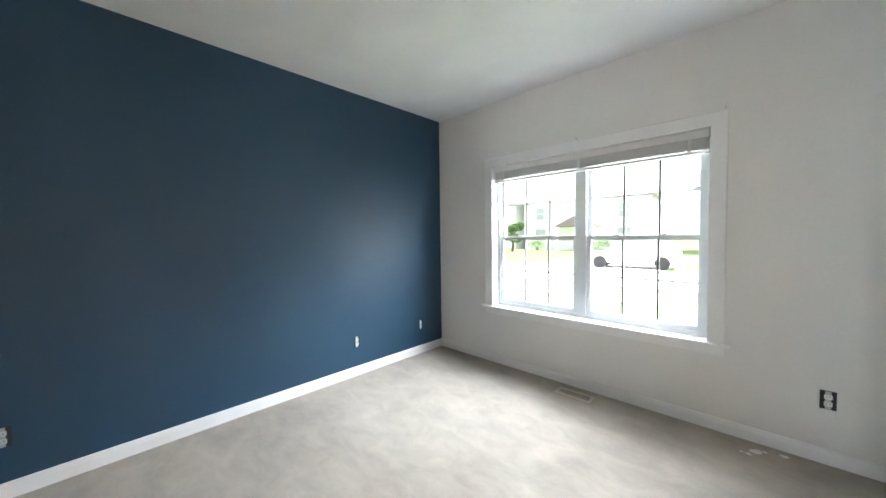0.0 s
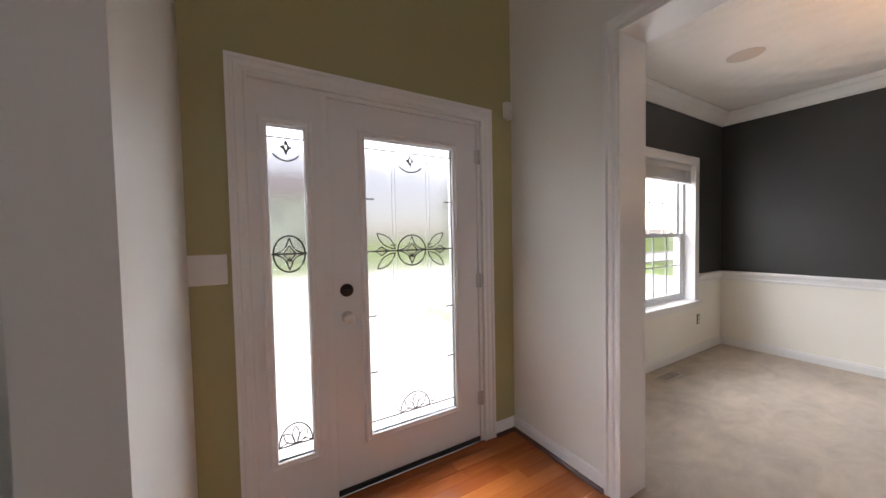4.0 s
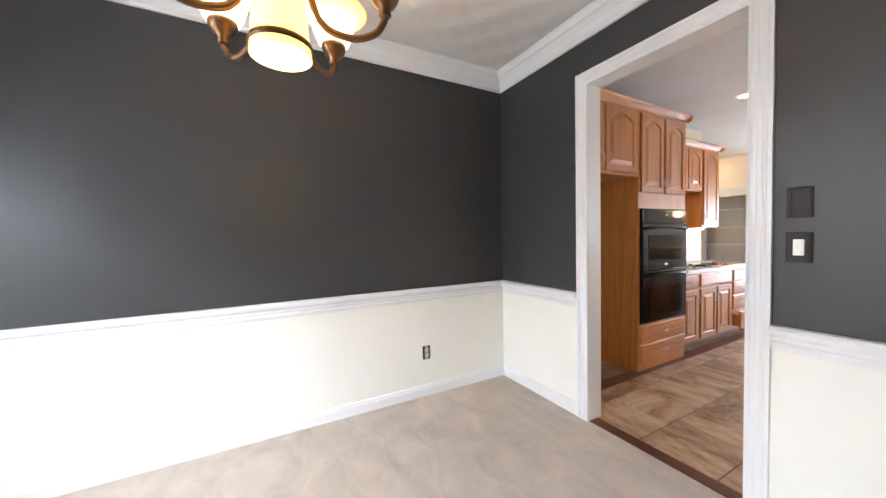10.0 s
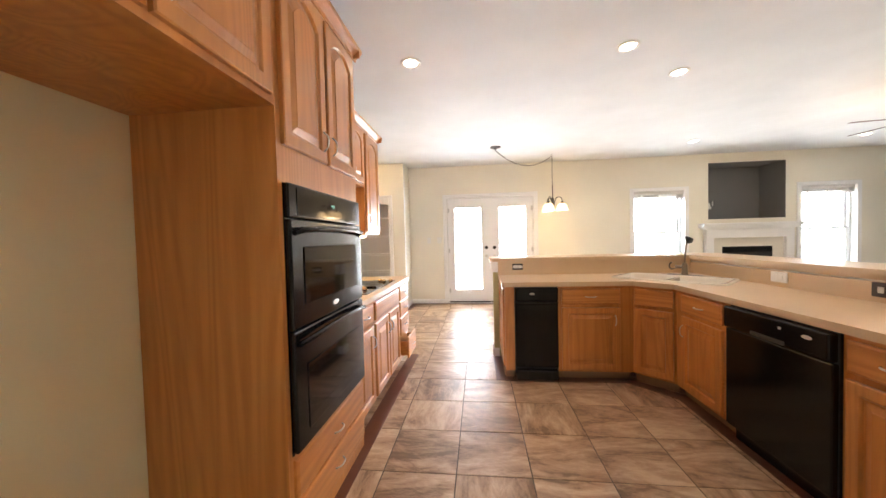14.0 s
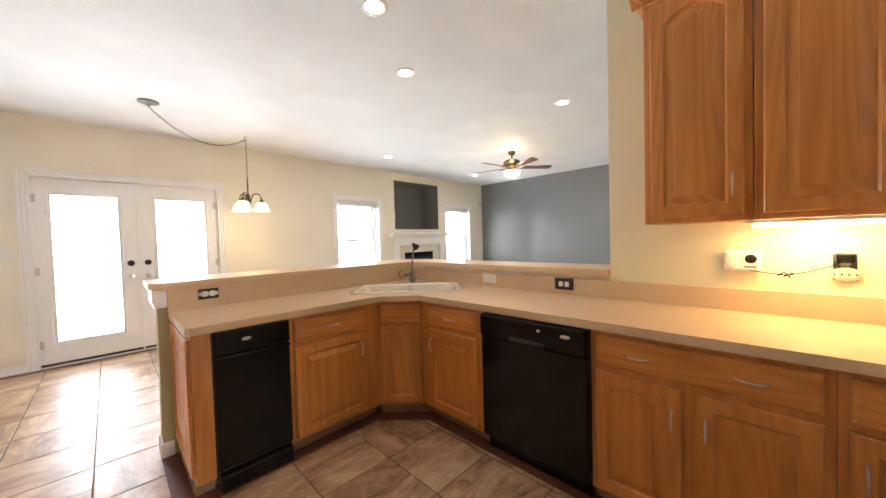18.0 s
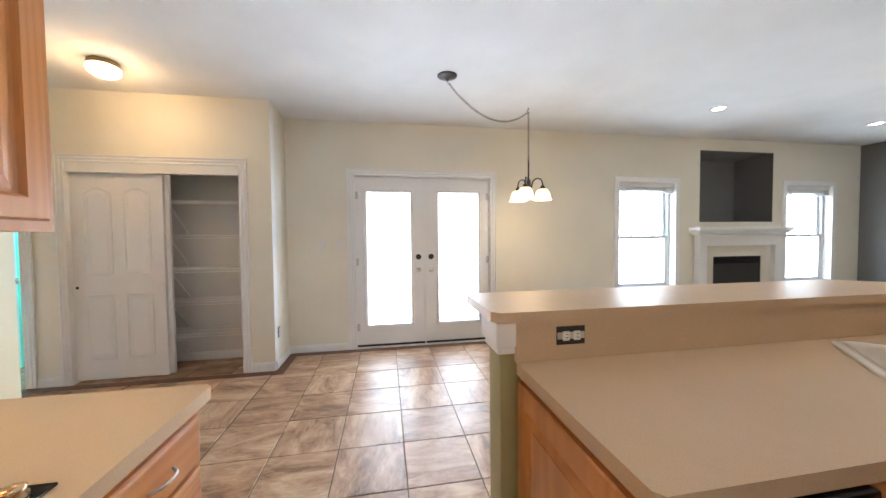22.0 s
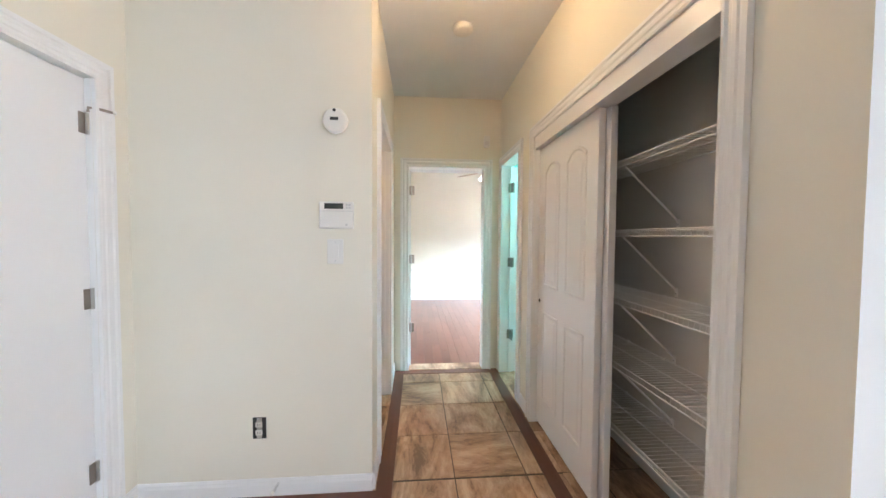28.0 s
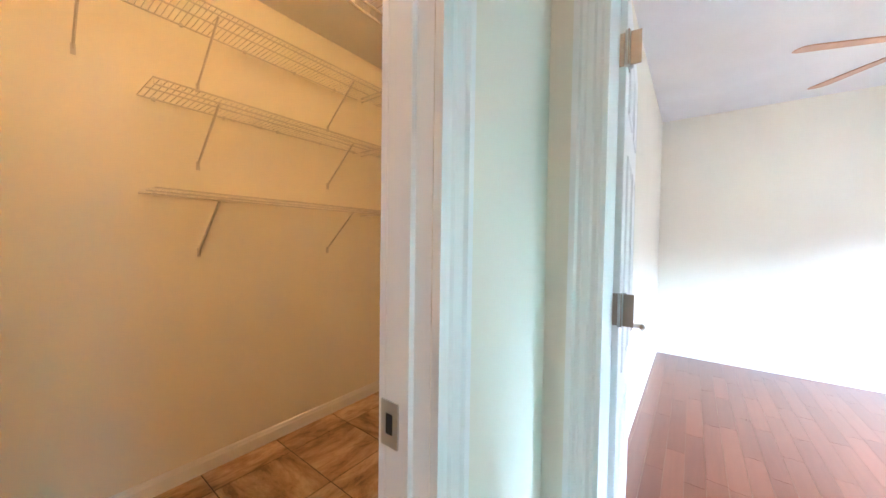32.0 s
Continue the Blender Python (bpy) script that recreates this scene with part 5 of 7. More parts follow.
def moulding_frame(x0, x1, z0, z1, parent, y=0.0):
    bm = bmesh.new()
    L = [[bm.verts.new((x, y - o, z)) for x, z in ((x0 - d, z0 - d), (x1 + d, z0 - d), (x1 + d, z1 + d), (x0 - d, z1 + d))] for d, o in ((0.038, 0.0), (0.036, 0.009), (0.026, 0.013), (0.014, 0.007), (0.004, 0.010), (0.0, 0.004), (0.0, -0.02))]
    for a, c in zip(L, L[1:]):
        for k in range(4):
            bm.faces.new((a[k], a[(k + 1) % 4], c[(k + 1) % 4], c[k]))
    part("glass_moulding", bm, M_DOOR, parent)


moulding_frame(GX0, GX1, GZ0, GZ1, fd, 0.012)
moulding_frame(SX0, SX1, 0.285, 1.88, fd, 0.006)


def leaded(x0, x1, z0, z1, wide):
    """Textured pane with lead cames: border lines, a band of ovals and diamonds, small motifs above and below."""
    p = part("leaded_pane", boxes((x0, x1, 0.03, 0.034, z0, z1)), M_PRIV, fd, "textured privacy glass")
    p.visible_shadow = False
    cx, w, h = (x0 + x1) / 2, x1 - x0, z1 - z0
    y = 0.027

    def line(*pts, r=0.0042):
        part("came", tube(bmesh.new(), [(x, y, z) for x, z in pts], r, 5), M_LEAD, p)

    def oval(ox, oz, rx, rz, a0=0, a1=360):
        n = 20
        line(*[(ox + rx * math.cos(radians(a0 + (a1 - a0) * k / n)), oz + rz * math.sin(radians(a0 + (a1 - a0) * k / n))) for k in range(n + 1)])

    def diamond(ox, oz, rx, rz):
        bm = bmesh.new()
        f = [bm.verts.new((ox + a, yy, oz + c)) for yy in (y - 0.003, y + 0.002) for a, c in ((rx, 0), (0, rz), (-rx, 0), (0, -rz))]
        bm.faces.new(f[:4][::-1])
        bm.faces.new(f[4:])
        for k in range(4):
            bm.faces.new((f[k], f[(k + 1) % 4], f[4 + (k + 1) % 4], f[4 + k]))
        g = part("bevel", bm, M_BEVEL, p, "bevelled clear glass diamond")
        g.visible_shadow = False
        line((ox + rx, oz), (ox, oz + rz), (ox - rx, oz), (ox, oz - rz), (ox + rx, oz))

    def lens(xa, za, xb, zb_, bow):
        """A leaf between two points."""
        d = Vector((xb - xa, zb_ - za))
        nrm = Vector((-d.y, d.x)).normalized() * bow
        for sgn in (1, -1):
            line(*[(xa + d.x * u + sgn * nrm.x * 4 * u * (1 - u), za + d.y * u + sgn * nrm.y * 4 * u * (1 - u)) for u in [i / 6 for i in range(7)]], r=0.0032)

    def star(oz, rx, rz, r=0.0034):
        """A bevelled four-pointed star with hollow sides."""
        diamond(cx, oz, rx * 0.4, rz * 0.5)
        for sx in (-1, 1):
            for sz in (-1, 1):
                line((cx, oz + sz * rz), (cx + sx * rx * 0.22, oz + sz * rz * 0.42), (cx + sx * rx * 0.5, oz + sz * rz * 0.16), (cx + sx * rx, oz), r=r)

    zb = z0 + h * 0.622
    k = 1.0 if wide else 0.8
    line((x0, z1 - 0.05), (x1, z1 - 0.05))
    line((x0, z0 + 0.055), (x1, z0 + 0.055))
    line((x0, zb), (x1, zb))
    # band: a ring round a star, leaves beside it
    oval(cx, zb, 0.088 * k, 0.088)
    star(zb, 0.088 * k, 0.078)
    diamond(cx, zb - 0.045, 0.016 * k, 0.03)
    # top: a small star over a shallow bow
    star(z1 - 0.092, 0.026, 0.036)
    oval(cx, z1 - 0.085, 0.085 * k, 0.072, 215, 325)
    # foot: an arch with three leaves
    oval(cx, z0 + 0.055, 0.095 * k, 0.105, 0, 180)
    lens(cx, z0 + 0.058, cx, z0 + 0.145, 0.016)
    for s in (-1, 1):
        lens(cx + s * 0.008, z0 + 0.06, cx + s * 0.066 * k, z0 + 0.118, 0.018)
        line((cx + s * 0.094 * k, z0 + 0.058), (cx + s * 0.03, z0 + 0.075), r=0.0032)
    if wide:
        for s in (-1, 1):
            diamond(cx + s * 0.185, zb, 0.038, 0.024)
            lens(cx + s * 0.21, zb + 0.098, cx + s * 0.105, zb + 0.012, 0.024)
            lens(cx + s * 0.21, zb - 0.098, cx + s * 0.105, zb - 0.012, 0.024)
            for f in (0.80, 0.40, 0.205):
                xx = x0 if s < 0 else x1
                line((xx, z0 + h * f), (xx - s * 0.048, z0 + h * f))
            for dz in (0.0, 0.02):
                line((cx + s * 0.095, z1 - 0.075 - dz), (cx + s * 0.125, z1 - 0.075 - dz), r=0.0034)
                line((cx + s * 0.10, z0 + 0.075 + dz), (cx + s * 0.135, z0 + 0.075 + dz), r=0.0034)
                line((cx + s * 0.10, zb + 0.012 + dz), (cx + s * 0.13, zb + 0.012 + dz), r=0.0032)
            for dx in (0.098, 0.118):
                for a, c in ((zb + 0.045, z1 - 0.10), (z0 + 0.105, zb - 0.045)):
                    part("came", boxes((cx + s * dx - 0.0012, cx + s * dx + 0.0012, y - 0.001, y + 0.002, a, c)), M_VINYL, p, "pale strip between bevelled glass")


leaded(GX0, GX1, GZ0, GZ1, True)
leaded(SX0, SX1, 0.285, 1.88, False)
deadbolt(fd, 1.449, 0.012, 1.078)
knob(fd, 1.449, 0.012, 0.938, M_NICKEL)
for z in (0.29, 1.06, 1.85):
    hinge(fd, 2.302, 0.001, z, 0, M_STEEL)

# french doors
M_BLINDT, _t, _b = node_mat("enclosed_blind_white")
_b.inputs["Base Color"].default_value = (0.85, 0.85, 0.85, 1)
_b.inputs["Roughness"].default_value = 0.5
for i, (x0, x1) in enumerate(((4.307, 5.135), (3.479, 4.295))):
    d = tagged(new("door_french"), "white french door with blinds enclosed in its glass", "door", "french doors", "structure")
    d.matrix_basis = pose(x1, YB - 0.05, 0, 0, 0, 180)
    w = x1 - x0
    gx0, gx1, g0, g1 = (0.135, 0.657, 0.272, 1.892) if i == 0 else (0.171, 0.681, 0.272, 1.892)
    part("slab", boxes((0, gx0, 0, 0.045, 0.035, 2.075), (gx1, w, 0, 0.045, 0.035, 2.075), (gx0, gx1, 0, 0.045, g1, 2.075), (gx0, gx1, 0, 0.045, 0.035, g0)), M_DOOR, d)
    moulding_frame(gx0, gx1, g0, g1, d)
    pane(gx0, gx1, g0, g1, 0.008, d)
    for k in range(64):
        z = g0 + 0.015 + k * (g1 - g0 - 0.02) / 64
        part("blind_slat", boxes((gx0 + 0.004, gx1 - 0.004, 0.016, 0.022, z, z + 0.0012)), M_BLINDT, d)
    part("blind_rail", boxes((gx0 + 0.004, gx1 - 0.004, 0.014, 0.026, g0 + 0.035, g0 + 0.045)), M_BLINDT, d)
    if i == 0:
        part("blind_rail", boxes((gx0 + 0.004, gx1 - 0.004, 0.014, 0.026, 1.06, 1.068)), M_BLINDT, d)
    part("weather_sweep", boxes((0, w, -0.002, 0.04, 0.008, 0.035)), M_SWEEP, d, "black rubber sweep")
    hx = w - 0.075 if i == 0 else 0.07
    deadbolt(d, hx, 0.0, 1.098)
    knob(d, hx, 0.0, 0.935, M_NICKEL, 0.025)
    for z in (0.25, 1.05, 1.85):
        hinge(d, 0.0 if i == 0 else w, -0.001, z, 0, M_STEEL)
setting("trim_french_frame", boxes((4.293, 4.309, YB - 0.055, YB - 0.035, 0.008, 2.075), (FD[0], FD[1], YB - 0.12, YB - 0.03, 2.076, 2.078), (FD[0], FD[0] + 0.009, YB - 0.12, YB - 0.03, 0.0, 2.076), (FD[1] - 0.009, FD[1], YB - 0.12, YB - 0.03, 0, 2.076)), M_TRIM, "white french door frame and astragal", "trim")
setting("trim_french_threshold", boxes((FD[0] + 0.009, FD[1] - 0.009, YB - 0.19, YB - 0.02, -0.01, 0.008)), M_TRIM, "pale door threshold", "trim")

# side door to the garage, laundry, bedroom, bathroom, closet
gd = panel_door("door_side", pose(6.155, YG + 0.022, 0), 0.735, 2.006, "plain white flush side door, closed", ())
lever(gd, 0.065, 0.0, 0.945, 1)
for z in (0.293, 1.063, 1.816):
    hinge(gd, 0.735, -0.001, z)
st = part("hinge_stop", tube(bmesh.new(), [(0.735, -0.012, 1.866), (0.735, -0.012, 1.885), (0.755, -0.03, 1.888), (0.80, -0.055, 1.888)], 0.006, 8), M_HINGE, gd, "steel hinge pin door stop", True)
part("bumper", lathe(bmesh.new(), [(0.009, 0.0), (0.009, 0.012), (0.003, 0.014)], 10), M_PLASTIC, st, "white rubber bumper", at=pose(0.80, -0.055, 1.888, 90, 0, 40))
ld = panel_door("door_laundry", pose(7.362, -6.07, 0, 0, 0, 77), 0.765, 2.03, "white panel door opened into the laundry", six(0.765, 2.03))
lever(ld, 0.70, 0.0, 0.965, -1)
for z in (0.30, 1.05, 1.81):
    hinge(ld, 0.0, -0.002, z, -90)
bd = panel_door("door_bedroom", pose(XR + 0.115, -6.332, 0, 0, 0, 5.0), 0.735, 2.02, "white panel door opened into the bedroom", six(0.735, 2.02))
lever(bd, 0.67, 0.0, 0.93, -1)
for z in (0.405, 1.115, 1.817):
    hinge(bd, 0.0, -0.002, z, -90)
    hinge(bd, 0.012, -0.003, z, 0)
td = panel_door("door_bathroom", pose(8.523, YC - 0.07, 0, 0, 0, -84), 0.515, 2.03, "white panel door opened into the mint bathroom", six(0.515, 2.03, 0.105))
knob(td, 0.455, 0.0, 0.93, M_NICKEL)
for z in (0.39, 1.10, 1.824):
    hinge(td, 0.012, -0.003, z, 0)
    hinge(td, 0.0, -0.06, z, 90)
for i, (x0, dy, lab) in enumerate(((6.885, 0.0, "white sliding closet door with arched panels"), (6.855, -0.042, "white sliding closet door pushed behind the other"))):
    sd = panel_door("door_closet", pose(x0 + 0.765, YC - 0.035 + dy, 0.012, 0, 0, 180), 0.765, 1.955, lab, four_arch(0.765, 1.955), both=False)
    if i == 0:
        part("finger_pull", lathe(bmesh.new(), [(0.013, 0.0), (0.013, 0.003), (0.009, 0.003), (0.008, 0.001)], 14), M_BRONZE, sd, "small dark finger pull", True, at=pose(0.037, 0.0, 0.885, 90))
for n, m in (("strike_plate", pose(8.129, -6.078, 0.98, 0, 0, -90)),):
    s = thing(n, m, "steel strike plate on the laundry door jamb", "hardware")
    part("plate", boxes((-0.02, 0.02, -0.003, 0.0, -0.04, 0.04)), M_STEEL, s)
    part("hole", boxes((-0.008, 0.008, -0.0035, -0.003, -0.018, 0.018)), M_SHADOW, s)
setting("trim_jamb_stop", boxes((7.355, 7.367, -6.13, -6.115, 0, 2.045), (8.118, 8.13, -6.13, -6.117, 0, 2.045)), M_TRIM, "white door stop", "trim")

# ---------------------------------------------------------------- plates, outlets, vents, detectors


def bare_outlet(m, label="wall outlet with its cover plate missing"):
    o = thing("wall_outlet", m, label, "outlet", "wall outlets")
    part("opening", boxes((-0.033, 0.033, -0.002, 0.0, -0.055, 0.055)), M_SHADOW, o, "dark open electrical box")
    part("yoke", boxes((-0.012, 0.012, -0.005, -0.002, -0.052, 0.052)), M_STEEL, o)
    for z in (-0.021, 0.021):
        r = part("receptacle", rbox(-0.017, 0.017, -0.011, -0.004, z - 0.014, z + 0.014, 0.004), M_PLASTIC, o)
        for x in (-0.006, 0.006):
            part("slot", boxes((x - 0.0012, x + 0.0012, -0.0114, -0.011, z - 0.003, z + 0.006)), M_SHADOW, r)
    return o


def plate(m, w, h, material, label, rockers=1, category="switch", name="light_switch"):
    o = thing(name, m, label, category)
    part("plate", rbox(-w / 2, w / 2, -0.007, -0.0005, -h / 2, h / 2, 0.003), material, o)
    for k in range(rockers):
        x = (k - (rockers - 1) / 2) * 0.046
        rk = part("rocker", rbox(x - 0.0165, x + 0.0165, -0.011, -0.006, -0.033, 0.033, 0.002), M_PLASTIC, o)
        for z in (-0.048, 0.048):
            part("screw", lathe(bmesh.new(), [(0.003, 0.0), (0.002, 0.001)], 8), M_STEEL, o, at=pose(x, -0.007, z, 90))
    return o


bare_outlet(pose(XB, 2.65, 0.275, 0, 0, 90))
bare_outlet(pose(XB, 1.80, 0.275, 0, 0, 90))
bare_outlet(pose(XB, -0.33, 0.275, 0, 0, 90))
bare_outlet(pose(0.395, YF, 0.322))
bare_outlet(pose(XD, -0.494, 0.352, 0, 0, -90))
bare_outlet(pose(5.33, YD, 0.372))
bare_outlet(pose(XN, -5.594, 0.356, 0, 0, -90))
bare_outlet(pose(XC, -7.351, 0.361, 0, 0, -90))
bare_outlet(pose(4.127, -4.76, 0.971, 0, 90, 180), "horizontal outlet without its plate in the bar backsplash")
plate(pose(XF, 1.685, 1.222, 0, 0, -90), 0.075, 0.12, M_PLASTIC, "white light switch on the partition")
plate(pose(0.852, YE, 1.222), 0.165, 0.13, M_PLASTIC, "wide white switch plate beside the front door", 0)
o_dimmer = o = plate(pose(3.97, YK, 1.22, 0, 0, 180), 0.078, 0.125, M_BROWNPL, "dark brown plate with a white dimmer switch", 0)
part("dimmer", rbox(-0.0165, 0.0165, -0.011, -0.006, -0.033, 0.033, 0.002), M_PLASTIC, o)
part("slider", rbox(-0.006, 0.0, -0.016, -0.010, -0.008, 0.016, 0.002), M_PLASTIC, o)
part("paddle_gap", boxes((0.004, 0.012, -0.0114, -0.0105, -0.026, 0.026)), M_BLIND, o)
blank = plate(pose(3.97, YK, 1.403, 0, 0, 180), 0.078, 0.125, M_BROWNPL, "dark brown blank plate", 0, "plate", "blank_plate")
plate(pose(XN, -5.98, 1.264, 0, 0, -90), 0.081, 0.127, M_PLASTIC, "white rocker switch under the keypad")
plate(pose(XD, -4.39, 1.16, 0, 0, -90), 0.075, 0.12, M_NICKEL, "nickel switch plate on the cooking wall", 1)
plate(pose(XD, -4.68, 1.25, 0, 0, -90), 0.075, 0.12, M_NICKEL, "nickel switch plate on the cooking wall", 1)
plate(pose(5.515, YB, 1.265, 0, 0, 180), 0.075, 0.12, M_PLASTIC, "cream switch plate beside the french doors", 0)
plate(pose(5.31, YB, 1.265, 0, 0, 180), 0.09, 0.12, M_PLASTIC, "cream double switch beside the french doors", 2)
o = plate(pose(2.412, -3.147, 0.955, 90, 0, 90) @ pose(0, 0, 0, -90), 0.13, 0.078, M_BROWNPL, "dark brown outlet plate in the backsplash", 0, "outlet", "wall_outlet")
for x in (-0.021, 0.021):
    part("receptacle", rbox(x - 0.014, x + 0.014, -0.010, -0.006, -0.017, 0.017, 0.004), M_PLASTIC, o)
o = plate(pose(2.412, -3.77, 0.955, 0, 0, 90), 0.13, 0.075, M_PLASTIC, "white horizontal switch plate in the backsplash", 0)
part("rocker", rbox(-0.033, 0.033, -0.010, -0.006, -0.0165, 0.0165, 0.002), M_PLASTIC, o)
bare_outlet(pose(XD, -3.72, 1.1, 0, 0, -90), "outlet without its plate beside the cooktop")
bare_outlet(pose(XD, -4.05, 1.16, 0, 0, -90), "double outlet without its plate beside the cooktop")
bare_outlet(pose(2.055, YB, 0.38, 0, 0, 180))
bare_outlet(pose(-0.08, YB - 0.55, 1.85, 0, 0, 180), "outlet in the television niche")


def plate_rim(o, w, h):
    """A raised rim inside a plate's edge, and its lever."""
    part("rim", frame_bm(-w / 2 + 0.008, w / 2 - 0.008, -h / 2 + 0.008, h / 2 - 0.008, -0.0095, -0.006, 0.006), M_BROWNPL, o)


def floor_vent(m, material, label):
    v = thing("floor_vent", m, label, "vent", "floor registers")
    part("frame", frame_bm(-0.15, 0.15, -0.06, 0.06, -0.005, 0.0, 0.016), material, v, at=pose(0, 0, 0.0, -90))
    part("backing", boxes((-0.135, 0.135, -0.045, 0.045, 0.0005, 0.001)), M_SHADOW, v)
    for k in range(16):
        x = -0.127 + k * 0.017
        part("louvre", boxes((x - 0.003, x + 0.003, -0.044, 0.044, 0.001, 0.0045)), material, v)
    return v


plate_rim(o_dimmer, 0.078, 0.125)
plate_rim(blank, 0.078, 0.125)
M_VENT = paint("vent_beige", (0.58, 0.52, 0.44), 0.45, 0.06, 60, 0.05)
floor_vent(pose(-1.034, 2.844, -0.059), M_VENT, "beige steel floor register by the front window")
floor_vent(pose(4.36, 2.265, 0.001, 0, 0, 0), M_VENT, "beige steel floor register by the dining window")
floor_vent(pose(0.975, 2.22, 0.006, 0, 0, 90), M_PLASTIC, "white floor register by the entry wall")
floor_vent(pose(3.13, -7.55, 0.006, 0, 0, 0), M_VENT, "beige floor register by the french doors")
floor_vent(pose(8.42, -5.88, 0.006, 0, 0, 0), M_VENT, "beige floor register in the laundry")


def disc(name, m, r, t, material, label, category, n=28):
    o = thing(name, m, label, category)
    part("housing", lathe(bmesh.new(), [(r, 0.0), (r, t * 0.5), (r * 0.93, t * 0.85), (r * 0.8, t), (0.002, t * 1.02)], n), material, o, smooth=True)
    return o


M_MESH = paint("speaker_grille", (0.52, 0.45, 0.40), 0.7, 0.05, 420, 0.5)
for x, y in ((4.39, 1.745), (4.445, -0.607)):
    s = disc("ceiling_speaker", pose(x, y, H, 180), 0.115, 0.006, M_MESH, "round beige speaker grille in the dining ceiling", "speaker")
    part("rim", lathe(bmesh.new(), [(0.13, 0.0), (0.128, 0.005), (0.116, 0.005), (0.115, 0.0)], 28, cap=False), M_CEIL, s)
s = disc("smoke_detector", pose(4.385, -3.077, H, 180), 0.065, 0.04, M_PLASTIC, "white smoke detector on the kitchen ceiling", "detector")
s = disc("smoke_detector", pose(7.53, -6.69, H, 180), 0.065, 0.035, M_PLASTIC, "white smoke detector on the passage ceiling", "detector")
s = disc("gas_detector", pose(XN, -5.984, 1.922, 90, 0, -90), 0.062, 0.032, M_PLASTIC, "round white alarm with a small display", "detector")
part("display", boxes((-0.02, 0.02, -0.004, 0.012, 0.0325, 0.034)), M_SHADOW, s)
part("sounder", lathe(bmesh.new(), [(0.008, 0.03), (0.008, 0.034)], 10, 0, 0.045), M_SHADOW, s)
k = thing("alarm_keypad", pose(XN, -5.99, 1.448, 0, 0, -90) @ Matrix.Scale(1.03, 4), "white alarm keypad with a grey display", "keypad")
part("case", rbox(-0.082, 0.082, -0.03, 0.0, -0.066, 0.066, 0.006, 3), M_PLASTIC, k)
part("display", rbox(-0.055, 0.035, -0.033, -0.029, 0.030, 0.057, 0.002), paint("lcd_grey", (0.05, 0.055, 0.05), 0.25), k)
for z in (0.05, 0.036):
    for x in (0.052, 0.066):
        part("button", rbox(x - 0.005, x + 0.005, -0.033, -0.029, z - 0.004, z + 0.004, 0.0015), M_STEEL, k)
part("flap_line", boxes((-0.08, 0.08, -0.0312, -0.03, 0.018, 0.0205)), M_STEEL, k)
part("mark", boxes((0.045, 0.055, -0.0308, -0.0298, -0.052, -0.042)), M_STEEL, k, "small grey mark")
for m, lab in ((pose(2.523, YE, 2.173, 0, 0, 20), "white alarm sensor in the entry corner"), (pose(XR, -7.08, 2.29, 0, 0, -90), "small white sensor above the bedroom door"), (pose(-2.5, YB, 2.22, 0, 0, 180), "white alarm sensor in the living room corner")):
    s = thing("alarm_sensor", m, lab, "sensor")
    part("case", rbox(-0.03, 0.03, -0.045, -0.001, -0.055, 0.055, 0.01, 3), M_PLASTIC, s)
    part("lens", rbox(-0.022, 0.022, -0.049, -0.04, -0.045, 0.0, 0.006), M_BLIND, s)
s = thing("plug_in_alarm", pose(XK, -2.25, 1.135, 0, 0, 90), "white plug-in device on the wall under the cabinets", "device")
part("case", rbox(-0.065, 0.065, -0.05, 0.0, -0.045, 0.05, 0.012, 3), M_PLASTIC, s)
part("lens", lathe(bmesh.new(), [(0.022, 0), (0.02, 0.004), (0.01, 0.006), (0.002, 0.006)], 16), M_BRONZE, s, "dark round lens", True, at=pose(0.03, -0.05, 0.012, 90))
part("label_bar", boxes((0.005, 0.05, -0.0506, -0.05, -0.03, -0.024)), M_SHADOW, s)
part("light_bowl", lathe(bmesh.new(), [(0.03, 0.0), (0.028, 0.006), (0.016, 0.002), (0.002, 0.001)], 18), M_CREAMLOW, s, "hollow translucent light bowl", True, at=pose(-0.034, -0.05, 0.004, 90) @ Matrix.Diagonal((0.8, 1.25, 1, 1)))
o = bare_outlet(pose(XK, -1.93, 1.115, 0, 0, 90), "outlet without its plate and with a black plug in it")
part("plug", rbox(-0.03, 0.025, -0.05, -0.01, 0.02, 0.06, 0.006), M_BLACK, o, "black plug")
part("tap", lathe(bmesh.new(), [(0.042, 0.0), (0.042, 0.01), (0.037, 0.013), (0.002, 0.013)], 22), M_VENT, o, "half-round white outlet tap", True, at=pose(0, -0.012, -0.03, 90) @ Matrix.Diagonal((1, 0.7, 1, 1)))
for k in range(4):
    part("tap_slot", boxes((-0.034 + k * 0.02, -0.029 + k * 0.02, -0.0295, -0.028, -0.034, -0.026)), M_SHADOW, o)
c = thing("device_cord", pose(XK + 0.01, -2.1, 1.06, 0, 0, 0), "thin black cord between the device and the outlet", "cord")
part("cord", tube(bmesh.new(), [(0.035, -0.14, 0.045), (0.03, -0.12, 0.03), (0.012, -0.06, 0.02), (0.012, 0.0, 0.012), (0.012, 0.06, 0.03), (0.02, 0.13, 0.06), (0.045, 0.165, 0.085)], 0.0025, 5), M_BLACK, c, smooth=True)
part("cord_knot", tube(bmesh.new(), [(0.012, -0.03, 0.01), (0.016, -0.01, 0.026), (0.014, 0.012, 0.002), (0.02, -0.012, 0.006), (0.014, 0.02, 0.024)], 0.004, 5), M_BLACK, c)

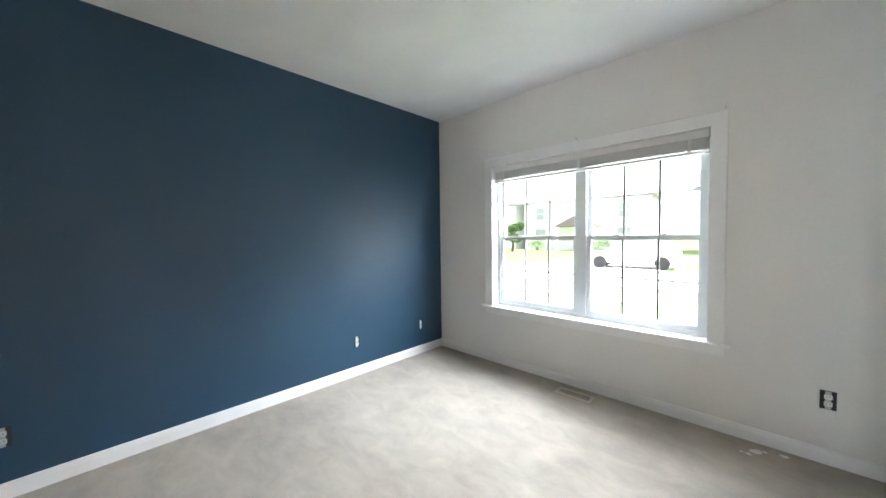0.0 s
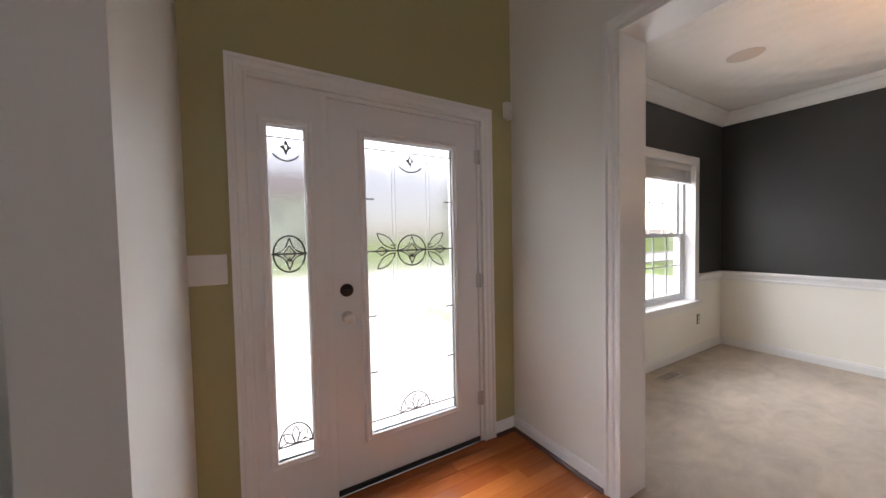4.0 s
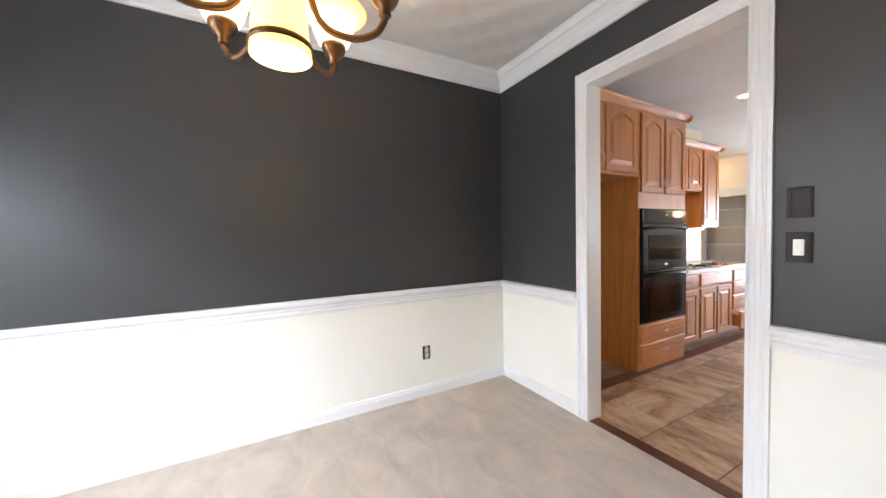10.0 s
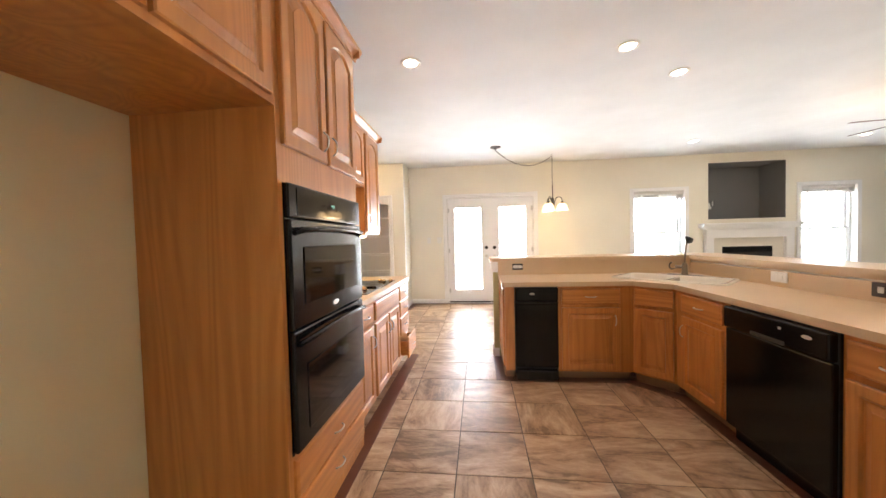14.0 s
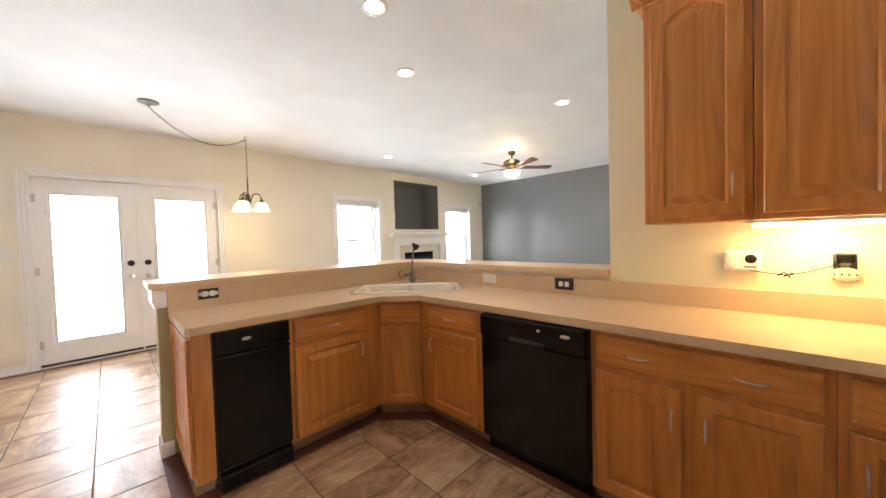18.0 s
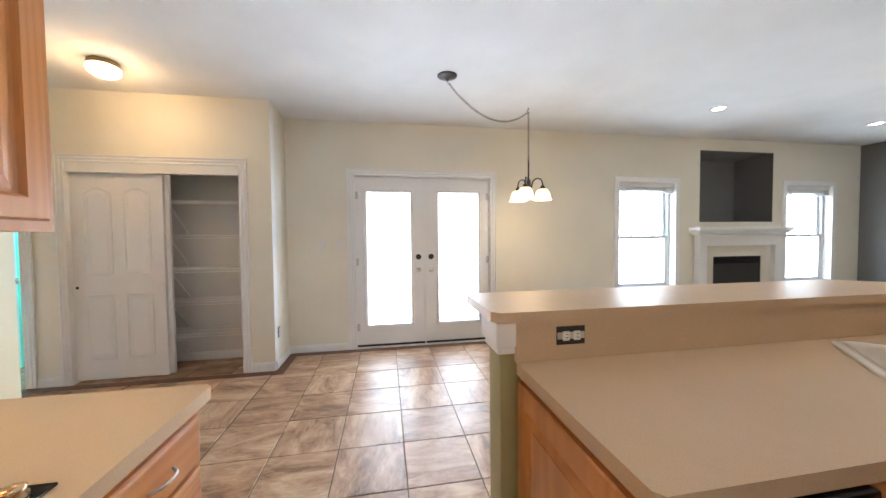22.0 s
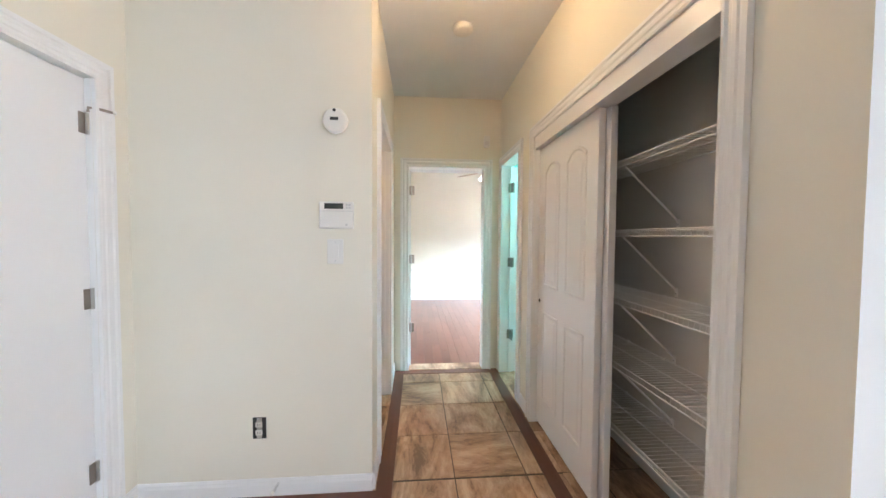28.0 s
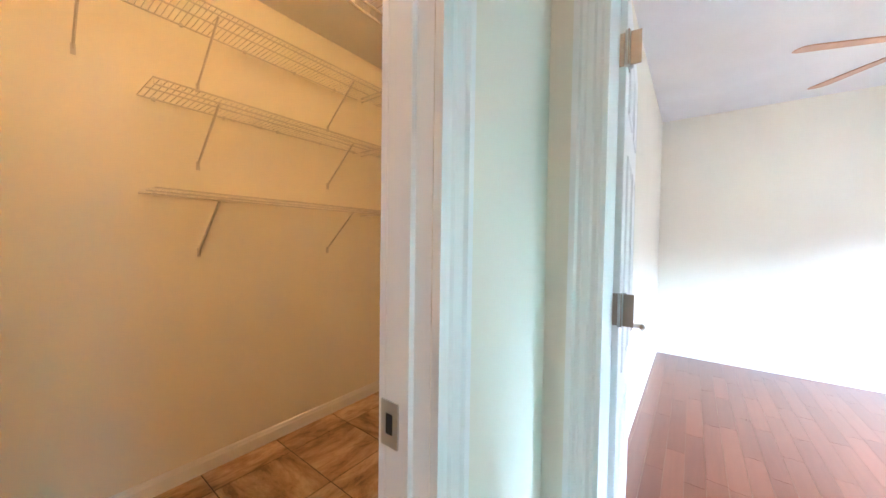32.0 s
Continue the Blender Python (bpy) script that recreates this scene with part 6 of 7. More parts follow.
# ---------------------------------------------------------------- lamps and fans
M_ANTIQUE = paint("antique_bronze", (0.17, 0.085, 0.04), 0.35, 0.15, 120, 0.06, metal=0.85)
M_PEWTER = paint("pewter_grey", (0.09, 0.082, 0.076), 0.35, 0.1, 120, 0.05, metal=0.8)
M_FANDARK = paint("aged_bronze", (0.15, 0.095, 0.05), 0.34, 0.12, 120, 0.04, metal=0.85)
M_FANBRASS = paint("antique_brass", (0.36, 0.25, 0.12), 0.3, 0.1, 120, 0.04, metal=0.9)
M_BLADE = plank_mat("fan_blade_cherry", (0.075, 0.027, 0.016), (0.13, 0.05, 0.028), 0.35, "x")
M_SHADEY = glow("shade_amber_glass", (1.0, 0.60, 0.12), 1.7, (0.9, 0.7, 0.35))
M_SHADEC = glow("shade_bulb_glow", (1.0, 0.80, 0.42), 5.0, (0.95, 0.85, 0.6))
M_SHADEW = glow("shade_cream_glass", (1.0, 0.66, 0.28), 1.4, (0.95, 0.88, 0.75))
M_SHADEB = glow("shade_white_glass", (1.0, 0.90, 0.76), 2.2, (0.95, 0.93, 0.9))
M_CAN = glow("can_bulb", (1.0, 0.90, 0.74), 9.0)


def shade_glass():
    """Frosted amber shade: brightest where the bulb sits, deeper yellow at the rim."""
    m, t, b = node_mat("shade_frosted_amber")
    g = t.nodes.new("ShaderNodeTexCoord")
    s = t.nodes.new("ShaderNodeSeparateXYZ")
    t.links.new(g.outputs["Object"], s.inputs[0])
    r = ramp(t, [(0.45, (1.0, 0.80, 0.36)), (0.95, (1.0, 0.56, 0.06))])
    k = t.nodes.new("ShaderNodeMath")
    k.operation, k.inputs[1].default_value = "MULTIPLY", 9.4
    t.links.new(s.outputs["Z"], k.inputs[0])
    t.links.new(k.outputs[0], r.inputs["Fac"])
    t.links.new(r.outputs["Color"], b.inputs["Emission Color"])
    e = ramp(t, [(0.4, (1.0,) * 3), (0.95, (0.19,) * 3)])
    t.links.new(k.outputs[0], e.inputs["Fac"])
    q = t.nodes.new("ShaderNodeMath")
    q.operation, q.inputs[1].default_value = "MULTIPLY", 2.1
    t.links.new(e.outputs["Color"], q.inputs[0])
    t.links.new(q.outputs[0], b.inputs["Emission Strength"])
    b.inputs["Base Color"].default_value = (0.9, 0.72, 0.4, 1)
    b.inputs["Roughness"].default_value = 0.4
    return m


M_SHADEA = shade_glass()
M_SHADED = glow("shade_amber_down", (1.0, 0.60, 0.10), 1.5, (0.9, 0.7, 0.35))


def bell(prof, wall_t=0.003, n=28):
    """An open glass shade with thickness."""
    out = list(prof) + [(r - wall_t, z) for r, z in prof[::-1]]
    bm = bmesh.new()
    rings = [[bm.verts.new((r * math.cos(k * math.tau / n), r * math.sin(k * math.tau / n), z)) for k in range(n)] for r, z in out]
    for a, c in zip(rings, rings[1:] + rings[:1]):
        for k in range(n):
            bm.faces.new((a[k], a[(k + 1) % n], c[(k + 1) % n], c[k]))
    return bm


def link_chain(name, pts, parent, material, size=0.02, wire=0.0022):
    """A chain of oval links along pts, each a child of its own."""
    pts = [Vector(p) for p in pts]
    seg = [(b_ - a).length for a, b_ in zip(pts, pts[1:])]
    total, step = sum(seg), size * 1.55
    count = max(2, int(total / step))
    bm = bmesh.new()
    ring = []
    for k in range(10):
        a = math.tau * k / 10
        ring.append(Vector((size * math.cos(a), size * 0.5 * math.sin(a), 0)))
    tube(bm, ring + [ring[0]], wire, 5)
    me = mesh_ob(name, bm, material, True)
    data = me.data
    bpy.data.objects.remove(me)
    for i in range(count):
        d, j = (i + 0.5) * total / count, 0
        while j < len(seg) - 1 and d > seg[j]:
            d -= seg[j]
            j += 1
        p, t = pts[j].lerp(pts[j + 1], d / seg[j]), (pts[j + 1] - pts[j]).normalized()
        ob = new(name, data)
        ob.parent = parent
        ob.matrix_basis = Matrix.Translation(p) @ t.to_track_quat("X", "Z").to_matrix().to_4x4() @ pose(0, 0, 0, 90 * (i % 2))


BELLUP = ((0.030, 0.0), (0.042, 0.008), (0.051, 0.03), (0.057, 0.053), (0.067, 0.074), (0.087, 0.090), (0.096, 0.096))
ch = thing("chandelier", pose(4.30, 0.588, H), "bronze dining chandelier with five lit amber glass shades", "chandelier")
part("canopy", lathe(bmesh.new(), [(0.062, 0.0), (0.062, -0.008), (0.05, -0.02), (0.02, -0.032), (0.008, -0.036)], 24), M_ANTIQUE, ch, smooth=True)
link_chain("chain_link", [(0, 0, -0.036), (0, 0, -0.10)], ch, M_ANTIQUE, 0.016)
part("rod", tube(bmesh.new(), [(0, 0, -0.10), (0, 0, -0.50)], 0.007, 10), M_ANTIQUE, ch, smooth=True)
link_chain("chain_link", [(0, 0, -0.50), (0, 0, -0.555)], ch, M_ANTIQUE, 0.014)
part("column", lathe(bmesh.new(), [(0.006, -0.55), (0.018, -0.56), (0.012, -0.585), (0.02, -0.62), (0.03, -0.66), (0.016, -0.70), (0.014, -0.80), (0.03, -0.845), (0.045, -0.862), (0.04, -0.875), (0.006, -0.88)], 20), M_ANTIQUE, ch, smooth=True)
part("down_shade", bell([(0.03, -0.875), (0.048, -0.89), (0.056, -0.93), (0.061, -0.99), (0.064, -1.015)]), M_SHADED, ch, "glowing glass shade that points down", True)
part("shade_rim", bell([(0.0655, -0.985), (0.067, -0.99), (0.067, -0.994), (0.0655, -0.999)], 0.001), M_ANTIQUE, ch, "thin bronze band")
part("shade_foot", lathe(bmesh.new(), [(0.002, -0.99), (0.06, -0.995), (0.06, -0.999), (0.002, -1.0)], 24), M_SHADEY, ch, "glowing amber glass bottom")
for k in range(5):
    a = radians(176 + 72 * k)
    dx, dy = math.cos(a), math.sin(a)
    arm = part("arm", tube(bmesh.new(), [(dx * r, dy * r, z) for r, z, _ in arc([(0.03, -0.66, 0), (0.05, -0.80, 0), (0.085, -0.93, 0), (0.15, -0.966, 0), (0.205, -0.955, 0), (0.228, -0.925, 0), (0.23, -0.905, 0)], 4)], 0.008, 8), M_ANTIQUE, ch, smooth=True)
    part("cup", lathe(bmesh.new(), [(0.008, -0.92), (0.015, -0.912), (0.012, -0.90), (0.026, -0.888), (0.034, -0.872), (0.034, -0.862), (0.01, -0.86)], 16, dx * 0.23, dy * 0.23), M_ANTIQUE, arm, smooth=True)
    part("shade", bell(BELLUP), M_SHADEA, ch, "lit amber glass bell shade", True, at=pose(dx * 0.23, dy * 0.23, -0.866))

pl = thing("swag_pendant", pose(3.255, -7.04, H), "three-light swag pendant hung on a chain from the nook ceiling", "pendant lamp")
part("canopy", lathe(bmesh.new(), [(0.085, 0.0), (0.085, -0.006), (0.06, -0.016), (0.02, -0.024), (0.012, -0.04), (0.002, -0.04)], 24, 0.985, 0.55), M_PEWTER, pl, smooth=True)
part("hook", tube(bmesh.new(), [(0, 0, 0), (0, 0, -0.02), (0.012, 0, -0.03), (0.014, 0, -0.045), (0.002, 0, -0.056), (-0.01, 0, -0.048)], 0.003, 6), M_PEWTER, pl)
link_chain("chain_link", [(0.985 * (1 - s), 0.55 * (1 - s), -0.05 - 0.80 * s * (1 - s)) for s in [i / 12 for i in range(13)]], pl, M_PEWTER, 0.02)
link_chain("chain_link", [(0, 0, -0.055), (0, 0, -0.56)], pl, M_PEWTER, 0.02)
part("stem", lathe(bmesh.new(), [(0.005, -0.55), (0.009, -0.57), (0.009, -0.76), (0.024, -0.775), (0.024, -0.90), (0.03, -0.925), (0.028, -0.935), (0.012, -0.95), (0.014, -0.965), (0.004, -0.975)], 16), M_PEWTER, pl, smooth=True)
for k in range(3):
    a = math.atan2(-0.62, -0.78) - radians(-75 + 120 * k)
    dx, dy = math.cos(a), math.sin(a)
    arm = part("arm", tube(bmesh.new(), [(dx * r, dy * r, z) for r, z, _ in arc([(0.024, -0.90, 0), (0.035, -0.83, 0), (0.06, -0.77, 0), (0.10, -0.755, 0), (0.14, -0.77, 0), (0.155, -0.82, 0), (0.155, -0.835, 0)], 4)], 0.0075, 8), M_PEWTER, pl, smooth=True)
    part("socket", lathe(bmesh.new(), [(0.012, -0.825), (0.022, -0.84), (0.03, -0.86), (0.03, -0.87), (0.01, -0.872)], 14, dx * 0.155, dy * 0.155), M_PEWTER, arm, smooth=True)
    part("shade", bell([(0.03, -0.868), (0.052, -0.875), (0.07, -0.90), (0.08, -0.94), (0.085, -0.965), (0.098, -0.98), (0.10, -0.984)]), M_SHADEW, pl, "lit cream glass bell shade", True, at=pose(dx * 0.155, dy * 0.155, 0))
    part("bulb", lathe(bmesh.new(), [(0.01, -0.87), (0.02, -0.89), (0.03, -0.92), (0.028, -0.945), (0.01, -0.96), (0.001, -0.962)], 12, dx * 0.155, dy * 0.155), M_SHADEC, pl, "glowing bulb", True)


def blade_bm(r0, r1, w0, w1):
    bm = bmesh.new()
    pts = [(r0, -w0), (r1 - 0.04, -w1), (r1 - 0.008, -w1 * 0.75), (r1, -w1 * 0.3), (r1, w1 * 0.3), (r1 - 0.008, w1 * 0.75), (r1 - 0.04, w1), (r0, w0)]
    return prism(bm, pts, -0.003, 0.003)


def fan(m, metal, blade_mat, label, first, blade_z, lights):
    f = thing("ceiling_fan", m, label, "ceiling fan")
    part("canopy", lathe(bmesh.new(), [(0.065, 0.0), (0.065, -0.01), (0.055, -0.05), (0.025, -0.07)], 20), metal, f, smooth=True)
    part("downrod", tube(bmesh.new(), [(0, 0, -0.06), (0, 0, -0.15)], 0.013, 10), metal, f, smooth=True)
    top = blade_z + 0.11
    part("motor", lathe(bmesh.new(), [(0.03, top + 0.02), (0.11, top + 0.01), (0.14, top - 0.015), (0.145, top - 0.05), (0.135, top - 0.085), (0.10, top - 0.10), (0.075, top - 0.13), (0.07, top - 0.17), (0.04, top - 0.18)], 28), metal, f, smooth=True)
    for k in range(5):
        rot = pose(0, 0, blade_z, 0, 0, first + 72 * k)
        br = part("blade_bracket", boxes((0.10, 0.20, -0.014, 0.014, -0.012, -0.004), (0.18, 0.24, -0.035, 0.035, -0.008, -0.004)), metal, f, at=rot)
        part("blade", blade_bm(0.19, 0.66, 0.05, 0.068), blade_mat, f, at=rot @ pose(0, 0, 0, -11))
    if lights == 1:
        part("bowl", lathe(bmesh.new(), [(0.06, blade_z - 0.055), (0.13, blade_z - 0.06), (0.135, blade_z - 0.075), (0.115, blade_z - 0.12), (0.07, blade_z - 0.155), (0.015, blade_z - 0.165)], 24), M_SHADEB, f, "lit frosted glass bowl", True)
        part("finial", lathe(bmesh.new(), [(0.015, blade_z - 0.163), (0.012, blade_z - 0.175), (0.004, blade_z - 0.19)], 10), metal, f, smooth=True)
        part("pull_chain", tube(bmesh.new(), [(0.01, 0, blade_z - 0.18), (0.01, 0, blade_z - 0.36)], 0.0015, 5), metal, f)
    else:
        for k in range(4):
            part("light_shade", bell([(0.022, 0.0), (0.04, -0.012), (0.052, -0.04), (0.062, -0.08), (0.07, -0.10)]), M_SHADEB, f, "lit frosted glass shade", True,
                 at=pose(0, 0, blade_z - 0.065, 0, 0, 45 + 90 * k) @ pose(0.06, 0, 0, 0, -38, 0))
    return f


fan(pose(-0.2, -5.2, H), M_FANDARK, M_BLADE, "aged bronze ceiling fan with reddish wood blades and a lit bowl", 64, -0.27, 1)
M_BLADEL = plank_mat("fan_blade_maple", (0.34, 0.17, 0.09), (0.48, 0.27, 0.16), 0.4, "x")
fan(pose(10.72, -7.55, H), M_PLASTIC, M_BLADEL, "white ceiling fan with wood blades and four lit shades", 38, -0.29, 4)

M_FLUSH = glow("flush_glass", (1.0, 0.76, 0.38), 3.2, (0.95, 0.92, 0.85))
fl = thing("flush_light", pose(6.90, -6.665, H), "brass flush ceiling light with a glowing glass bowl", "ceiling light")
part("pan", lathe(bmesh.new(), [(0.084, 0.0), (0.094, -0.008), (0.098, -0.036), (0.088, -0.042)], 28), M_FANBRASS, fl, smooth=True)
part("glass", lathe(bmesh.new(), [(0.087, -0.036), (0.1, -0.046), (0.104, -0.06), (0.097, -0.086), (0.074, -0.106), (0.037, -0.118), (0.002, -0.121)], 28), M_FLUSH, fl, "glowing white glass", True)
ll = thing("laundry_light", pose(8.35, -5.75, H), "glowing flush ceiling light in the laundry", "ceiling light")
part("pan", lathe(bmesh.new(), [(0.14, 0.0), (0.14, -0.015), (0.125, -0.03), (0.12, -0.03)], 24), M_FANBRASS, ll, smooth=True)
part("glass", lathe(bmesh.new(), [(0.119, -0.028), (0.115, -0.05), (0.09, -0.075), (0.05, -0.09), (0.002, -0.095)], 24), M_SHADEY, ll, "glowing amber glass", True)
for i, (x, y) in enumerate(((5.045, -3.85), (3.375, -3.875), (2.735, -4.365), (1.10, -3.73), (1.17, -6.76), (-1.32, -6.88), (-1.34, -3.77), (5.02, -2.22))):
    c = thing("recessed_light", pose(x, y, H), "lit recessed ceiling light with a white ring" if i < 7 else "unlit recessed ceiling light with a white ring", "ceiling light", "recessed ceiling lights")
    part("trim_ring", bell([(0.085, -0.0005), (0.085, -0.004), (0.078, -0.008), (0.06, -0.006)], 0.004), M_PLASTIC, c, smooth=True)
    part("bulb", lathe(bmesh.new(), [(0.058, -0.001), (0.052, -0.006), (0.03, -0.009), (0.002, -0.01)], 20), M_CAN if i < 7 else M_BLIND, c, "glowing bulb" if i < 7 else "", True)

# ---------------------------------------------------------------- fireplace and niche
setting("trim_niche", boxes((-0.935, 0.347, YB - 0.62, YB - 0.56, 1.462, 2.604), (-0.995, -0.935, YB - 0.62, YB - 0.2, 1.462, 2.604), (0.347, 0.407, YB - 0.62, YB - 0.2, 1.462, 2.604),
        (-0.935, 0.347, YB - 0.56, YB - 0.2, 1.462, 1.522), (-0.935, 0.347, YB - 0.56, YB - 0.2, 2.544, 2.604)), M_NICHE, "dark grey recess above the fireplace", "niche")
setting("trim_niche_lining", boxes((-0.935, -0.931, YB - 0.2, YB - 0.001, 1.526, 2.54), (0.343, 0.347, YB - 0.2, YB - 0.001, 1.526, 2.54), (-0.931, 0.343, YB - 0.2, YB - 0.001, 1.522, 1.526), (-0.931, 0.343, YB - 0.2, YB - 0.001, 2.54, 2.544)), M_NICHE, "dark grey lining of the recess", "niche")
plate(pose(0.07, YB - 0.56, 1.80, 0, 0, 180), 0.07, 0.115, M_PLASTIC, "white plate on the back of the recess", 1)
plate(pose(-0.03, YB - 0.56, 1.80, 0, 0, 180), 0.07, 0.115, M_PLASTIC, "white plate on the back of the recess", 1)
fp = thing("fireplace", pose(-0.285, YB, 0), "white fireplace mantel with cream surround and black firebox", "fireplace")
M_SURR = paint("surround_cream", (0.66, 0.62, 0.53), 0.3, 0.08, 60, 0.06)
M_FIREB = paint("firebox_black", (0.012, 0.011, 0.010), 0.6, 0.2, 40, 0.2)
part("surround", boxes((-0.59, -0.42, 0.001, 0.03, 0, 1.18), (0.42, 0.59, 0.001, 0.03, 0, 1.18), (-0.42, 0.42, 0.001, 0.03, 1.02, 1.18)), M_SURR, fp, "cream stone surround")
part("firebox", boxes((-0.42, 0.42, 0.001, 0.02, 0.02, 1.02)), M_FIREB, fp, "black firebox front")
for k in range(5):
    part("louvre", boxes((-0.40, 0.40, 0.02, 0.028, 0.92 + 0.018 * k, 0.93 + 0.018 * k)), M_BLACK, fp)
for s in (-1, 1):
    part("pilaster", rbox(min(s * 0.59, s * 0.72), max(s * 0.59, s * 0.72), 0.001, 0.09, 0, 1.20, 0.004), M_TRIM, fp)
    part("plinth", rbox(min(s * 0.58, s * 0.735), max(s * 0.58, s * 0.735), 0.001, 0.10, 0, 0.14, 0.004), M_TRIM, fp)
part("frieze", rbox(-0.72, 0.72, 0.001, 0.092, 1.18, 1.34, 0.004), M_TRIM, fp)
for i, (o, z) in enumerate(((0.76, 1.335), (0.79, 1.355), (0.815, 1.375))):
    part("moulding", rbox(-o, o, 0.001, 0.092 + 0.022 * (i + 1), z, z + 0.021, 0.006), M_TRIM, fp)
part("shelf", rbox(-0.81, 0.81, 0.001, 0.175, 1.397, 1.445, 0.006), M_TRIM, fp)
part("hearth", rbox(-0.75, 0.75, 0.092, 0.45, 0.001, 0.03, 0.004), M_SURR, fp, "cream stone hearth")

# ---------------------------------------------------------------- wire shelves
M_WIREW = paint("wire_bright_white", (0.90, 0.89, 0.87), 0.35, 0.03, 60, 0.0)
# the laundry's copy of the white wire, in a darker grey
M_WIRE = paint("wire_grey", (0.56, 0.54, 0.50), 0.35, 0.03, 60, 0.0)


def wire_shelf(m, w, d, label, brackets, drop=0.24, wire=None, pitch=0.024):
    """Ventilated shelf; local x along the wall, it stands out towards -y."""
    wire = wire or M_WIRE
    s = thing("wire_shelf", m, label, "shelf", "wire shelves")
    n = int(w / pitch)
    first = part("wire", tube(bmesh.new(), [(0, -0.004, 0.0), (0, -d, 0.0), (0, -d - 0.001, -0.032)], 0.0016, 4), wire, s)
    for i in range(1, n + 1):
        ob = new("wire", first.data)
        ob.parent, ob.location = s, (i * w / n, 0, 0)
    for nm, y, z in (("back_rod", -0.006, -0.004), ("middle_rod", -d * 0.5, -0.004), ("front_rod", -d, -0.003), ("lip_rod", -d - 0.001, -0.032)):
        part(nm, tube(bmesh.new(), [(0, y, z), (w, y, z)], 0.0036, 6), wire, s)
    for x in brackets:
        b = part("bracket", tube(bmesh.new(), [(x, -d + 0.005, -0.036), (x, -0.012, -drop), (x, -0.004, -drop - 0.02)], 0.0055, 6), wire, s)
        part("foot", boxes((x - 0.008, x + 0.008, -0.006, 0.0, -drop - 0.04, -drop + 0.005)), wire, b)
        part("foot_screw", lathe(bmesh.new(), [(0.005, 0), (0.004, 0.003), (0.001, 0.003)], 8), M_STEEL, b, at=pose(x, -0.006, -drop - 0.022, 90))
    for i in range(int(w / 0.3) + 1):
        x = min(0.06 + i * 0.3, w - 0.03)
        part("wall_clip", boxes((x - 0.006, x + 0.006, -0.012, 0.0, -0.012, 0.004)), wire, s)
    return s


for z in (1.735, 1.383, 1.036, 0.70, 0.37):
    wire_shelf(pose(7.655, YB, z, 0, 0, 180), 1.66, 0.30, "white wire shelf across the hall closet", (0.73,), 0.30, M_WIREW, 0.0254)
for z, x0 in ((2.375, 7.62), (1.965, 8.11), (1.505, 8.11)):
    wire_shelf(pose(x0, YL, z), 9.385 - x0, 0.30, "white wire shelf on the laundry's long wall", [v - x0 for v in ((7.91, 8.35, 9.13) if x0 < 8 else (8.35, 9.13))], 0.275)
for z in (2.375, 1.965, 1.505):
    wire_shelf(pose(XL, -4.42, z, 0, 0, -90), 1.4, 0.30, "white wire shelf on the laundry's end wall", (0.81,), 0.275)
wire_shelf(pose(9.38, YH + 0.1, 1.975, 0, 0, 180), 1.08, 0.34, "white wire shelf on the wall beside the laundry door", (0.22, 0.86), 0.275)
dv = thing("dryer_outlet", pose(XL, -4.995, 0.943, 0, 0, -90), "white plate with a round black socket in the laundry", "outlet")
part("plate", rbox(-0.05, 0.05, -0.006, 0.0, -0.055, 0.075, 0.003), M_CREAMLOW, dv)
part("socket", lathe(bmesh.new(), [(0.03, 0), (0.03, 0.012), (0.024, 0.012), (0.02, 0.004), (0.002, 0.004)], 18), M_BLACK, dv, "black round socket", at=pose(0, -0.006, 0.03, 90))
wb = thing("washer_box", pose(XL, -5.395, 1.0, 0, 0, -90), "recessed washer supply box with two valves", "valve box")
part("box_frame", frame_bm(-0.11, 0.11, 0, 0.16, -0.012, 0.0, 0.018), M_PLASTIC, wb)
part("box_back", boxes((-0.092, 0.092, -0.003, 0.0, 0.018, 0.142)), M_STEEL, wb)
for x in (-0.04, 0.04):
    part("valve", lathe(bmesh.new(), [(0.012, 0), (0.012, 0.02), (0.02, 0.022), (0.02, 0.03), (0.004, 0.032)], 12), M_BRASS, wb, "brass valve", True, at=pose(x, -0.003, 0.08, 90))
M_FOIL = paint("duct_foil", (0.72, 0.70, 0.67), 0.22, 0.05, 60, 0.1, metal=1.0)
du = thing("dryer_duct", pose(XL, -5.1, 0.0), "crinkled silver dryer duct lying on the laundry floor", "duct")
path = arc([(-0.002, 0.0, 0.12), (-0.10, 0.03, 0.115), (-0.16, 0.12, 0.09), (-0.17, 0.26, 0.08), (-0.20, 0.36, 0.075), (-0.28, 0.40, 0.07)], 9)
part("hose", tube(bmesh.new(), path, [0.056 if i % 2 else 0.049 for i in range(len(path))], 16), M_FOIL, du)
part("collar", lathe(bmesh.new(), [(0.062, 0), (0.062, 0.03), (0.056, 0.03)], 18), M_STEEL, du, at=pose(-0.002, 0, 0.12, 0, -90))

# ---------------------------------------------------------------- tile, border strips and planks


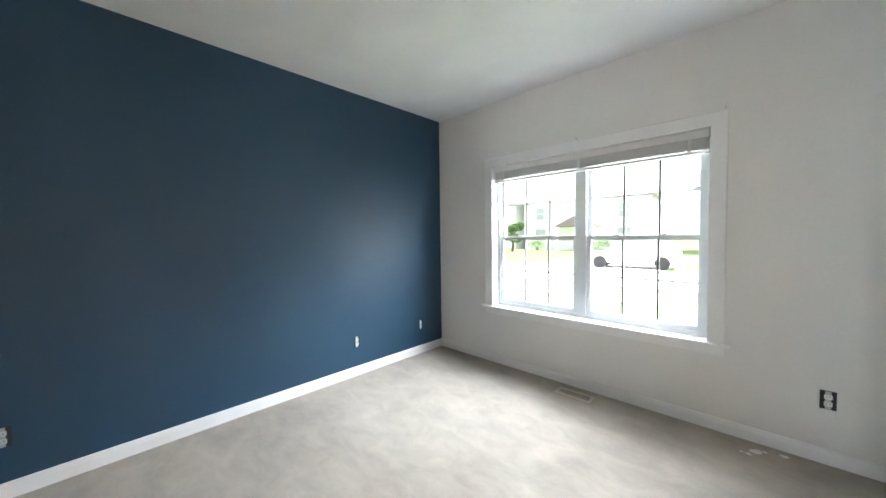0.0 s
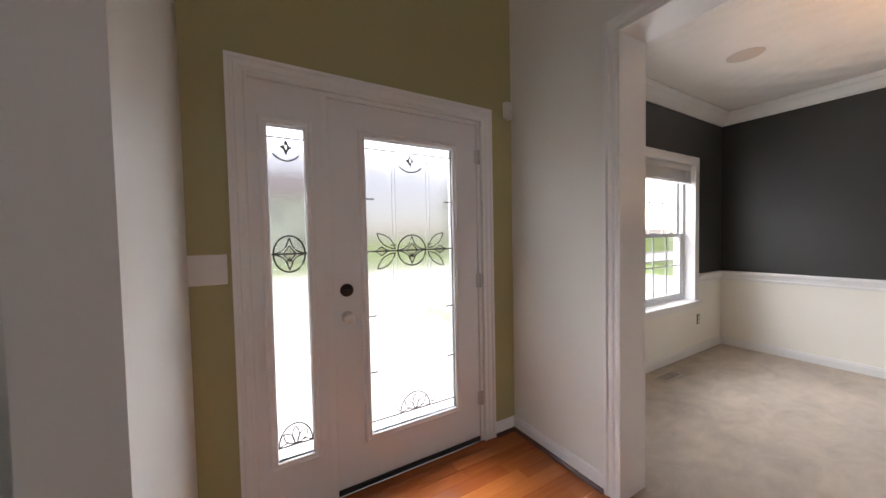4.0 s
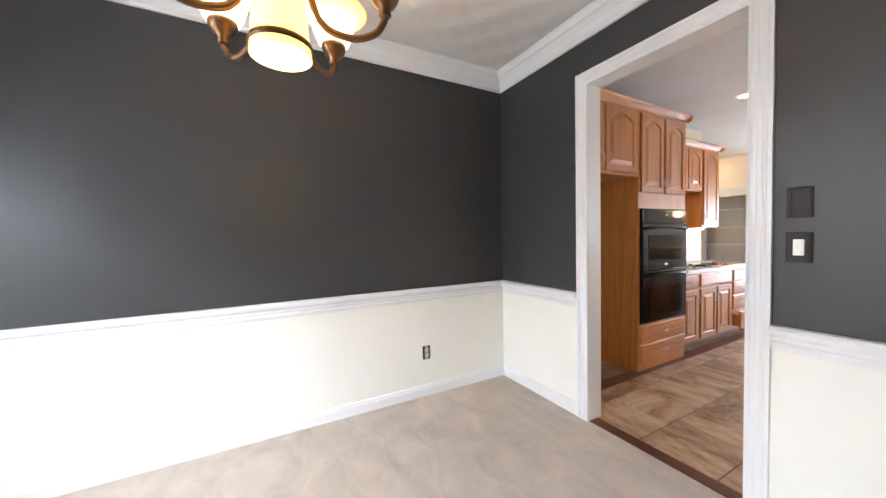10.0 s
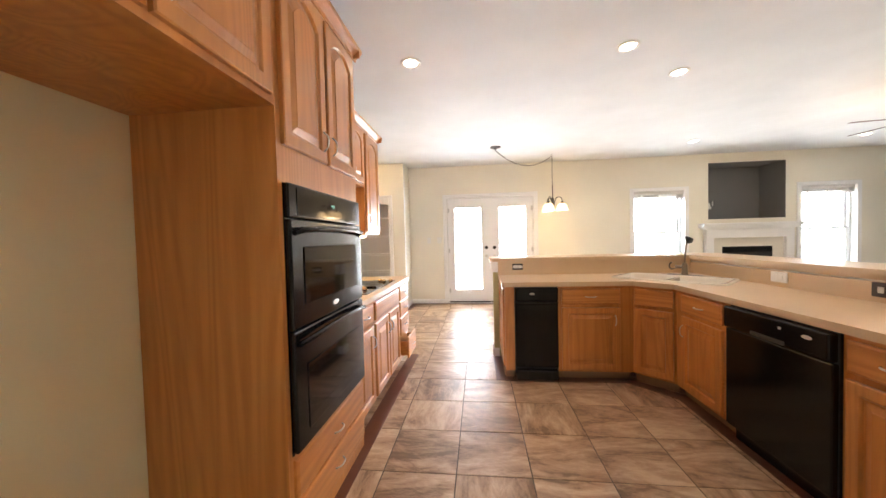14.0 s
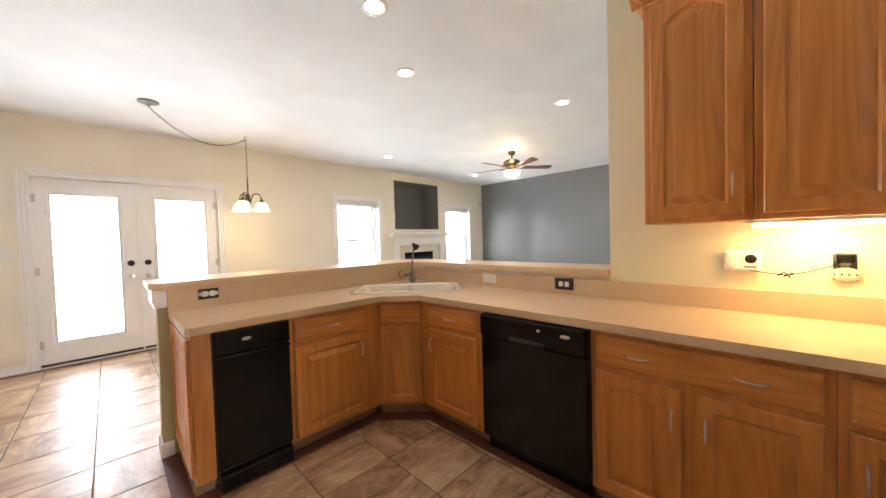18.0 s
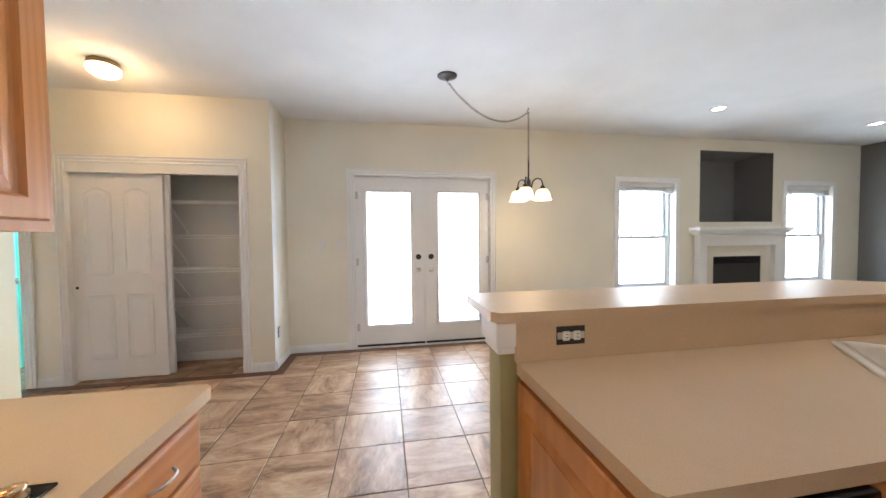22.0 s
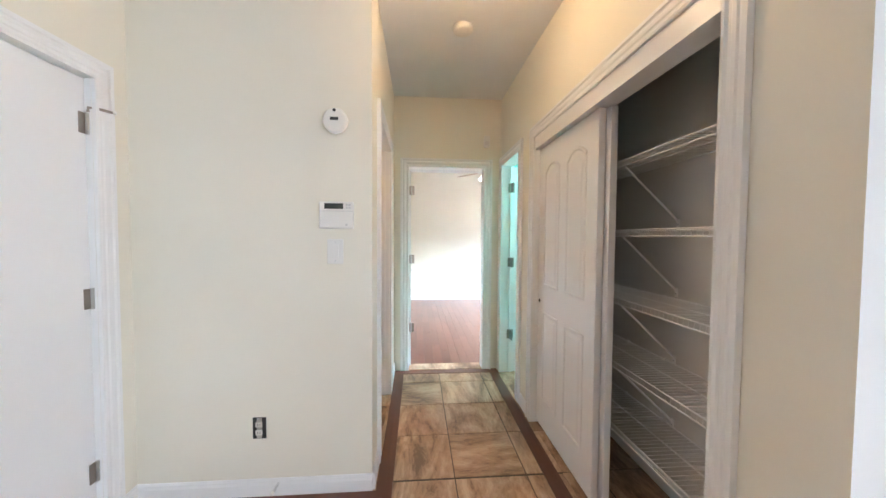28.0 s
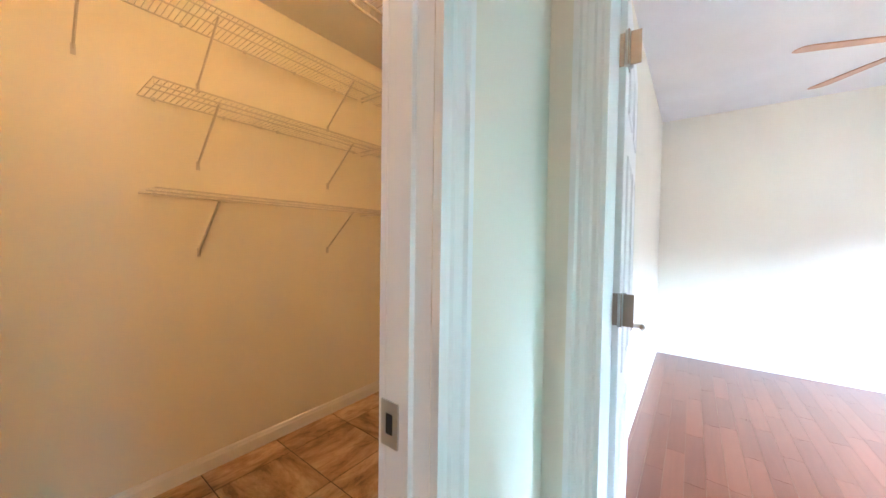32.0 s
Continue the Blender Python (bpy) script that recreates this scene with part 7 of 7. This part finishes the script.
def tiled(name, x0, x1, y0, y1, label, cuts=(), ox=4.683, oy=-6.612, material=None):
    """Square tiles between recessed joints; cuts are rectangles left free."""
    fl = setting(name, boxes((x0, x1, y0, y1, -0.0215, -0.0025)), M_GROUT, label, "floor")
    p, g, cache = 0.4075, 0.003, {}
    i0, j0 = math.floor((x0 - ox) / p), math.floor((y0 - oy) / p)
    for i in range(i0, math.ceil((x1 - ox) / p)):
        for j in range(j0, math.ceil((y1 - oy) / p)):
            a0, a1 = max(ox + i * p + g, x0), min(ox + (i + 1) * p - g, x1)
            b0, b1 = max(oy + j * p + g, y0), min(oy + (j + 1) * p - g, y1)
            if a1 - a0 < 0.02 or b1 - b0 < 0.02 or any(c[0] <= a0 and a1 <= c[1] and c[2] <= b0 and b1 <= c[3] for c in cuts):
                continue
            w, h = round(a1 - a0, 4), round(b1 - b0, 4)
            if (w, h) not in cache:
                bm = boxes((-w / 2, w / 2, -h / 2, h / 2, -0.003, 0.0))
                bmesh.ops.bevel(bm, geom=[e for e in bm.edges if all(v.co.z > -0.001 for v in e.verts)], offset=0.0015, segments=1, affect="EDGES")
                bmesh.ops.recalc_face_normals(bm, faces=bm.faces[:])
                me = bpy.data.meshes.new("tile")
                bm.to_mesh(me)
                bm.free()
                me.materials.append(material or M_TILE)
                cache[(w, h)] = me
            ob = new("tile", cache[(w, h)])
            ob.parent = fl
            ob.location = ((a0 + a1) / 2, (b0 + b1) / 2, 0.0005)
            if w == h and (i * 7 + j * 13 + i * j) % 5 in (1, 3):
                ob.rotation_euler.z = radians(90)
    return fl


tiled("floor_kitchen", 2.27, 5.898, YB, YK2 + 0.06, "brown stone-look square tile floor", [(2.27, 2.96, -5.0, YK2 + 0.06), (5.40, XD, -4.6, -2.40), (2.27, 3.0, -4.6, -1.3)])
tiled("floor_nook", 5.898, 7.116, YC - 0.0, YG + 0.12, "brown stone-look square tile floor")
tiled("floor_passage", 7.116, XR + 0.0, YC, YH, "brown stone-look square tile floor")
tiled("floor_closet", XC, 7.70, YB, YC, "brown stone-look square tile floor")
tiled("floor_laundry", XN + 0.06, XL, YH, YL, "brown stone-look square tile floor")
tiled("floor_bathroom", 7.68, XR, YBED, YC, "brown stone-look square tile floor")
setting("floor_bedroom_threshold", boxes((XR, XR + 0.16, -7.057, -6.315, -0.02, 0.006)), M_TILE, "pale stone threshold of the bedroom door", "floor")


def strip(x0, x1, y0, y1, z=0.0045):
    setting("trim_floor_border", boxes((x0, x1, y0, y1, -0.002, z)), M_STRIP, "red-brown wood border strip in the tile floor", "trim")


strip(3.0, XC, YB + 0.015, YB + 0.10)
strip(0.9, 2.27, YB + 0.015, YB + 0.02)
strip(XC - 0.1, XC - 0.014, YB + 0.10, YC + 0.03)
strip(XC - 0.1, 7.95, YC + 0.03, YC + 0.115)
strip(7.95, XR - 0.09, YC + 0.03, YC + 0.115)
strip(XN - 0.1, XR - 0.09, YH - 0.105, YH - 0.02)
strip(XN - 0.1, XN - 0.015, YH - 0.02, YG - 0.02)
strip(XD + 0.13, XN - 0.1, YG - 0.105, YG - 0.02)
strip(XR - 0.09, XR - 0.004, YC + 0.03, YH - 0.02)
strip(4.135, 4.97, YK2 + 0.02, YK2 + 0.105)
strip(2.225, 2.31, YB + 0.015, -4.92)
strip(5.225, 5.335, -4.79, YK2 - 0.001)
strip(5.335, XD, -4.88, -4.79)
strip(4.315, 4.40, -4.765, -4.16)
strip(2.93, 3.025, -3.88, YK2 - 0.001)
setting("trim_floor_border", prism(bmesh.new(), [(4.315, -4.15), (3.275, -4.15), (3.025, -3.88), (2.93, -3.88), (2.93, -3.94), (3.26, -4.27), (4.315, -4.27)], -0.002, 0.0045), M_STRIP, "red-brown wood border strip in the tile floor", "trim")


def planks(name, x0, x1, y0, y1, wdt, material, label, seed, longest=1.1):
    fl = setting(name, boxes((x0, x1, y0, y1, -0.0215, -0.004)), M_SUB, label, "floor")
    rnd, y = random.Random(seed), y0
    cache = {}
    while y < y1 - 0.01:
        h = min(wdt, y1 - y)
        x = x0
        end = x0 + rnd.uniform(0.25, longest)
        while x < x1 - 0.001:
            e = min(end, x1)
            w = round(e - x, 2)
            if w > 0.01:
                key = (w, round(h, 4))
                if key not in cache:
                    bm = boxes((0, w - 0.0012, 0, h - 0.0012, -0.004, 0.0))
                    bmesh.ops.recalc_face_normals(bm, faces=bm.faces[:])
                    me = bpy.data.meshes.new("plank")
                    bm.to_mesh(me)
                    bm.free()
                    me.materials.append(material)
                    cache[key] = me
                ob = new("plank", cache[key])
                ob.parent = fl
                ob.location = (x, y, 0.0)
            x = x + w if w > 0.01 else x1
            end = x + round(rnd.uniform(0.45, longest), 2)
        y += wdt
    return fl


planks("floor_entry", 0.70, 2.66, -1.4, YE, 0.083, M_ENTRYWOOD, "amber strip hardwood floor of the entry", 3)
planks("floor_bedroom", XR + 0.16, XBED, YBED, YH, 0.095, M_LAMINATE, "red-brown laminate plank floor", 5, 0.85)

# ---------------------------------------------------------------- outside
GZ = -0.45
M_ROADC = paint("concrete_pale", (0.62, 0.61, 0.59), 0.9, 0.08, 30, 0.2, 0.5)
M_SIDING = paint("siding_white", (0.82, 0.82, 0.80), 0.6, 0.04, 8, 0.2)
M_ROOFG = paint("shingle_grey_brown", (0.16, 0.13, 0.135), 0.9, 0.2, 9, 0.5, 3)
M_WINDK = paint("far_window_grey", (0.36, 0.38, 0.40), 0.1, 0.1, 4, 0.0)
M_LEAF = paint("foliage_green", (0.10, 0.17, 0.05), 0.8, 0.4, 6, 0.3, 2)
M_BARK = paint("bark", (0.10, 0.07, 0.05), 0.9, 0.3, 20, 0.6)
M_CARW = paint("car_paint_white", (0.72, 0.74, 0.76), 0.18, 0.02, 30, 0.0)
M_TYRE = paint("tyre_rubber", (0.02, 0.02, 0.02), 0.8)

setting("ground", boxes((-400, 400, -400, 400, GZ - 0.2, GZ)), M_GRASS, "flat mown lawn that reaches the horizon", "ground")
setting("road", boxes((-60, 40, 11.6, 17.0, GZ, GZ + 0.012)), M_ROADC, "pale concrete street", "road")
setting("driveway", boxes((-10.0, -3.2, 17.0, 29.0, GZ, GZ + 0.014)), M_ROADC, "pale concrete driveway across the street", "road")
setting("pavement", boxes((-60, 5.2, 9.2, 10.1, GZ, GZ + 0.03)), M_ROADC, "pale concrete pavement along the lawn", "pavement")
setting("pavement_path", boxes((0.9, 4.4, YE + 1.3, 9.2, GZ, GZ + 0.03)), M_ROADC, "pale concrete front path", "pavement")
setting("driveway_near", boxes((5.2, 16.0, YD + 1.4, 11.52, GZ, GZ + 0.014)), M_ROADC, "pale concrete drive before the dining window", "road")
setting("pavement_porch", boxes((0.78, 2.76, YE + 0.2, YE + 1.3, GZ, -0.06)), M_ROADC, "pale concrete porch step", "pavement")
setting("pavement_patio", boxes((2.6, 6.2, YB - 3.4, YB - 0.2, GZ, -0.08)), M_ROADC, "pale concrete patio behind the french doors", "pavement")
for y in (11.6, 17.0):
    setting("kerb", boxes((-60, 40, y - 0.08, y + 0.08, GZ, GZ + 0.1)), M_ROADC, "low concrete kerb", "kerb")


def far_window(parent, x, z, w, h, y):
    f = part("window", frame_bm(x - w / 2, x + w / 2, z, z + h, y - 0.05, y + 0.02, 0.09), M_SIDING, parent, "white framed window")
    part("pane", boxes((x - w / 2 + 0.08, x + w / 2 - 0.08, y - 0.02, y, z + 0.08, z + h - 0.08)), M_WINDK, f)
    part("muntin", boxes((x - w / 2 + 0.09, x + w / 2 - 0.09, y - 0.04, y - 0.021, z + h / 2 - 0.03, z + h / 2 + 0.03)), M_SIDING, f)


def house(m, w, d, h, roof_h, front, label, windows, gable=False, side=None, roof=None):
    """A far house; the local front is -y."""
    b = thing("house", m, label, "house", "houses across the street")
    part("wall", boxes((-w / 2, w / 2, 0, d, 0, h)), front, b)
    if side:
        part("wall_side", boxes((w * 0.1, w / 2 + 0.03, -0.08, d - 0.1, 0.0, h - 0.01)), side, b, "white siding")
    bm = bmesh.new()
    o = 0.5
    base = [(-w / 2 - o, -o), (w / 2 + o, -o), (w / 2 + o, d + o), (-w / 2 - o, d + o)]
    lo = [bm.verts.new((x, y, h)) for x, y in base]
    hi = [bm.verts.new((x, y, h + 0.18)) for x, y in base]
    inset = 0.0 if gable else d * 0.45
    r0, r1 = bm.verts.new((-w / 2 - o + inset, d / 2, h + roof_h)), bm.verts.new((w / 2 + o - inset, d / 2, h + roof_h))
    bm.faces.new(lo[::-1])
    for i in range(4):
        bm.faces.new((lo[i], lo[(i + 1) % 4], hi[(i + 1) % 4], hi[i]))
    bm.faces.new((hi[0], hi[1], r1, r0))
    bm.faces.new((hi[2], hi[3], r0, r1))
    bm.faces.new((hi[1], hi[2], r1))
    bm.faces.new((hi[3], hi[0], r0))
    part("roof", bm, roof or M_ROOFG, b, "grey shingle roof")
    part("gutter", boxes((-w / 2 - o, w / 2 + o, -o - 0.08, -o - 0.001, h + 0.02, h + 0.18)), M_SIDING, b)
    for x, z, ww, hh in windows:
        far_window(b, x, z, ww, hh, -0.001 if not side or x < w * 0.1 else -0.081)
    return b


house(pose(-31.5, 36, GZ), 19, 10, 5.6, 3.6, M_BRICK, "red brick two-storey house with white siding and a grey roof",
      ((-7.6, 3.5, 1.2, 1.6), (-4.6, 3.5, 1.2, 1.6), (-1.6, 3.5, 1.2, 1.6), (0.9, 3.5, 1.2, 1.6), (-7.6, 0.9, 1.2, 1.7), (-4.6, 0.9, 1.2, 1.7), (-1.6, 0.9, 1.2, 1.7), (0.9, 0.9, 1.2, 1.7)), side=M_SIDING)
# shingle grey lifted so these roofs wash out: the glare is in the colour
M_ROOF_GLARE = paint("shingle_grey_washed_out", (0.52, 0.51, 0.50), 0.9, 0.12, 9, 0.4, 3)
h2 = house(pose(-14.0, 36, GZ, 0, 0, 4), 13, 9, 5.4, 3.0, M_SIDING, "white two-storey house with a small porch gable",
           ((-4.5, 3.4, 1.1, 1.5), (0.0, 3.4, 1.1, 1.5), (4.2, 3.4, 1.1, 1.5), (-4.5, 0.9, 1.4, 1.6), (4.2, 0.9, 1.4, 1.6)), True, None, M_ROOF_GLARE)
bm = bmesh.new()
v = [bm.verts.new(p) for p in ((-2.2, -1.9, 2.6), (2.2, -1.9, 2.6), (0, -1.9, 3.7), (-2.2, 0, 2.6), (2.2, 0, 2.6), (0, 0, 3.7))]
for f in ((0, 1, 2), (5, 4, 3), (0, 2, 5, 3), (2, 1, 4, 5), (1, 0, 3, 4)):
    bm.faces.new([v[i] for i in f])
part("porch_roof", bm, M_ROOFG, h2)
for x in (-1.9, 1.9):
    part("porch_post", boxes((x - 0.1, x + 0.1, -1.8, -1.6, 0, 2.6)), M_SIDING, h2)
part("front_door", boxes((-0.5, 0.5, -0.06, -0.001, 0.2, 2.3)), M_WINDK, h2)
house(pose(2.5, 33, GZ, 0, 0, -6), 12, 9, 5.4, 3.2, M_SIDING, "pale house with a steep grey roof", ((-3.5, 3.4, 1.1, 1.5), (0.5, 3.4, 1.1, 1.5), (3.6, 3.4, 1.1, 1.5), (-3.0, 0.9, 1.4, 1.6), (2.8, 0.9, 1.4, 1.6)), True)

def side_solid(prof, half, bevel):
    """A solid with the side outline prof (x, z), from -half to half across."""
    bm = bmesh.new()
    sides = [[bm.verts.new((x, sy, z)) for x, z in prof] for sy in (-half, half)]
    n = len(prof)
    bm.faces.new(sides[0])
    bm.faces.new(sides[1][::-1])
    for i in range(n):
        bm.faces.new((sides[0][i], sides[1][i], sides[1][(i + 1) % n], sides[0][(i + 1) % n]))
    bmesh.ops.recalc_face_normals(bm, faces=bm.faces[:])
    bmesh.ops.bevel(bm, geom=bm.edges[:], offset=bevel, segments=2, affect="EDGES")
    return bm


def cabin_bm(lo, hi, half_lo, half_hi):
    """Tapered glasshouse; lo and hi: (x0, z0, x1, z1)."""
    bm = bmesh.new()
    a = [bm.verts.new(p) for p in ((lo[0], -half_lo, lo[1]), (lo[2], -half_lo, lo[3]), (lo[2], half_lo, lo[3]), (lo[0], half_lo, lo[1]))]
    c = [bm.verts.new(p) for p in ((hi[0], -half_hi, hi[1]), (hi[2], -half_hi, hi[3]), (hi[2], half_hi, hi[3]), (hi[0], half_hi, hi[1]))]
    bm.faces.new(c)
    for i in range(4):
        bm.faces.new((a[i], a[(i + 1) % 4], c[(i + 1) % 4], c[i]))
    return bm


def wheels(car, xs, half, r):
    for x in xs:
        for s in (-1, 1):
            wh = part("wheel", lathe(bmesh.new(), [(r * 0.62, -0.1), (r - 0.01, -0.1), (r, -0.06), (r, 0.06), (r - 0.01, 0.1), (r * 0.62, 0.1)], 20), M_TYRE, car, "black tyre", at=pose(x, s * half, r, 90))
            part("rim", lathe(bmesh.new(), [(r * 0.62, -0.09), (r * 0.62, 0.09)], 14), M_STEEL, wh)


def hatchback(m, colour, label):
    car = thing("parked_car", m, label, "car", "parked cars")
    part("body", side_solid([(-2.1, 0.28), (-2.15, 0.55), (-2.0, 0.72), (-1.15, 0.92), (2.05, 0.98), (2.12, 0.6), (2.05, 0.28)], 0.85, 0.06), colour, car)
    part("cabin_glass", cabin_bm((-1.15, 0.9, 2.0, 0.95), (-0.25, 1.44, 1.55, 1.46), 0.8, 0.62), M_WINDK, car, "dark car windows")
    part("roof", rbox(-0.3, 1.6, -0.63, 0.63, 1.44, 1.49, 0.02), colour, car)
    for s in (-1, 1):
        part("headlight", rbox(-2.13, -1.95, s * 0.62 - 0.14, s * 0.62 + 0.14, 0.58, 0.70, 0.02), M_WINDK, car)
        part("door_seam", boxes((0.1, 0.115, s * 0.852 - 0.002, s * 0.852 + 0.002, 0.35, 0.9)), M_TYRE, car)
    wheels(car, (-1.35, 1.35), 0.78, 0.32)


def pickup(m, colour, label):
    car = thing("parked_pickup", m, label, "pickup truck", "parked cars")
    part("body", side_solid([(-2.7, 0.42), (-2.75, 0.80), (-2.6, 1.02), (-1.3, 1.10), (2.75, 1.12), (2.78, 0.75), (2.7, 0.45)], 0.95, 0.06), colour, car)
    part("bed_floor", boxes((0.85, 2.65, -0.82, 0.82, 1.121, 1.135)), M_TYRE, car, "black bed liner")
    part("cabin_glass", cabin_bm((-1.3, 1.08, 0.75, 1.10), (-0.55, 1.72, 0.55, 1.74), 0.9, 0.74), M_WINDK, car, "dark cab windows")
    part("roof", rbox(-0.6, 0.6, -0.75, 0.75, 1.72, 1.78, 0.025), colour, car)
    part("bumper", rbox(-2.85, -2.7, -0.9, 0.9, 0.45, 0.65, 0.03), M_STEEL, car)
    for s in (-1, 1):
        part("headlight", rbox(-2.78, -2.62, s * 0.72 - 0.15, s * 0.72 + 0.15, 0.78, 0.95, 0.02), M_WINDK, car)
        part("mirror", rbox(-1.0, -0.85, s * 1.02 - 0.06, s * 1.02 + 0.06, 1.15, 1.32, 0.02), M_TYRE, car)
    wheels(car, (-1.85, 1.75), 0.86, 0.39)


M_CARD = paint("car_paint_slate", (0.15, 0.18, 0.22), 0.2, 0.03, 30, 0.0)
M_CARS = paint("car_paint_silver", (0.45, 0.47, 0.48), 0.22, 0.03, 30, 0.0, metal=0.4)
hatchback(pose(-4.7, 19.0, GZ + 0.014, 0, 0, 8), M_CARW, "white hatchback car parked on the driveway")
pickup(pose(12.8, 13.0, GZ + 0.012), M_CARD, "slate blue pickup truck parked on the street")
hatchback(pose(18.4, 13.2, GZ + 0.012, 0, 0, 180), M_CARS, "silver car parked behind the pickup on the street")
house(pose(29.5, 31, GZ, 0, 0, -20), 15, 9, 5.6, 3.2, M_SIDING, "pale two-storey house beyond the parked cars", ((-5, 3.3, 1.1, 1.5), (-1, 3.3, 1.3, 1.8), (3.5, 3.3, 1.1, 1.5), (-5, 0.9, 1.1, 1.6), (3.5, 0.9, 1.1, 1.6)), True, None, M_ROOF_GLARE)


def leafy(bm, rnd, cx, cy, cz, rx, ry, rz, count, size):
    """Small leaf clumps scattered through an uneven volume."""
    for _ in range(count):
        u = Vector((rnd.gauss(0, 1), rnd.gauss(0, 1), rnd.gauss(0, 1))).normalized() * rnd.uniform(0.45, 1.0)
        p = Vector((cx + u.x * rx, cy + u.y * ry, cz + u.z * rz))
        a = Vector((rnd.uniform(-1, 1), rnd.uniform(-1, 1), rnd.uniform(-1, 1))).normalized() * size * rnd.uniform(0.6, 1.4)
        c = a.cross(Vector((rnd.uniform(-1, 1), rnd.uniform(-1, 1), 1))).normalized() * size * 0.5
        bm.faces.new([bm.verts.new(q) for q in (p - a, p + c, p + a, p - c)])


def bush(x, y, r, h, seed):
    rnd = random.Random(seed)
    b = thing("bush", pose(x, y, GZ), "clipped green bush beside a house", "bush", "bushes across the street")
    bm = bmesh.new()
    leafy(bm, rnd, 0, 0, h * 0.5, r, r, h * 0.5, 500, 0.10)
    part("leaves", bm, M_LEAF, b)
    bm = bmesh.new()
    for k in range(4):
        a = k * 1.6
        tube(bm, [(0, 0, 0), (0.3 * r * math.cos(a), 0.3 * r * math.sin(a), h * 0.6)], 0.02, 5)
    part("stems", bm, M_BARK, b)


def tree(x, y, h, r, seed):
    rnd = random.Random(seed)
    b = thing("tree", pose(x, y, GZ), "leafy green garden tree", "tree", "garden trees")
    part("trunk", tube(bmesh.new(), [(0, 0, 0), (0.05, 0.03, h * 0.25), (-0.04, 0.05, h * 0.5), (0.02, 0, h * 0.8)], [0.16, 0.12, 0.09, 0.03], 8), M_BARK, b)
    crown = bmesh.new()
    for k in range(9):
        a, zz = k * 2.4 + rnd.uniform(-0.4, 0.4), h * rnd.uniform(0.3, 0.6)
        e = Vector((math.cos(a) * r * rnd.uniform(0.4, 0.8), math.sin(a) * r * rnd.uniform(0.4, 0.8), zz + h * rnd.uniform(0.12, 0.3)))
        part("limb", tube(bmesh.new(), [(0, 0, zz), e * 0.6 + Vector((0, 0, zz * 0.3)), e], [0.06, 0.04, 0.015], 5), M_BARK, b)
        leafy(crown, rnd, e.x, e.y, e.z, r * 0.5, r * 0.5, r * 0.42, 420, 0.13)
    part("crown", crown, M_LEAF, b)


for i, (x, y, r, h) in enumerate(((-27.5, 34.2, 1.0, 1.0), (-24.0, 34.4, 0.9, 0.9), (-17.6, 33.2, 1.1, 1.2), (-11.0, 33.4, 1.3, 1.3), (-8.6, 33.5, 1.2, 1.1), (-1.0, 30.8, 1.0, 1.1))):
    bush(x, y, r, h, 20 + i)
for i, (x, y, h, r) in enumerate(((-19.0, 30.5, 3.0, 1.1), (-3.5, -17.0, 6.5, 2.6), (4.0, -21.0, 7.0, 2.8))):
    tree(x, y, h, r, 40 + i)

# ---------------------------------------------------------------- small things of the front room
for x in (-1.08, -0.09):
    b = thing("curtain_bracket", pose(x, YF, 2.145), "small white curtain rod bracket above the front window", "bracket", "curtain brackets")
    part("plate", rbox(-0.012, 0.012, -0.004, 0.0, -0.03, 0.03, 0.002), M_PLASTIC, b)
    part("arm", tube(bmesh.new(), [(0, -0.004, 0.0), (0, -0.05, 0.004), (0, -0.056, 0.02)], 0.004, 6), M_PLASTIC, b)
rnd = random.Random(11)
db = thing("paper_scraps", pose(0.105, 2.85, -0.06), "white paper scraps on the carpet by the window", "litter")
for k in range(7):
    x, y, s = rnd.uniform(-0.12, 0.12), rnd.uniform(-0.08, 0.08), rnd.uniform(0.012, 0.035)
    bm = bmesh.new()
    v = [bm.verts.new((x + s * math.cos(a), y + s * 0.7 * math.sin(a), 0.001 + rnd.uniform(0, 0.008))) for a in (0, 1.2, 2.4, 3.6, 4.9)]
    c = bm.verts.new((x, y, 0.009))
    for i in range(5):
        bm.faces.new((v[i], v[(i + 1) % 5], c))
    part("scrap", bm, M_PLASTIC, db)
ds = thing("door_stop", pose(XN - 0.0145, -5.69, 0.07, 0, 0, -90), "white spring door stop on the baseboard", "door stop")
part("spring", tube(bmesh.new(), [(0.006 * math.cos(k * 1.2), -0.002 - k * 0.0012, 0.006 * math.sin(k * 1.2)) for k in range(52)], 0.0012, 4), M_STEEL, ds, "steel spring")
part("tip", lathe(bmesh.new(), [(0.008, 0.0), (0.009, 0.012), (0.004, 0.016)], 12), M_PLASTIC, ds, "white rubber tip", True, at=pose(0, -0.064, 0, 90))
